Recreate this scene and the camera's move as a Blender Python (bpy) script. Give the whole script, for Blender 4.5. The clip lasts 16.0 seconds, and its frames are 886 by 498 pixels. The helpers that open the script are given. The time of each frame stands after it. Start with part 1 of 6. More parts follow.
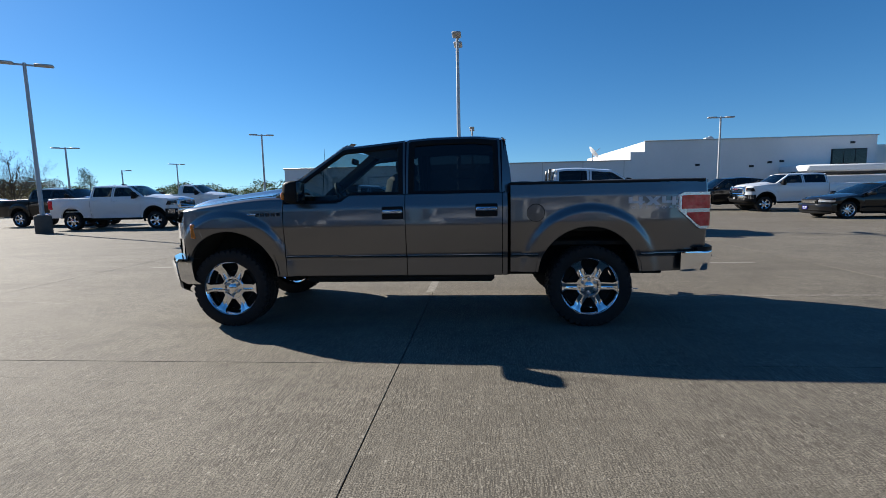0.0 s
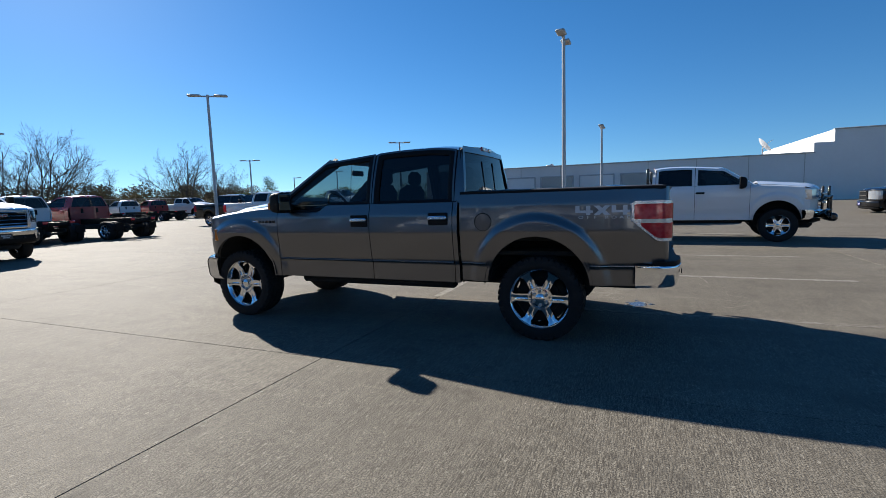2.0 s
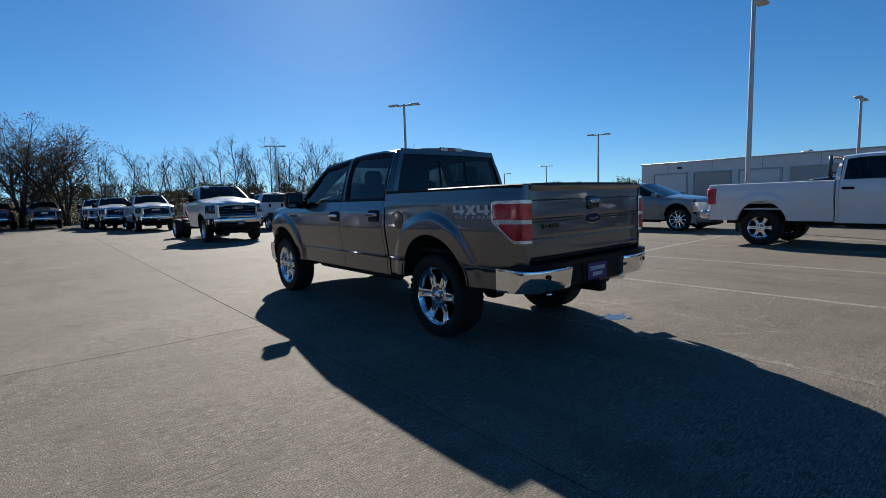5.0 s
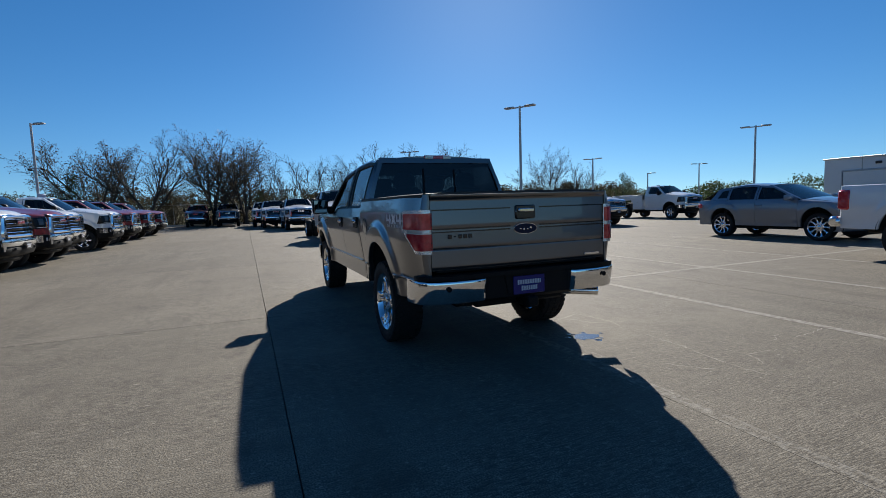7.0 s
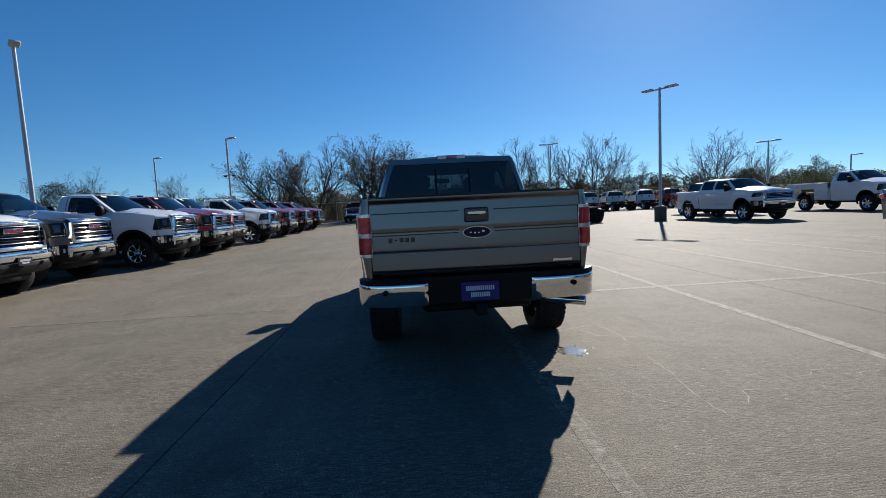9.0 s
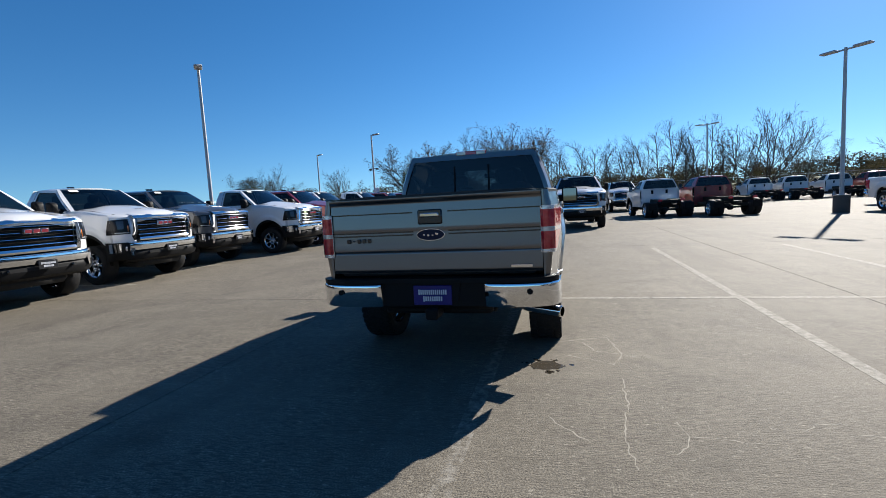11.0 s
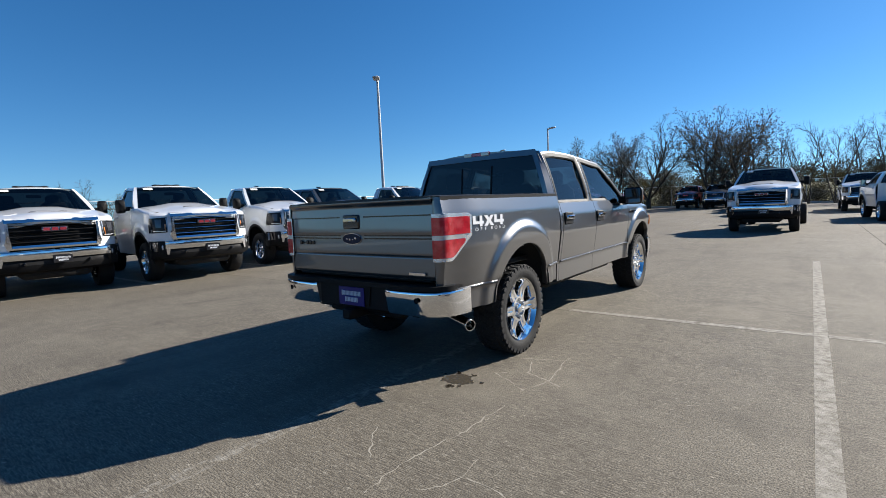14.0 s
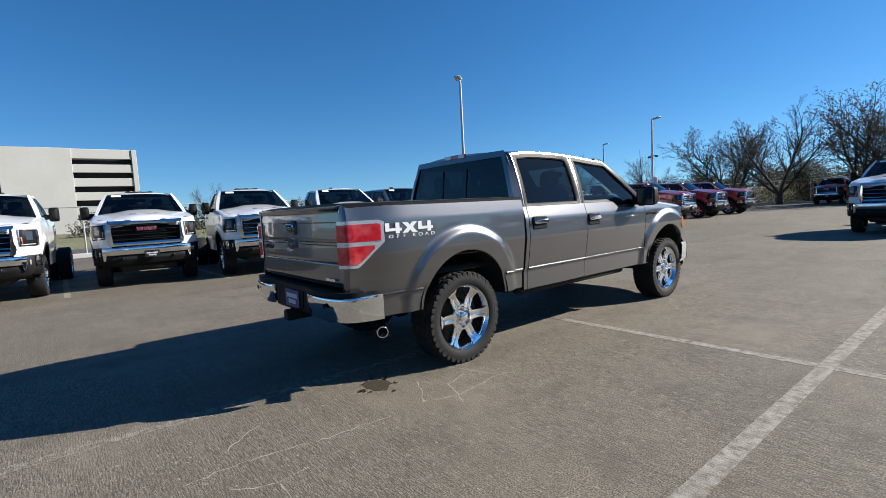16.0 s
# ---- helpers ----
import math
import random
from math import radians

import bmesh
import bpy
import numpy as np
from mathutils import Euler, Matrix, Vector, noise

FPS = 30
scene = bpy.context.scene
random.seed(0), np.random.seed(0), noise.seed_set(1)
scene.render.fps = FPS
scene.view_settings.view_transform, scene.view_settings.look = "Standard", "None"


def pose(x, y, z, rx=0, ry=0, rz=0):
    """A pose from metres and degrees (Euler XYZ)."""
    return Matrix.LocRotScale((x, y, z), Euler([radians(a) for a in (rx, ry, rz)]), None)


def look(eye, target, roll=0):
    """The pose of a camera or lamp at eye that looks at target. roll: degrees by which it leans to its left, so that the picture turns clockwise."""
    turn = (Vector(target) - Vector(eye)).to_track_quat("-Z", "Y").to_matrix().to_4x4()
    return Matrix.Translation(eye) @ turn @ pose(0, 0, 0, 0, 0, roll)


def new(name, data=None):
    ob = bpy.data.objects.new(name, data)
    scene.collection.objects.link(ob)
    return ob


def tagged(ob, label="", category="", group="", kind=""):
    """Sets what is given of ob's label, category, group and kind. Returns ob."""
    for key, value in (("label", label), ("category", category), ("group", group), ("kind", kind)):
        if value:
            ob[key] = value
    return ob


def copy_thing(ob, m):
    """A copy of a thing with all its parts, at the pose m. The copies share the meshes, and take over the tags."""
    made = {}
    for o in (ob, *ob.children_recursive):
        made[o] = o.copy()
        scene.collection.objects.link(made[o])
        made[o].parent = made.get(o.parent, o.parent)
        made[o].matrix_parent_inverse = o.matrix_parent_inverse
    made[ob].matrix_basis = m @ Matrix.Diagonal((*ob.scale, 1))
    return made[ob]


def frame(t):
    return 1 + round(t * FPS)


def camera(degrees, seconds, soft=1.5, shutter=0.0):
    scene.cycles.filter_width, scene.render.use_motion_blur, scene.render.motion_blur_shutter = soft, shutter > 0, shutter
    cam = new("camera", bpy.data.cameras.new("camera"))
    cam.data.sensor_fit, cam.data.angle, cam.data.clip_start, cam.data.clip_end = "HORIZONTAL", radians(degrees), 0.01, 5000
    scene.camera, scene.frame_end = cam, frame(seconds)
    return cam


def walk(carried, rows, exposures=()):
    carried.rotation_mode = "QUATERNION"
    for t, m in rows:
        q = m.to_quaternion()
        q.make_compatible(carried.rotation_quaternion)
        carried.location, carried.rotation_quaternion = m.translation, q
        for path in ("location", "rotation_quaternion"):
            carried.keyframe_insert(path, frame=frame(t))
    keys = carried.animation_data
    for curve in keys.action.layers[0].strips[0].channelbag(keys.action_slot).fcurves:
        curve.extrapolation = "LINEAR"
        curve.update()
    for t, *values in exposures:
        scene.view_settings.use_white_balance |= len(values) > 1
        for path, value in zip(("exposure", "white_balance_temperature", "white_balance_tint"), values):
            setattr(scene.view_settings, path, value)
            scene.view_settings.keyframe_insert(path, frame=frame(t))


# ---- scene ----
cam = camera(86.2, 16.0, soft=0.4)
PATH = [
    (0, (-0.199, -0.022, 1.356), (-0.359, 1.957, 1.118), -1.2),
    (0.5, (0.297, 0.013, 1.368), (-0.008, 1.976, 1.137), -1.2),
    (1, (0.783, 0.059, 1.364), (0.334, 1.995, 1.141), -1.1),
    (1.5, (1.26, 0.181, 1.38), (0.655, 2.075, 1.163), -1.3),
    (2, (1.748, 0.244, 1.393), (0.979, 2.078, 1.175), -1.8),
    (2.5, (2.221, 0.426, 1.391), (1.295, 2.185, 1.178), -2.4),
    (3, (2.717, 0.649, 1.355), (1.647, 2.325, 1.139), -2.5),
    (3.2, (2.892, 0.756, 1.352), (1.767, 2.395, 1.134), -2.6),
    (5.3, (4.632, 2.019, 1.337), (3.052, 3.227, 1.131), -1.9),
    (5.5, (4.761, 2.169, 1.353), (3.145, 3.329, 1.15), -2.0),
    (6, (4.996, 2.617, 1.365), (3.296, 3.653, 1.171), -1.9),
    (6.5, (5.273, 3.007, 1.356), (3.496, 3.905, 1.166), -1.7),
    (7, (5.451, 3.434, 1.343), (3.611, 4.194, 1.159), -1.9),
    (7.5, (5.627, 3.852, 1.344), (3.733, 4.468, 1.16), -2.2),
    (8, (5.777, 4.255, 1.359), (3.84, 4.716, 1.173), -2.4),
    (8.5, (5.758, 4.679, 1.364), (3.788, 4.976, 1.18), -2.7),
    (9, (5.792, 5.088, 1.351), (3.805, 5.222, 1.168), -2.8),
    (9.5, (5.748, 5.477, 1.353), (3.757, 5.46, 1.166), -2.9),
    (9.7, (5.731, 5.627, 1.385), (3.742, 5.55, 1.192), -2.9),
    (11.8, (5.344, 7.176, 1.357), (3.485, 6.461, 1.172), -3.5),
    (12, (5.268, 7.3, 1.353), (3.429, 6.536, 1.17), -3.6),
    (12.5, (5.144, 7.666, 1.352), (3.366, 6.769, 1.166), -3.5),
    (13, (5.022, 8.007, 1.355), (3.311, 6.988, 1.168), -3.1),
    (13.5, (4.801, 8.308, 1.372), (3.161, 7.178, 1.185), -2.8),
    (14, (4.637, 8.644, 1.368), (3.067, 7.418, 1.185), -2.6),
    (14.5, (4.377, 8.904, 1.361), (2.87, 7.602, 1.181), -2.8),
    (15, (4.141, 9.185, 1.357), (2.705, 7.804, 1.179), -3.1),
    (15.5, (3.89, 9.469, 1.363), (2.543, 8.001, 1.188), -3.1),
    (16, (3.572, 9.68, 1.371), (2.324, 8.127, 1.198), -3.0),
]
walk(cam, [(t, look(eye, target, roll)) for t, eye, target, roll in PATH],
     exposures=[(0.0, 0.96), (3.0, 0.90), (5.5, 0.62), (9.7, 0.74), (11.8, 1.12), (16.0, 1.06)])

# ---- world and sun ----
SUN_ELEVATION = radians(29.4)
SUN_WAY = Vector((2.94, -1.57, -1.88)).normalized()
world = bpy.data.worlds.new("sky")
scene.world = world
world.use_nodes = True
wn = world.node_tree.nodes
sky = wn.new("ShaderNodeTexSky")
sky.sky_type, sky.sun_disc = "NISHITA", False
sky.sun_elevation = SUN_ELEVATION
sky.sun_rotation = math.atan2(-SUN_WAY.x, -SUN_WAY.y)
sky.altitude, sky.air_density, sky.dust_density, sky.ozone_density = 400, 1.0, 0.12, 4.0
where, lift = wn.new("ShaderNodeTexCoord"), wn.new("ShaderNodeMapping")   # clear dry air: the haze of the horizon lies below the tree line
lift.inputs["Location"].default_value = (0, 0, 0.06)
world.node_tree.links.new(where.outputs["Generated"], lift.inputs["Vector"])
world.node_tree.links.new(lift.outputs["Vector"], sky.inputs["Vector"])
tone = wn.new("ShaderNodeHueSaturation")
tone.inputs["Saturation"].default_value = 1.24
world.node_tree.links.new(sky.outputs[0], tone.inputs["Color"])
cool = wn.new("ShaderNodeMix")
cool.data_type, cool.blend_type = "RGBA", "MULTIPLY"
cool.inputs[0].default_value, cool.inputs[7].default_value = 1.0, (0.86, 1.02, 1.09, 1)
world.node_tree.links.new(tone.outputs[0], cool.inputs[6])
world.node_tree.links.new(cool.outputs[2], wn["Background"].inputs["Color"])
wn["Background"].inputs["Strength"].default_value = 0.059
sun = new("sun", bpy.data.lights.new("sun", "SUN"))
sun.data.energy, sun.data.angle, sun.data.color = 5.0, radians(0.55), (1.0, 0.945, 0.86)
sun.matrix_world = Matrix.Translation((0, 0, 30)) @ SUN_WAY.to_track_quat("-Z", "Y").to_matrix().to_4x4()

# ---- materials ----


def material(name, colour, rough=0.5, metal=0.0, coat=0.0, grain=0.0, scale=20.0, bump=0.0, spread=0.0, dirt=None, dirt_scale=1.5, dirt_amount=0.0, ior=1.5, specular=0.5, per_object=0.0):
    """A principled surface: fine grain, a second broad variation towards a dirt colour, and fine relief."""
    m = bpy.data.materials.new(name)
    m.use_nodes = True
    t = m.node_tree
    b = t.nodes["Principled BSDF"]
    b.inputs["Base Color"].default_value = (*colour, 1)
    b.inputs["Roughness"].default_value, b.inputs["Metallic"].default_value = rough, metal
    b.inputs["Coat Weight"].default_value, b.inputs["Coat Roughness"].default_value = coat, 0.03
    b.inputs["IOR"].default_value, b.inputs["Specular IOR Level"].default_value = ior, specular
    if grain or bump or dirt_amount or per_object:
        co = t.nodes.new("ShaderNodeTexCoord")
        fine = t.nodes.new("ShaderNodeTexNoise")
        fine.inputs["Scale"].default_value, fine.inputs["Detail"].default_value = scale, 5
        t.links.new(co.outputs["Object"], fine.inputs["Vector"])
        mix = t.nodes.new("ShaderNodeMix")
        mix.data_type, mix.blend_type = "RGBA", "MIX"
        mix.inputs[6].default_value = (*[c * (1 - grain) for c in colour], 1)
        mix.inputs[7].default_value = (*[min(1, c * (1 + grain)) for c in colour], 1)
        t.links.new(fine.outputs["Fac"], mix.inputs[0])
        out = mix.outputs[2]
        if dirt_amount:
            broad = t.nodes.new("ShaderNodeTexNoise")
            broad.inputs["Scale"].default_value, broad.inputs["Detail"].default_value = dirt_scale, 6
            t.links.new(co.outputs["Object"], broad.inputs["Vector"])
            ramp = t.nodes.new("ShaderNodeMapRange")
            ramp.inputs[1].default_value, ramp.inputs[2].default_value, ramp.inputs[4].default_value = 0.42, 0.72, dirt_amount
            t.links.new(broad.outputs["Fac"], ramp.inputs[0])
            m2 = t.nodes.new("ShaderNodeMix")
            m2.data_type = "RGBA"
            t.links.new(ramp.outputs[0], m2.inputs[0])
            t.links.new(out, m2.inputs[6])
            m2.inputs[7].default_value = (*(dirt or colour), 1)
            out = m2.outputs[2]
        if per_object:
            info = t.nodes.new("ShaderNodeObjectInfo")
            rng = t.nodes.new("ShaderNodeMapRange")
            rng.inputs[3].default_value, rng.inputs[4].default_value = 1 - per_object, 1 + per_object
            t.links.new(info.outputs["Random"], rng.inputs[0])
            hs = t.nodes.new("ShaderNodeHueSaturation")
            t.links.new(rng.outputs[0], hs.inputs["Value"])
            t.links.new(out, hs.inputs["Color"])
            out = hs.outputs[0]
        t.links.new(out, b.inputs["Base Color"])
        if spread:
            rr = t.nodes.new("ShaderNodeMapRange")
            rr.inputs[3].default_value, rr.inputs[4].default_value = max(0.02, rough - spread), min(1, rough + spread)
            t.links.new(fine.outputs["Fac"], rr.inputs[0])
            t.links.new(rr.outputs[0], b.inputs["Roughness"])
        if bump:
            bp = t.nodes.new("ShaderNodeBump")
            bp.inputs["Strength"].default_value, bp.inputs["Distance"].default_value = bump, 0.01
            t.links.new(fine.outputs["Fac"], bp.inputs["Height"])
            t.links.new(bp.outputs[0], b.inputs["Normal"])
    return m


def glass(name, tint, gloss=0.03):
    """Tinted automotive glass: see-through with a sharp reflection."""
    m = bpy.data.materials.new(name)
    m.use_nodes = True
    t = m.node_tree
    t.nodes.remove(t.nodes["Principled BSDF"])
    out = t.nodes["Material Output"]
    tr, gl, mx, rim, steep, share = (t.nodes.new(k) for k in ("ShaderNodeBsdfTransparent", "ShaderNodeBsdfGlossy", "ShaderNodeMixShader", "ShaderNodeLayerWeight", "ShaderNodeMath", "ShaderNodeMath"))
    tr.inputs["Color"].default_value = (*tint, 1)
    gl.inputs["Roughness"].default_value = gloss
    rim.inputs["Blend"].default_value = 0.5
    steep.operation, steep.inputs[1].default_value = "POWER", 5.0
    share.operation, share.inputs[1].default_value, share.inputs[2].default_value = "MULTIPLY_ADD", 0.95, 0.05
    t.links.new(rim.outputs["Facing"], steep.inputs[0])
    t.links.new(steep.outputs[0], share.inputs[0])
    t.links.new(share.outputs[0], mx.inputs[0])
    t.links.new(tr.outputs[0], mx.inputs[1])
    t.links.new(gl.outputs[0], mx.inputs[2])
    t.links.new(mx.outputs[0], out.inputs["Surface"])
    return m


def paint(name, colour, flake=0.0, rough=0.35, gloss=1.5, dust=0.05, specular=0.5):
    m = material(name, colour, rough, flake, 1.0, 0.05, 900, 0.0, 0.05, (0.30, 0.27, 0.23), 2.2, dust, specular=specular)
    m.node_tree.nodes["Principled BSDF"].inputs["Coat IOR"].default_value = gloss
    return m


GREY_PAINT = paint("grey metallic paint", (0.135, 0.135, 0.140), 0.90, 0.30, 1.55, 0.02)
GREY_PLASTIC = material("grey cladding", (0.13, 0.125, 0.12), 0.45, 0.3, 0.3, 0.08, 300)
WHITE_PAINT = paint("white paint", (0.66, 0.67, 0.68))
RED_PAINT = paint("red paint", (0.20, 0.008, 0.011), 0.3, 0.35, 1.5, 0.02)
RUST_RED = paint("dark red paint", (0.22, 0.014, 0.014), 0.0, 0.35, 1.5, 0.02)
BLACK_PAINT = paint("black paint", (0.006, 0.006, 0.007), 0.0, 0.35, 1.45, 0.008, 0.1)
DARK_GREY_PAINT = paint("dark grey paint", (0.06, 0.063, 0.07), 0.4)
BLUE_GREY_PAINT = paint("blue grey paint", (0.16, 0.19, 0.23), 0.55)
CHROME = material("chrome", (0.82, 0.83, 0.85), 0.06, 1.0, 0, 0.03, 60, 0.02, 0.03)
STEEL = material("bare steel", (0.5, 0.5, 0.5), 0.35, 1.0, 0, 0.15, 40, 0.05, 0.1)
RUBBER = material("tyre rubber", (0.009, 0.009, 0.0095), 0.75, 0, 0, 0.35, 60, 0.25, 0.1, (0.03, 0.027, 0.024), 6, 0.25, specular=0.3)
BLACK_PLASTIC = material("black plastic", (0.007, 0.007, 0.0075), 0.55, 0, 0, 0.3, 200, 0.1, 0.1, specular=0.14)
LAMP_RIM = material("bright lamp rim", (0.72, 0.73, 0.75), 0.24, 0.75, 0.3, 0.05, 60)
SMOKED_LENS = material("smoked lamp lens", (0.05, 0.05, 0.055), 0.08, 0.3, 1.0, 0.2, 60, 0.15)
LAMP_BLACK = material("dark lamp housing", (0.008, 0.008, 0.009), 0.22, 0, 0.0, 0.1, 80, specular=0.25)
GLOSS_BLACK = material("gloss black", (0.01, 0.01, 0.011), 0.18, 0, 0.5, 0.1, 80)
UNDER = material("underbody", (0.012, 0.012, 0.012), 0.85, 0.1, 0, 0.5, 12, 0.3)
VINYL = material("black vinyl", (0.02, 0.02, 0.021), 0.6, 0, 0, 0.25, 120, 0.2, 0.1)
CLOTH = material("dark seat cloth", (0.05, 0.05, 0.052), 0.9, 0, 0, 0.3, 90, 0.3)
RED_LENS = material("red lens", (0.46, 0.014, 0.026), 0.10, 0.25, 1.0, 0.60, 30, 0.12, 0.05, (0.72, 0.16, 0.17), 13, 0.45)
CARGO_LENS = material("cargo lamp lens", (0.95, 0.78, 0.60), 0.15, 0.0, 1.0, 0.15, 60)
VOID_BLACK = material("black grille void", (0.005, 0.005, 0.0055), 0.9, 0, 0, 0.3, 40)
CLEAR_LENS = material("clear lens", (0.62, 0.62, 0.63), 0.08, 0.6, 1.0, 0.2, 60, 0.15)
AMBER_LENS = material("amber lens", (0.62, 0.20, 0.04), 0.1, 0, 1.0, 0.2, 60)
FRONT_GLASS = glass("front glass", (0.50, 0.58, 0.58))
# one even tint, the same as the front side windows
SCREEN_GLASS = glass("evenly tinted windscreen", (0.50, 0.58, 0.58))
TINT_GLASS = glass("tinted glass", (0.10, 0.11, 0.117))
FAR_GLASS = glass("windscreen glass", (0.16, 0.19, 0.20))
DECAL = material("silver decal", (0.55, 0.55, 0.56), 0.45, 0, 0, 0.06, 60)
PLATE_BLUE = material("blue plate", (0.010, 0.010, 0.14), 0.35, 0, 0.1, 0.1, 60, specular=0.3)
PLATE_BLACK = material("black plate", (0.012, 0.012, 0.014), 0.3, 0, 0.5, 0.1, 60)
STICKER = material("paper sticker", (0.72, 0.72, 0.70), 0.7, 0, 0, 0.05, 40)
LETTER_WHITE = material("white lettering", (0.55, 0.56, 0.60), 0.5)
BADGE_RED = material("red badge", (0.20, 0.02, 0.028), 0.25, 0, 0.6)
BADGE_BLUE = material("badge blue", (0.004, 0.007, 0.03), 0.3, 0.0, 0.0, specular=0.2)
POLE_PAINT = material("grey pole paint", (0.42, 0.43, 0.44), 0.5, 0.2, 0, 0.1, 15, 0.05, 0.1, (0.3, 0.28, 0.25), 2, 0.3)
CONCRETE_BASE = material("cast concrete", (0.085, 0.08, 0.072), 0.9, 0, 0, 0.25, 15, 0.4, 0.05, (0.05, 0.047, 0.043), 2.5, 0.7)
WHITE_WALL = material("white wall panel", (0.70, 0.70, 0.70), 0.75, 0, 0, 0.04, 3, 0.1, 0.05, (0.52, 0.52, 0.51), 0.12, 0.5)
GARAGE_WALL = material("precast concrete", (0.40, 0.395, 0.375), 0.85, 0, 0, 0.06, 2, 0.1, 0.05, (0.33, 0.32, 0.30), 0.15, 0.5)
# near-black colour: shade within the garage bays and behind panes, also dark trim
DARK_FILL = material("dark fill for shade and trim", (0.03, 0.03, 0.032), 0.9, 0, 0, 0.3, 1)
BARK = material("bark", (0.062, 0.051, 0.041), 0.95, 0, 0, 0.5, 14, 0.6, 0.03, (0.036, 0.030, 0.025), 3, 0.6)
GALVANISED = material("galvanised steel", (0.42, 0.43, 0.44), 0.5, 0.7, 0, 0.2, 30, 0.05, 0.1)


def leaves(name, a, b):
    """Leaf colour that varies from leaf to leaf, slightly see-through."""
    m = bpy.data.materials.new(name)
    m.use_nodes = True
    t = m.node_tree
    p = t.nodes["Principled BSDF"]
    geo, ramp = t.nodes.new("ShaderNodeNewGeometry"), t.nodes.new("ShaderNodeMix")
    ramp.data_type = "RGBA"
    ramp.inputs[6].default_value, ramp.inputs[7].default_value = (*a, 1), (*b, 1)
    t.links.new(geo.outputs["Random Per Island"], ramp.inputs[0])
    t.links.new(ramp.outputs[2], p.inputs["Base Color"])
    p.inputs["Roughness"].default_value = 0.7
    tr, mx = t.nodes.new("ShaderNodeBsdfTranslucent"), t.nodes.new("ShaderNodeMixShader")
    t.links.new(ramp.outputs[2], tr.inputs["Color"])
    mx.inputs[0].default_value = 0.35
    t.links.new(p.outputs[0], mx.inputs[1])
    t.links.new(tr.outputs[0], mx.inputs[2])
    t.links.new(mx.outputs[0], t.nodes["Material Output"].inputs["Surface"])
    return m


LEAF_GREEN = leaves("evergreen leaves", (0.018, 0.035, 0.012), (0.06, 0.085, 0.03))
LEAF_DRY = leaves("autumn leaves", (0.045, 0.030, 0.017), (0.10, 0.066, 0.032))
LEAF_SCRUB = leaves("scrub leaves", (0.018, 0.021, 0.009), (0.075, 0.060, 0.030))


def concrete(name, worn_paint=False, wear=0.5):
    """Broom-finished concrete with fine streaks, blotches and aggregate; or white paint worn down to it."""
    m = bpy.data.materials.new(name)
    m.use_nodes = True
    t = m.node_tree
    b = t.nodes["Principled BSDF"]
    geo = t.nodes.new("ShaderNodeNewGeometry")

    def noise_at(scale, detail, stretch=(1, 1, 1)):
        mp = t.nodes.new("ShaderNodeMapping")
        mp.inputs["Scale"].default_value = stretch
        t.links.new(geo.outputs["Position"], mp.inputs["Vector"])
        n = t.nodes.new("ShaderNodeTexNoise")
        n.inputs["Scale"].default_value, n.inputs["Detail"].default_value = scale, detail
        t.links.new(mp.outputs[0], n.inputs["Vector"])
        return n.outputs["Fac"]

    def mix(fac, a, c, mode="MIX"):
        x = t.nodes.new("ShaderNodeMix")
        x.data_type, x.blend_type = "RGBA", mode
        for sock, val in ((x.inputs[0], fac), (x.inputs[6], a), (x.inputs[7], c)):
            if isinstance(val, (tuple, float)):
                sock.default_value = (*val, 1) if isinstance(val, tuple) else val
            else:
                t.links.new(val, sock)
        return x.outputs[2]

    def window(v, lo, hi, top=1.0):
        r = t.nodes.new("ShaderNodeMapRange")
        r.inputs[1].default_value, r.inputs[2].default_value, r.inputs[4].default_value = lo, hi, top
        t.links.new(v, r.inputs[0])
        return r.outputs[0]

    broom = noise_at(12, 5, (8, 1.1, 1))
    ridge = noise_at(9, 3, (30, 0.5, 1))
    grit = noise_at(105, 5)
    blotch = noise_at(0.55, 6)
    stain = noise_at(1.7, 8)
    sweep = noise_at(2.2, 5, (9, 0.5, 1))
    fleck = noise_at(34, 3, (1.5, 0.7, 1))
    tracks = noise_at(0.9, 5, (0.22, 1.6, 1))
    brown = noise_at(0.13, 3)
    patchy = noise_at(0.9, 3)
    c = mix(window(grit, 0.40, 0.60), (0.062, 0.0550, 0.044), (0.262, 0.232, 0.183))
    mottle = noise_at(5.5, 8)
    c = mix(window(mottle, 0.46, 0.72, 0.42), c, (0.078, 0.067, 0.051))
    lines = t.nodes.new("ShaderNodeMath")          # the broom's ridges show in some places more than in others
    lines.operation = "MULTIPLY"
    t.links.new(window(broom, 0.46, 0.58, 0.80), lines.inputs[0])
    t.links.new(window(patchy, 0.28, 0.56), lines.inputs[1])
    c = mix(lines.outputs[0], c, (0.058, 0.050, 0.040))
    c = mix(window(ridge, 0.50, 0.66, 0.30), c, (0.285, 0.256, 0.205))
    c = mix(window(blotch, 0.4, 0.7, 0.45), c, (0.116, 0.104, 0.083))
    c = mix(window(stain, 0.56, 0.76, 0.60), c, (0.066, 0.059, 0.049))
    c = mix(window(sweep, 0.50, 0.72, 0.16), c, (0.29, 0.262, 0.21))
    c = mix(window(fleck, 0.62, 0.70, 0.60), c, (0.36, 0.33, 0.27))
    c = mix(window(fleck, 0.38, 0.30, 0.60), c, (0.055, 0.049, 0.041))
    split, both = t.nodes.new("ShaderNodeSeparateXYZ"), t.nodes.new("ShaderNodeMath")     # oily dirt where the row of trucks noses in
    t.links.new(geo.outputs["Position"], split.inputs[0])
    both.operation = "MULTIPLY"
    t.links.new(window(split.outputs["Y"], -1.3, -3.2, 0.42), both.inputs[0])
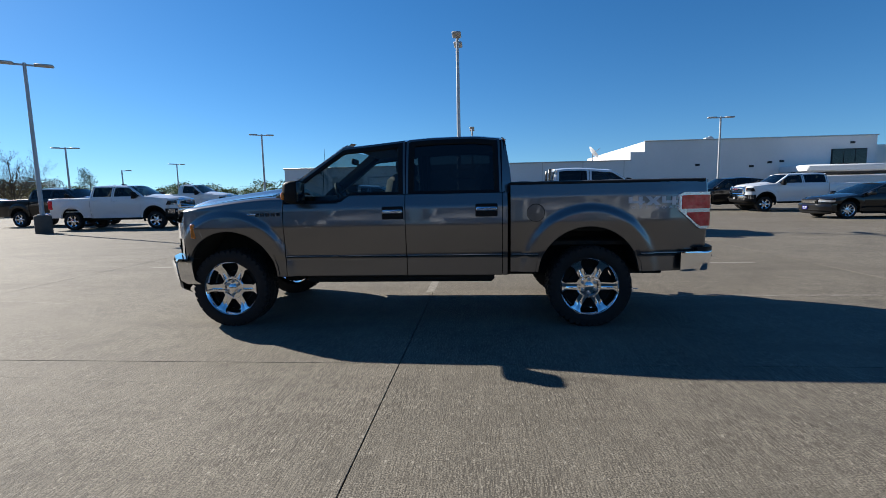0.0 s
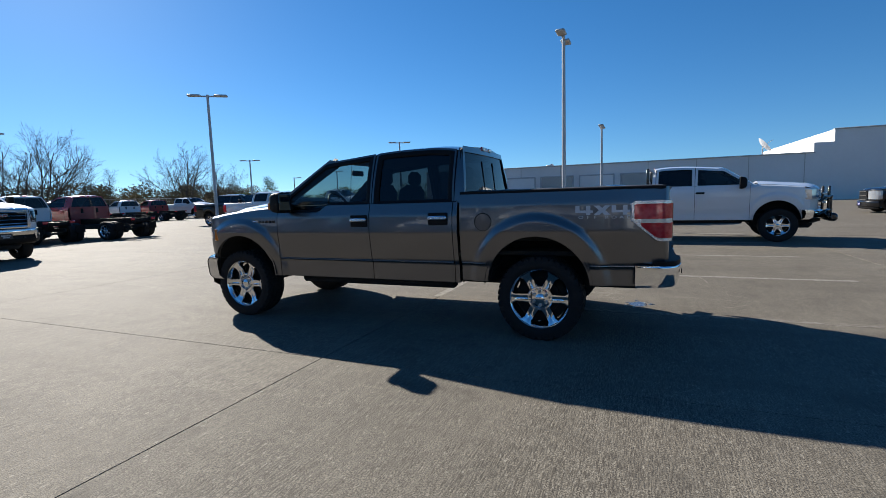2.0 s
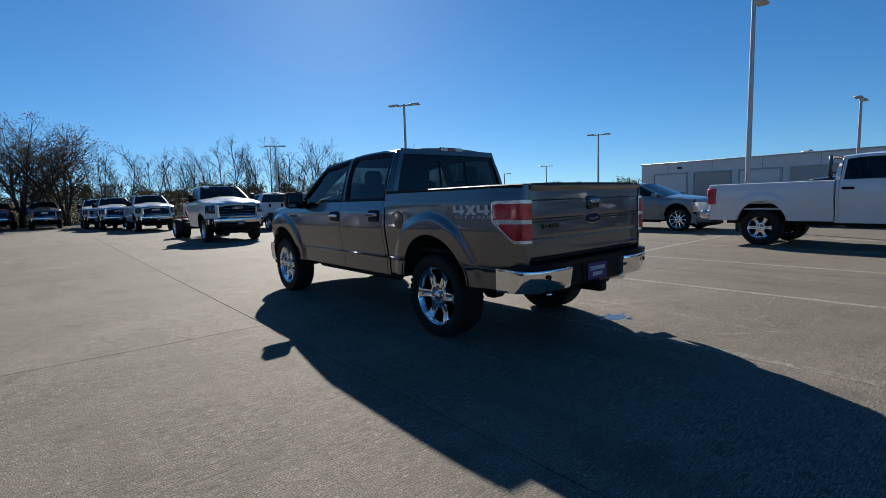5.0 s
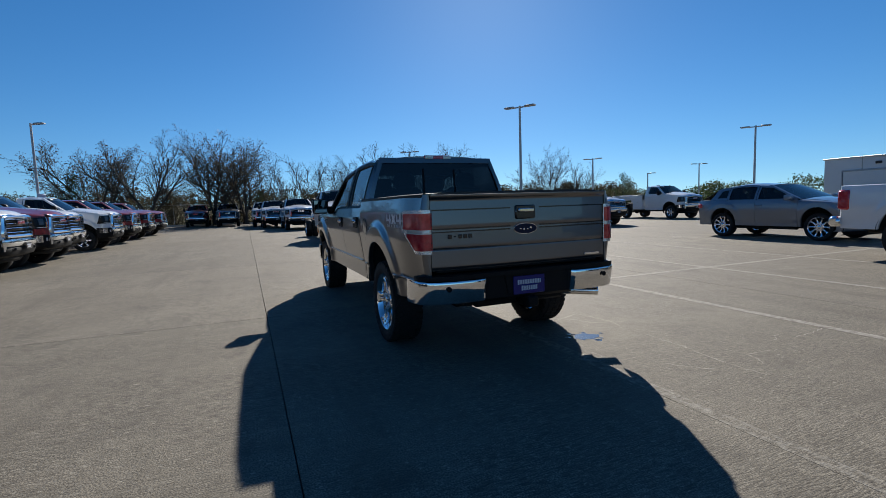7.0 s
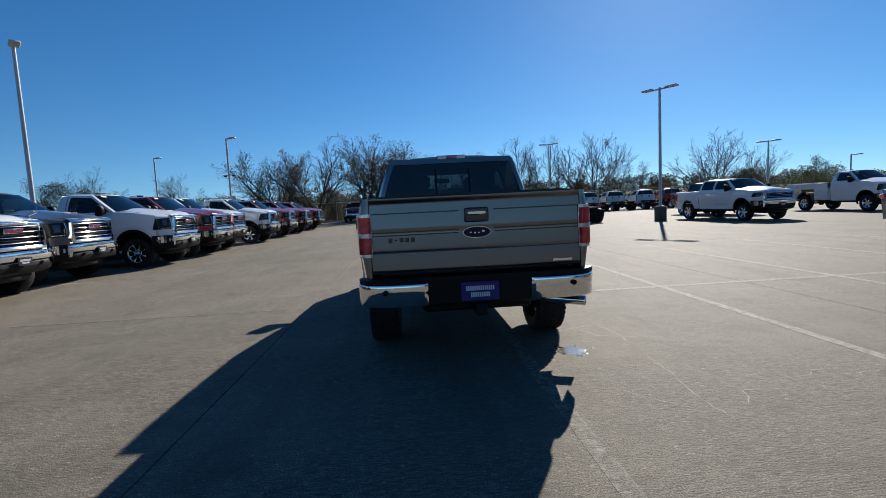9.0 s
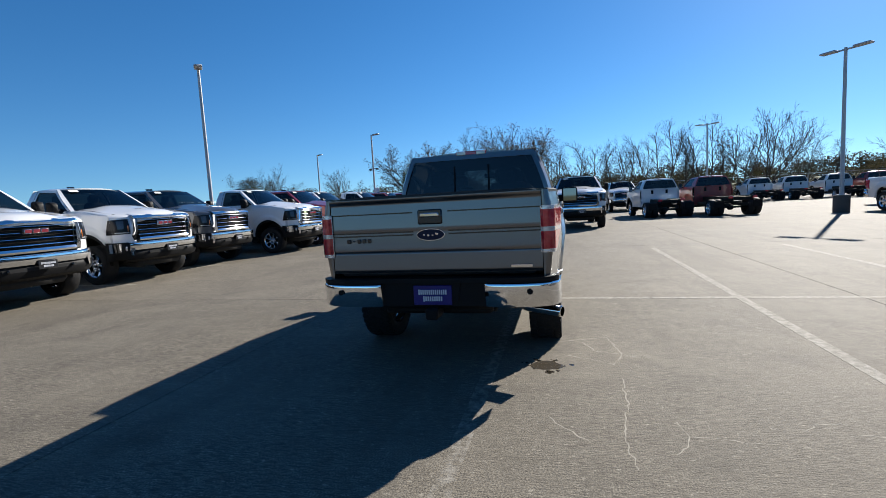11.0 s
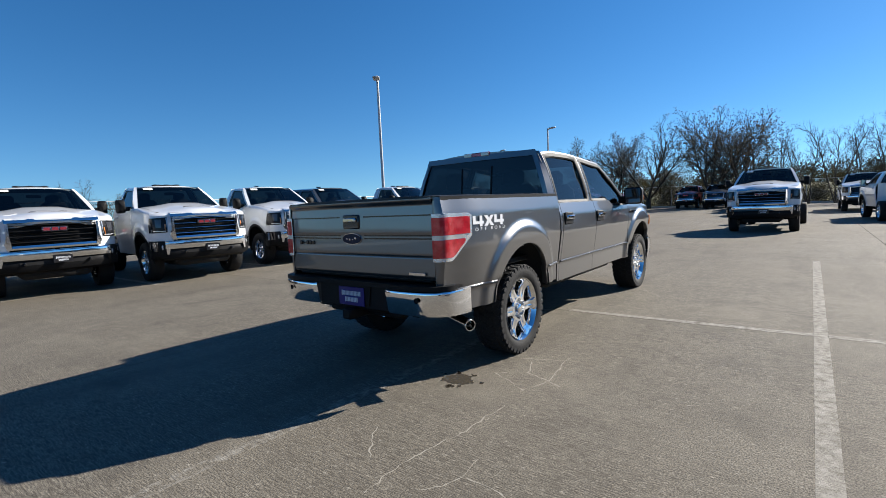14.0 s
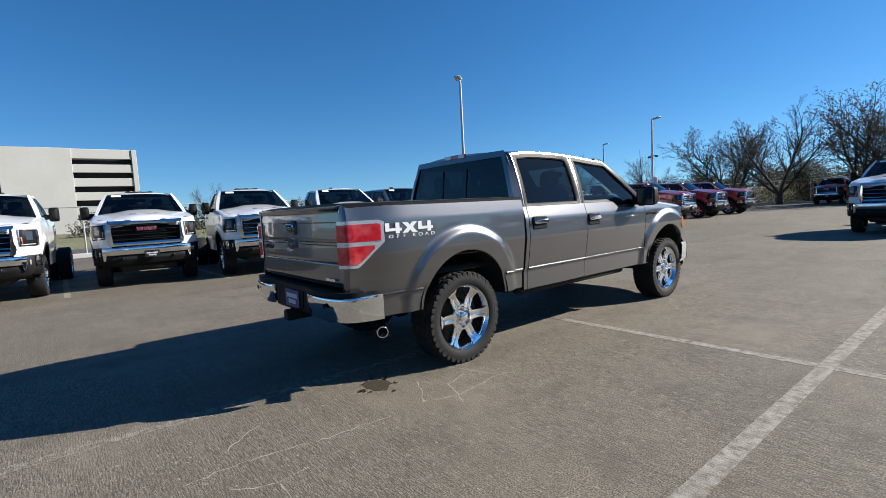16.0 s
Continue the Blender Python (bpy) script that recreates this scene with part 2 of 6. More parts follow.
    t.links.new(window(noise_at(0.8, 6, (0.5, 1.6, 1)), 0.38, 0.62), both.inputs[1])
    c = mix(both.outputs[0], c, (0.055, 0.044, 0.032))
    c = mix(window(tracks, 0.54, 0.72, 0.45), c, (0.070, 0.060, 0.047))
    c = mix(window(brown, 0.42, 0.68, 0.35), c, (0.108, 0.089, 0.065))
    info = t.nodes.new("ShaderNodeObjectInfo")
    hs = t.nodes.new("ShaderNodeHueSaturation")
    t.links.new(c, hs.inputs["Color"])
    rng = t.nodes.new("ShaderNodeMapRange")
    rng.inputs[3].default_value, rng.inputs[4].default_value = 0.94, 1.05
    t.links.new(info.outputs["Random"], rng.inputs[0])
    t.links.new(rng.outputs[0], hs.inputs["Value"])
    c = hs.outputs[0]
    if worn_paint:
        worn = noise_at(16, 12)
        c = mix(window(worn, wear - 0.22, wear + 0.24), (0.33, 0.31, 0.27), c)
    t.links.new(c, b.inputs["Base Color"])
    b.inputs["Specular IOR Level"].default_value = 0.22
    rr = t.nodes.new("ShaderNodeMapRange")
    rr.inputs[3].default_value, rr.inputs[4].default_value = 0.68, 0.95
    t.links.new(grit, rr.inputs[0])
    t.links.new(rr.outputs[0], b.inputs["Roughness"])
    add = t.nodes.new("ShaderNodeMath")
    add.operation = "ADD"
    t.links.new(broom, add.inputs[0])
    t.links.new(grit, add.inputs[1])
    bp = t.nodes.new("ShaderNodeBump")
    bp.inputs["Strength"].default_value, bp.inputs["Distance"].default_value = 0.8, 0.004
    t.links.new(add.outputs[0], bp.inputs["Height"])
    t.links.new(bp.outputs[0], b.inputs["Normal"])
    return m


CONCRETE = concrete("broom finished concrete")
LINE_PAINT = concrete("worn white line paint", True, 0.46)
FAINT_PAINT = concrete("faded white line paint", True, 0.33)
MIRROR = material("mirror glass", (0.20, 0.205, 0.21), 0.03, 1.0)
HAIRLINE = material("hairline crack", (0.095, 0.084, 0.068), 0.9, 0, 0, 0.3, 20)
JOINT = material("joint sealant", (0.06, 0.054, 0.048), 0.9, 0, 0, 0.3, 20)
CRACK_PALE = material("pale crack filler", (0.27, 0.245, 0.20), 0.9, 0, 0, 0.3, 30)
WET = material("wet concrete", (0.070, 0.060, 0.046), 0.16, 0, 0.7, 0.6, 45, 0.35, 0.09)
GROUND = material("dry grass ground", (0.12, 0.125, 0.05), 0.95, 0, 0, 0.35, 1.2, 0.4, 0, (0.19, 0.16, 0.08), 0.05, 0.8)

# ---- building kit ----


class Shape:
    """Points and faces of one mesh in the making."""

    def __init__(self):
        self.v, self.f = [], []

    def grid(self, rows, closed=False):
        """A sheet through rows of points."""
        base, n = len(self.v), len(rows[0])
        for r in rows:
            self.v += [tuple(p) for p in r]
        for i in range(len(rows) - 1):
            for j in range(n if closed else n - 1):
                k = (j + 1) % n
                a, b = base + i * n, base + (i + 1) * n
                self.f.append((a + j, a + k, b + k, b + j))
        return self

    def poly(self, pts):
        base = len(self.v)
        self.v += [tuple(p) for p in pts]
        self.f.append(tuple(range(base, base + len(pts))))
        return self

    def ring(self, outer, inner):
        """A frame between two loops of equal length."""
        return self.grid([list(outer), list(inner)], closed=True)

    def slab(self, pts, push):
        """A flat outline given thickness along push."""
        p = Vector(push)
        n, base = len(pts), len(self.v)
        self.v += [tuple(q) for q in pts] + [tuple(Vector(q) + p) for q in pts]
        self.f.append(tuple(range(base + n - 1, base - 1, -1)))
        self.f.append(tuple(range(base + n, base + 2 * n)))
        for i in range(n):
            j = (i + 1) % n
            self.f.append((base + i, base + j, base + n + j, base + n + i))
        return self

    def box(self, centre, size, r=0.0, turn=None):
        """A box with chamfered edges."""
        c, h = Vector(centre), [s / 2 for s in size]
        r = min(r, min(h) * 0.95)
        base = len(self.v)
        if r <= 0:
            for sx in (-1, 1):
                for sy in (-1, 1):
                    for sz in (-1, 1):
                        self._put(c, Vector((sx * h[0], sy * h[1], sz * h[2])), turn)
            self.f += [tuple(base + i for i in q) for q in ((0, 1, 3, 2), (4, 6, 7, 5), (0, 4, 5, 1), (2, 3, 7, 6), (0, 2, 6, 4), (1, 5, 7, 3))]
            return self
        ids = {}
        for sx in (-1, 1):
            for sy in (-1, 1):
                for sz in (-1, 1):
                    for ax in range(3):
                        p = [sx * (h[0] - r), sy * (h[1] - r), sz * (h[2] - r)]
                        p[ax] = (sx, sy, sz)[ax] * h[ax]
                        ids[sx, sy, sz, ax] = len(self.v)
                        self._put(c, Vector(p), turn)
        for ax in range(3):
            b, d = [(1, 2), (2, 0), (0, 1)][ax]
            for s in (-1, 1):
                q = []
                for sb, sd in ((-1, -1), (1, -1), (1, 1), (-1, 1)):
                    k = [0, 0, 0]
                    k[ax], k[b], k[d] = s, sb, sd
                    q.append(ids[(*k, ax)])
                self.f.append(tuple(q if s > 0 else q[::-1]))
            for sb in (-1, 1):
                for sd in (-1, 1):
                    lo, hi = [0, 0, 0], [0, 0, 0]
                    lo[ax], hi[ax] = -1, 1
                    lo[b] = hi[b] = sb
                    lo[d] = hi[d] = sd
                    q = (ids[(*lo, b)], ids[(*hi, b)], ids[(*hi, d)], ids[(*lo, d)])
                    self.f.append(q if sb * sd < 0 else q[::-1])
        for sx in (-1, 1):
            for sy in (-1, 1):
                for sz in (-1, 1):
                    q = tuple(ids[sx, sy, sz, a] for a in range(3))
                    self.f.append(q if sx * sy * sz > 0 else q[::-1])
        return self

    def _put(self, c, p, turn):
        self.v.append(tuple(c + (turn @ p if turn else p)))

    def tube(self, pts, radii, n=8, cap=True):
        """A round bar through points, tapering."""
        pts = [Vector(p) for p in pts]
        radii = radii if hasattr(radii, "__len__") else [radii] * len(pts)
        rows = []
        for i, p in enumerate(pts):
            d = (pts[min(i + 1, len(pts) - 1)] - pts[max(i - 1, 0)]).normalized()
            a = d.orthogonal().normalized() if abs(d.z) < 0.95 else Vector((1, 0, 0))
            if abs(d.z) < 0.95:
                a = d.cross(Vector((0, 0, 1))).normalized()
            b = d.cross(a).normalized()
            a = b.cross(d)
            rows.append([p + (a * math.cos(k) + b * math.sin(k)) * radii[i] for k in (2 * math.pi * j / n for j in range(n))])
        base = len(self.v)
        self.grid(rows, closed=True)
        if cap:
            self.f.append(tuple(range(base, base + n)))
            self.f.append(tuple(range(base + (len(rows) - 1) * n, base + len(rows) * n))[::-1])
        return self

    def lathe(self, profile, n=32, a0=0.0, a1=2 * math.pi, axis="y"):
        """A turned form: profile of (radius, along)."""
        full = abs(a1 - a0 - 2 * math.pi) < 1e-6
        ks = [a0 + (a1 - a0) * j / n for j in range(n if full else n + 1)]
        if axis == "y":
            rows = [[(r * math.cos(k), y, r * math.sin(k)) for k in ks] for r, y in profile]
        else:
            rows = [[(r * math.cos(k), r * math.sin(k), y) for k in ks] for r, y in profile]
        return self.grid(rows, closed=full)

    def move(self, m, start=0):
        self.v[start:] = [tuple(m @ Vector(p)) for p in self.v[start:]]
        return self


def mesh_of(name, shape, mat, angle=38):
    me = bpy.data.meshes.new(name)
    me.from_pydata(shape.v, [], shape.f)
    me.materials.append(mat)
    me.validate()
    bm = bmesh.new()
    bm.from_mesh(me)
    bmesh.ops.remove_doubles(bm, verts=bm.verts, dist=1e-5)
    bmesh.ops.recalc_face_normals(bm, faces=bm.faces)
    bm.to_mesh(me)
    bm.free()
    if angle:
        me.polygons.foreach_set("use_smooth", [True] * len(me.polygons))
        me.set_sharp_from_angle(angle=radians(angle))
    return me


def part(name, shape, mat, parent=None, label="", angle=38, at=None):
    """One mesh object, under its thing or part if one is given."""
    ob = new(name, shape if isinstance(shape, bpy.types.Mesh) else mesh_of(name, shape, mat, angle))
    ob.parent = parent
    if at is not None:
        ob.matrix_basis = at
    if label:
        tagged(ob, label)
    return ob


def thing(name, label, category, group="", kind=""):
    return tagged(new(name), label, category, group, kind)


def smooth(a, b, x):
    t = min(1, max(0, (x - a) / (b - a)))
    return t * t * (3 - 2 * t)


def spread(a, b, n):
    return [a + (b - a) * i / n for i in range(n + 1)]


def letters(name, text, size, depth, mat, parent, at, wide=1.0):
    """Raised lettering in the built-in font, turned into a mesh."""
    cu = bpy.data.curves.new(name, "FONT")
    cu.body, cu.size, cu.extrude, cu.align_x, cu.align_y = text, size, depth, "CENTER", "CENTER"
    cu.offset = size * 0.03 if size > 0.05 else 0.0
    tmp = bpy.data.objects.new(name, cu)
    scene.collection.objects.link(tmp)
    bpy.context.view_layer.update()
    me = bpy.data.meshes.new_from_object(tmp)
    bpy.data.objects.remove(tmp)
    me.transform(Matrix.Diagonal((wide, 1, 1, 1)))
    me.materials.clear()
    me.materials.append(mat)
    ob = new(name, me)
    ob.parent, ob.matrix_basis = parent, at
    return ob

# ---- vehicles ----
# A vehicle stands at its own origin, midway between its axles, nose along +x, left side along +y.


def wheel_shapes(R, rim, width, spokes, blocks, n=48):
    """Meshes of one wheel, outer face towards +y."""
    w, out = width / 2, {}
    s = Shape()
    s.lathe([(rim * 0.97, -w * 0.9), (rim + 0.01, -w * 0.98), (R * 0.86, -w * 1.06), (R * 0.95, -w * 0.98), (R * 0.985, -w * 0.82), (R * 0.985, w * 0.82),
             (R * 0.95, w * 0.98), (R * 0.86, w * 1.06), (rim + 0.025, w * 1.0), (rim + 0.008, w * 0.94), (rim * 0.97, w * 0.86)], n)
    out["tyre"] = s
    s = out["tread"] = Shape()
    if blocks:
        for k in range(blocks):
            a = 2 * math.pi * k / blocks
            for row, (y, dy) in enumerate(((-0.8, 0.34), (-0.27, 0.42), (0.27, 0.42), (0.8, 0.34))):
                b = a + (row % 2) * math.pi / blocks
                start = len(s.v)
                length = 2 * math.pi * R / blocks * 0.80
                s.box((0, y * w, 0), (0.013, dy * w, length), 0.003)
                s.move(Matrix.Rotation(-b, 4, "Y") @ Matrix.Translation((R * 0.983, 0, 0)) @ Matrix.Rotation(0.35 * (-1) ** row, 4, "X"), start)
            for y in (-1, 1):
                start = len(s.v)
                s.box((0, 0, 0), (0.05, 0.012, 2 * math.pi * R / blocks * (0.76 if k % 2 else 0.58)), 0.004)
                s.move(Matrix.Rotation(-a, 4, "Y") @ Matrix.Translation((R * 0.925, y * w * 0.985, 0)), start)
    s = Shape()
    s.lathe([(rim * 0.93, -w * 0.85), (rim * 0.90, 0), (rim * 0.90, w * 0.62), (rim * 0.955, w * 0.84), (rim * 1.0, w * 0.95), (rim * 1.005, w * 0.90), (rim * 0.97, w * 0.86)], n)
    out["rim"] = s
    s = Shape()
    wide, flare = (0.148, 0.10) if spokes < 8 else (0.07, 0.10)
    for k in range(spokes):
        a = 2 * math.pi * (k + 0.5) / spokes + math.pi / 2
        start = len(s.v)
        r0, r1 = rim * 0.30, rim * 0.955
        rows = []
        for i in range(11):
            t = i / 10
            r = r0 + (r1 - r0) * t
            b = rim * (wide + 0.03 * (1 - t) ** 3 + flare * smooth(0.78, 1.0, t) ** 1.5)
            y = w * (0.70 - 0.06 * math.sin(math.pi * t) + 0.18 * smooth(0.55, 1, t))
            rows.append([(r, y - 0.050, -b), (r, y - 0.010, -b * 0.98), (r, y + 0.002, -b * 0.86), (r, y + 0.004, -b * 0.30), (r, y - 0.001, 0), (r, y + 0.004, b * 0.30), (r, y + 0.002, b * 0.86), (r, y - 0.010, b * 0.98), (r, y - 0.050, b)])
        s.grid(rows)
        s.move(Matrix.Rotation(-a, 4, "Y"), start)
    out["spokes"] = s
    s = Shape()
    s.lathe([(rim * 0.43, w * 0.40), (rim * 0.43, w * 0.64), (rim * 0.40, w * 0.71), (rim * 0.36, w * 0.71), (rim * 0.34, w * 0.58), (rim * 0.16, w * 0.60), (rim * 0.155, w * 0.78), (rim * 0.12, w * 0.83), (0.0005, w * 0.84)], 28)
    out["hub"] = s
    out["lug"] = Shape().lathe([(0.014, 0), (0.014, 0.03), (0.009, 0.036), (0.0005, 0.036)], 8)
    s = Shape()
    s.lathe([(rim * 0.88, -w * 0.3), (rim * 0.62, -w * 0.28), (rim * 0.60, -w * 0.1), (0.001, -w * 0.1)], 24)
    out["disc"] = s
    return out


WHEELS = {}


def wheel(style, R, rim, width, parent, x, y, z, side, rim_mat):
    key = (style, R, rim, width)
    if key not in WHEELS:
        hero = style == "hero"
        sh = wheel_shapes(R, rim, width, {"dual": 8, "car": 10}.get(style, 6), 40 if hero else 0, 56 if hero else 28)
        WHEELS[key] = {k: mesh_of(k, v, {"tyre": RUBBER, "rim": rim_mat, "spokes": rim_mat, "hub": rim_mat, "lug": STEEL, "disc": UNDER, "tread": RUBBER}[k]) for k, v in sh.items() if v.v}
    w = WHEELS[key]
    at = Matrix.Translation((x, y, z)) @ (Matrix.Identity(4) if side > 0 else Matrix.Rotation(math.pi, 4, "Z"))
    ob = part("wheel", w["rim"], None, parent, at=at)
    part("tyre", w["tyre"], None, ob)
    part("spokes", w["spokes"], None, ob)
    part("hub_cap", w["hub"], None, ob)
    part("brake_disc", w["disc"], None, ob)
    if style == "hero":
        for k in range(6):
            a = 2 * math.pi * k / 6 + math.pi / 2
            part("lug_nut", w["lug"], None, ob, at=Matrix.Translation((math.cos(a) * rim * 0.245, width / 2 * 0.60, math.sin(a) * rim * 0.245)))
        tagged(part("tread", w["tread"], None, ob), kind="stuff")
    return ob


class Body:
    """The measures of one vehicle body."""

    def __init__(self, wb=3.683, hub=0.392, R=0.405, rim=0.283, tyre=0.275, hw=1.0, rocker=0.52, crease=0.73, belt=1.34, roof=1.965, hood0=1.22, hood1=1.345,
                 nose=0.85, cab="crew", bed="box", rail=1.42, tail=-1.115, paint=GREY_PAINT, arch=0.485, flare=0.032, front="ford", fine=1.0, tumble=0.27, rear=0.0,
                 wheel="hero", rim_mat=CHROME, windows=(FRONT_GLASS, TINT_GLASS), wind=0.62, slope=0.72):
        self.wb, self.hub, self.R, self.rim, self.tyre, self.hw = wb, hub, R, rim, tyre, hw
        self.rocker, self.crease, self.belt, self.roof, self.hood0, self.hood1 = rocker, crease, belt, roof, hood0, hood1
        self.nose, self.cab, self.bed, self.rail, self.tail, self.paint = nose, cab, bed, rail, tail, paint
        self.arch, self.flare, self.front, self.fine, self.tumble = arch, flare, front, fine, tumble
        self.wheel, self.rim_mat, self.windows, self.wind, self.slope = wheel, rim_mat, windows, wind, slope
        self.xf, self.xr = self.wb / 2, -self.wb / 2
        self.bars = CHROME                                     # finish of the grille bars
        h = self.xf
        self.a0, self.a1 = h - 0.54, h - 0.54 - self.slope     # windscreen foot and head
        self.door0 = h - self.wind                             # front edge of the front door
        self.seam_b = self.door0 - 1.25
        self.cab_end = {"crew": self.seam_b - 1.01 - rear, "regular": self.seam_b - 0.22, "suv": self.xr + self.tail + 0.58, "sedan": self.seam_b - 0.86}[self.cab]
        self.seam_c = self.seam_b - 0.96 - rear if self.cab != "regular" else self.seam_b
        self.x_tail, self.x_nose = self.xr + self.tail, h + self.nose

    def dip(self, x):
        """How far the sill of the front side window falls towards the mirror."""
        return 0.075 * smooth(self.door0 - 0.70, self.door0 - 0.56, x) if self.front == "ford" else 0.0

    def roof_z(self, x):
        t = (self.a1 - x) / (self.a1 - self.cab_end)
        return self.roof - (0.035 if self.front == "gm" else 0.085) * (1 - smooth(-0.15, 0.62, t)) - 0.03 * smooth(0.8, 1.0, t) - ((0.12 if self.cab == "suv" else 0.10) * smooth(0.25, 1, t) ** 1.4 if self.cab in ("suv", "sedan") else 0)

    def half(self, x, z):
        """Half the body's width at a place on its side."""
        b = self.belt
        zs = [self.rocker - 0.1, self.rocker, self.crease - 0.02, self.crease + 0.01, (self.crease + b) / 2, b - 0.12, b, b + 0.10]
        ws = [-0.10, -0.068, -0.060, -0.042, 0.0, -0.010, -0.045, -0.085]
        w = self.hw + float(np.interp(z, zs, ws))
        if self.bed == "box" and x < self.cab_end:
            w = self.hw + float(np.interp(z, [self.rocker, self.crease - 0.02, self.crease + 0.01, 1.05, self.rail - 0.12, self.rail], [-0.066, -0.058, -0.040, 0.0, -0.010, -0.035]))
        w -= 0.16 * smooth(self.xf + 0.25, self.x_nose - 0.1, x) ** 1.5
        w -= 0.06 * smooth(self.xr - 0.5, self.x_tail, x) ** 2
        for cx in (self.xf - 0.03, self.xr + 0.02):
            r = math.hypot(x - cx, (z - self.hub - 0.12) * (0.96 if z > self.hub else 1.0))
            w += self.flare * (1 - smooth(self.arch + 0.12, self.arch + 0.20, r))
        return w

    def glass_half(self, z):
        t = (z - self.belt) / (self.roof - self.belt)
        return self.hw - 0.075 - self.tumble * (0.50 * t + 0.50 * t * t)

    def sill(self, x, low):
        """The lower edge of the body side, lifted over the wheels."""
        z = low
        for cx in (self.xf - 0.03, self.xr + 0.02):
            d = self.arch ** 2 - (x - cx) ** 2
            if d > 0:
                z = max(z, self.hub + 0.12 + math.sqrt(d))
        return z


def columns(B, x0, x1, step):
    """Stations along a panel, crowded where a wheel opening meets its edge."""
    xs = set(spread(x0, x1, max(2, round(abs(x1 - x0) / step))))
    for cx in (B.xf - 0.03, B.xr + 0.02):
        for d in (1.0, 0.998, 0.985, 0.95, 0.88):
            for s in (-1, 1):
                x = cx + s * d * B.arch
                if min(x0, x1) < x < max(x0, x1):
                    xs.add(x)
    return sorted(xs)


def side_sheet(B, x0, x1, top, low, side, cap=()):
    """A body side panel, curved, with returned edges."""
    step, n = (0.022, 40) if B.fine >= 1 else (0.06, 14)
    cols = []
    for x in columns(B, x0, x1, step):
        lo, hi = B.sill(x, low), top(x)
        col = [(x, side * (B.half(x, lo) - 0.05), lo + 0.012), (x, side * (B.half(x, lo) - 0.008), lo)]
        for i in range(n + 1):
            z = lo + 0.006 + (hi - lo - 0.006) * i / n
            col.append((x, side * B.half(x, z), z))
        for d_in, dz in cap:
            col.append((x, side * (B.half(x, hi) - d_in), hi + dz))
        cols.append(col)
    edge = lambda col: [(p[0], p[1] - side * 0.03, p[2]) for p in col]
    return Shape().grid([edge(cols[0])] + cols + [edge(cols[-1])])


def moulding(B, x0, x1, side):
    """A narrow ledge along the crease of the body side."""
    z = B.crease + 0.004
    sec = ((-0.004, 0.012), (0.011, 0.004), (0.012, -0.004), (0.0, -0.016), (-0.006, -0.018))
    return Shape().grid([[(x, side * (B.half(x, z) + d), z + dz) for x in spread(x0, x1, 24)] for d, dz in sec])


def bars_text(shape, wide, high, count, gap=0.45):
    """A row of plain upright bars the size of a line of lettering, in the y-z plane, facing +x."""
    w = wide / (count + (count - 1) * gap)
    for i in range(count):
        y = -wide / 2 + w / 2 + i * w * (1 + gap)
        shape.box((0, y, 0), (0.004, w, high * (1.0 if i else 1.15)), 0.0008)
    return shape


def dealer_plate(parent, mat, at, wide=0.30, high=0.15):
    """A dealer's plate with two lines of bars where its name stands."""
    p = part("plate", Shape().box((0, 0, 0), (0.006, wide, high), 0.0028), mat, parent, at=at)
    s = bars_text(Shape(), wide * 0.74, high * 0.24, 14)
    s.move(Matrix.Translation((0.004, 0, high * 0.16)))
    k = len(s.v)
    bars_text(s, wide * 0.5, high * 0.24, 9)
    s.move(Matrix.Translation((0.004, 0, -high * 0.18)), k)
    part("plate_lettering", s, LETTER_WHITE, p)
    return p


def window_loop(B, x0, x1, inset, low, side, push=0.0):
    """The outline of a side window or its door frame, on the leaning plane of the glass. Eight points."""
    z0 = B.belt - 0.005 + low
    dip = lambda x: B.dip(x) if x1 > B.door0 else 0.0

    def lean_x(z):
        """The front limit at height z, along the windscreen pillar."""
        t = (z - B.belt) / (B.roof_z(B.a1) - 0.02 - B.belt)
        return B.a0 - 0.02 + (B.a1 - B.a0) * t
    def top(x):
        return B.roof_z(x) - 0.055
    zt = top(x0) - inset
    xa = x1 - inset * 1.1
    xb = x0 + inset
    zt_a = top(min(xa, B.a1 - 0.02)) - inset
    fore = min(xa, lean_x(zt_a) - inset * 1.25)
    zl = z0 + inset
    pts = [(xb + 0.012 * t, zl + (zt - zl) * t) for t in spread(0, 1, 6)]
    pts += [(x, top(x) - inset) for x in spread(xb + 0.03, fore - 0.03, 4)]
    zf = zl - dip(B.door0)
    pts += [(min(xa, lean_x(max(z, zl)) - inset * 1.25), z) for z in spread(zt_a - 0.012, zf, 6)]
    last = pts[-1][0]
    pts += [(x, zl - dip(x)) for x in spread(last, xb, 14)[1:-1]]
    return [(x, side * (B.glass_half(z) - push), z) for x, z in pts]


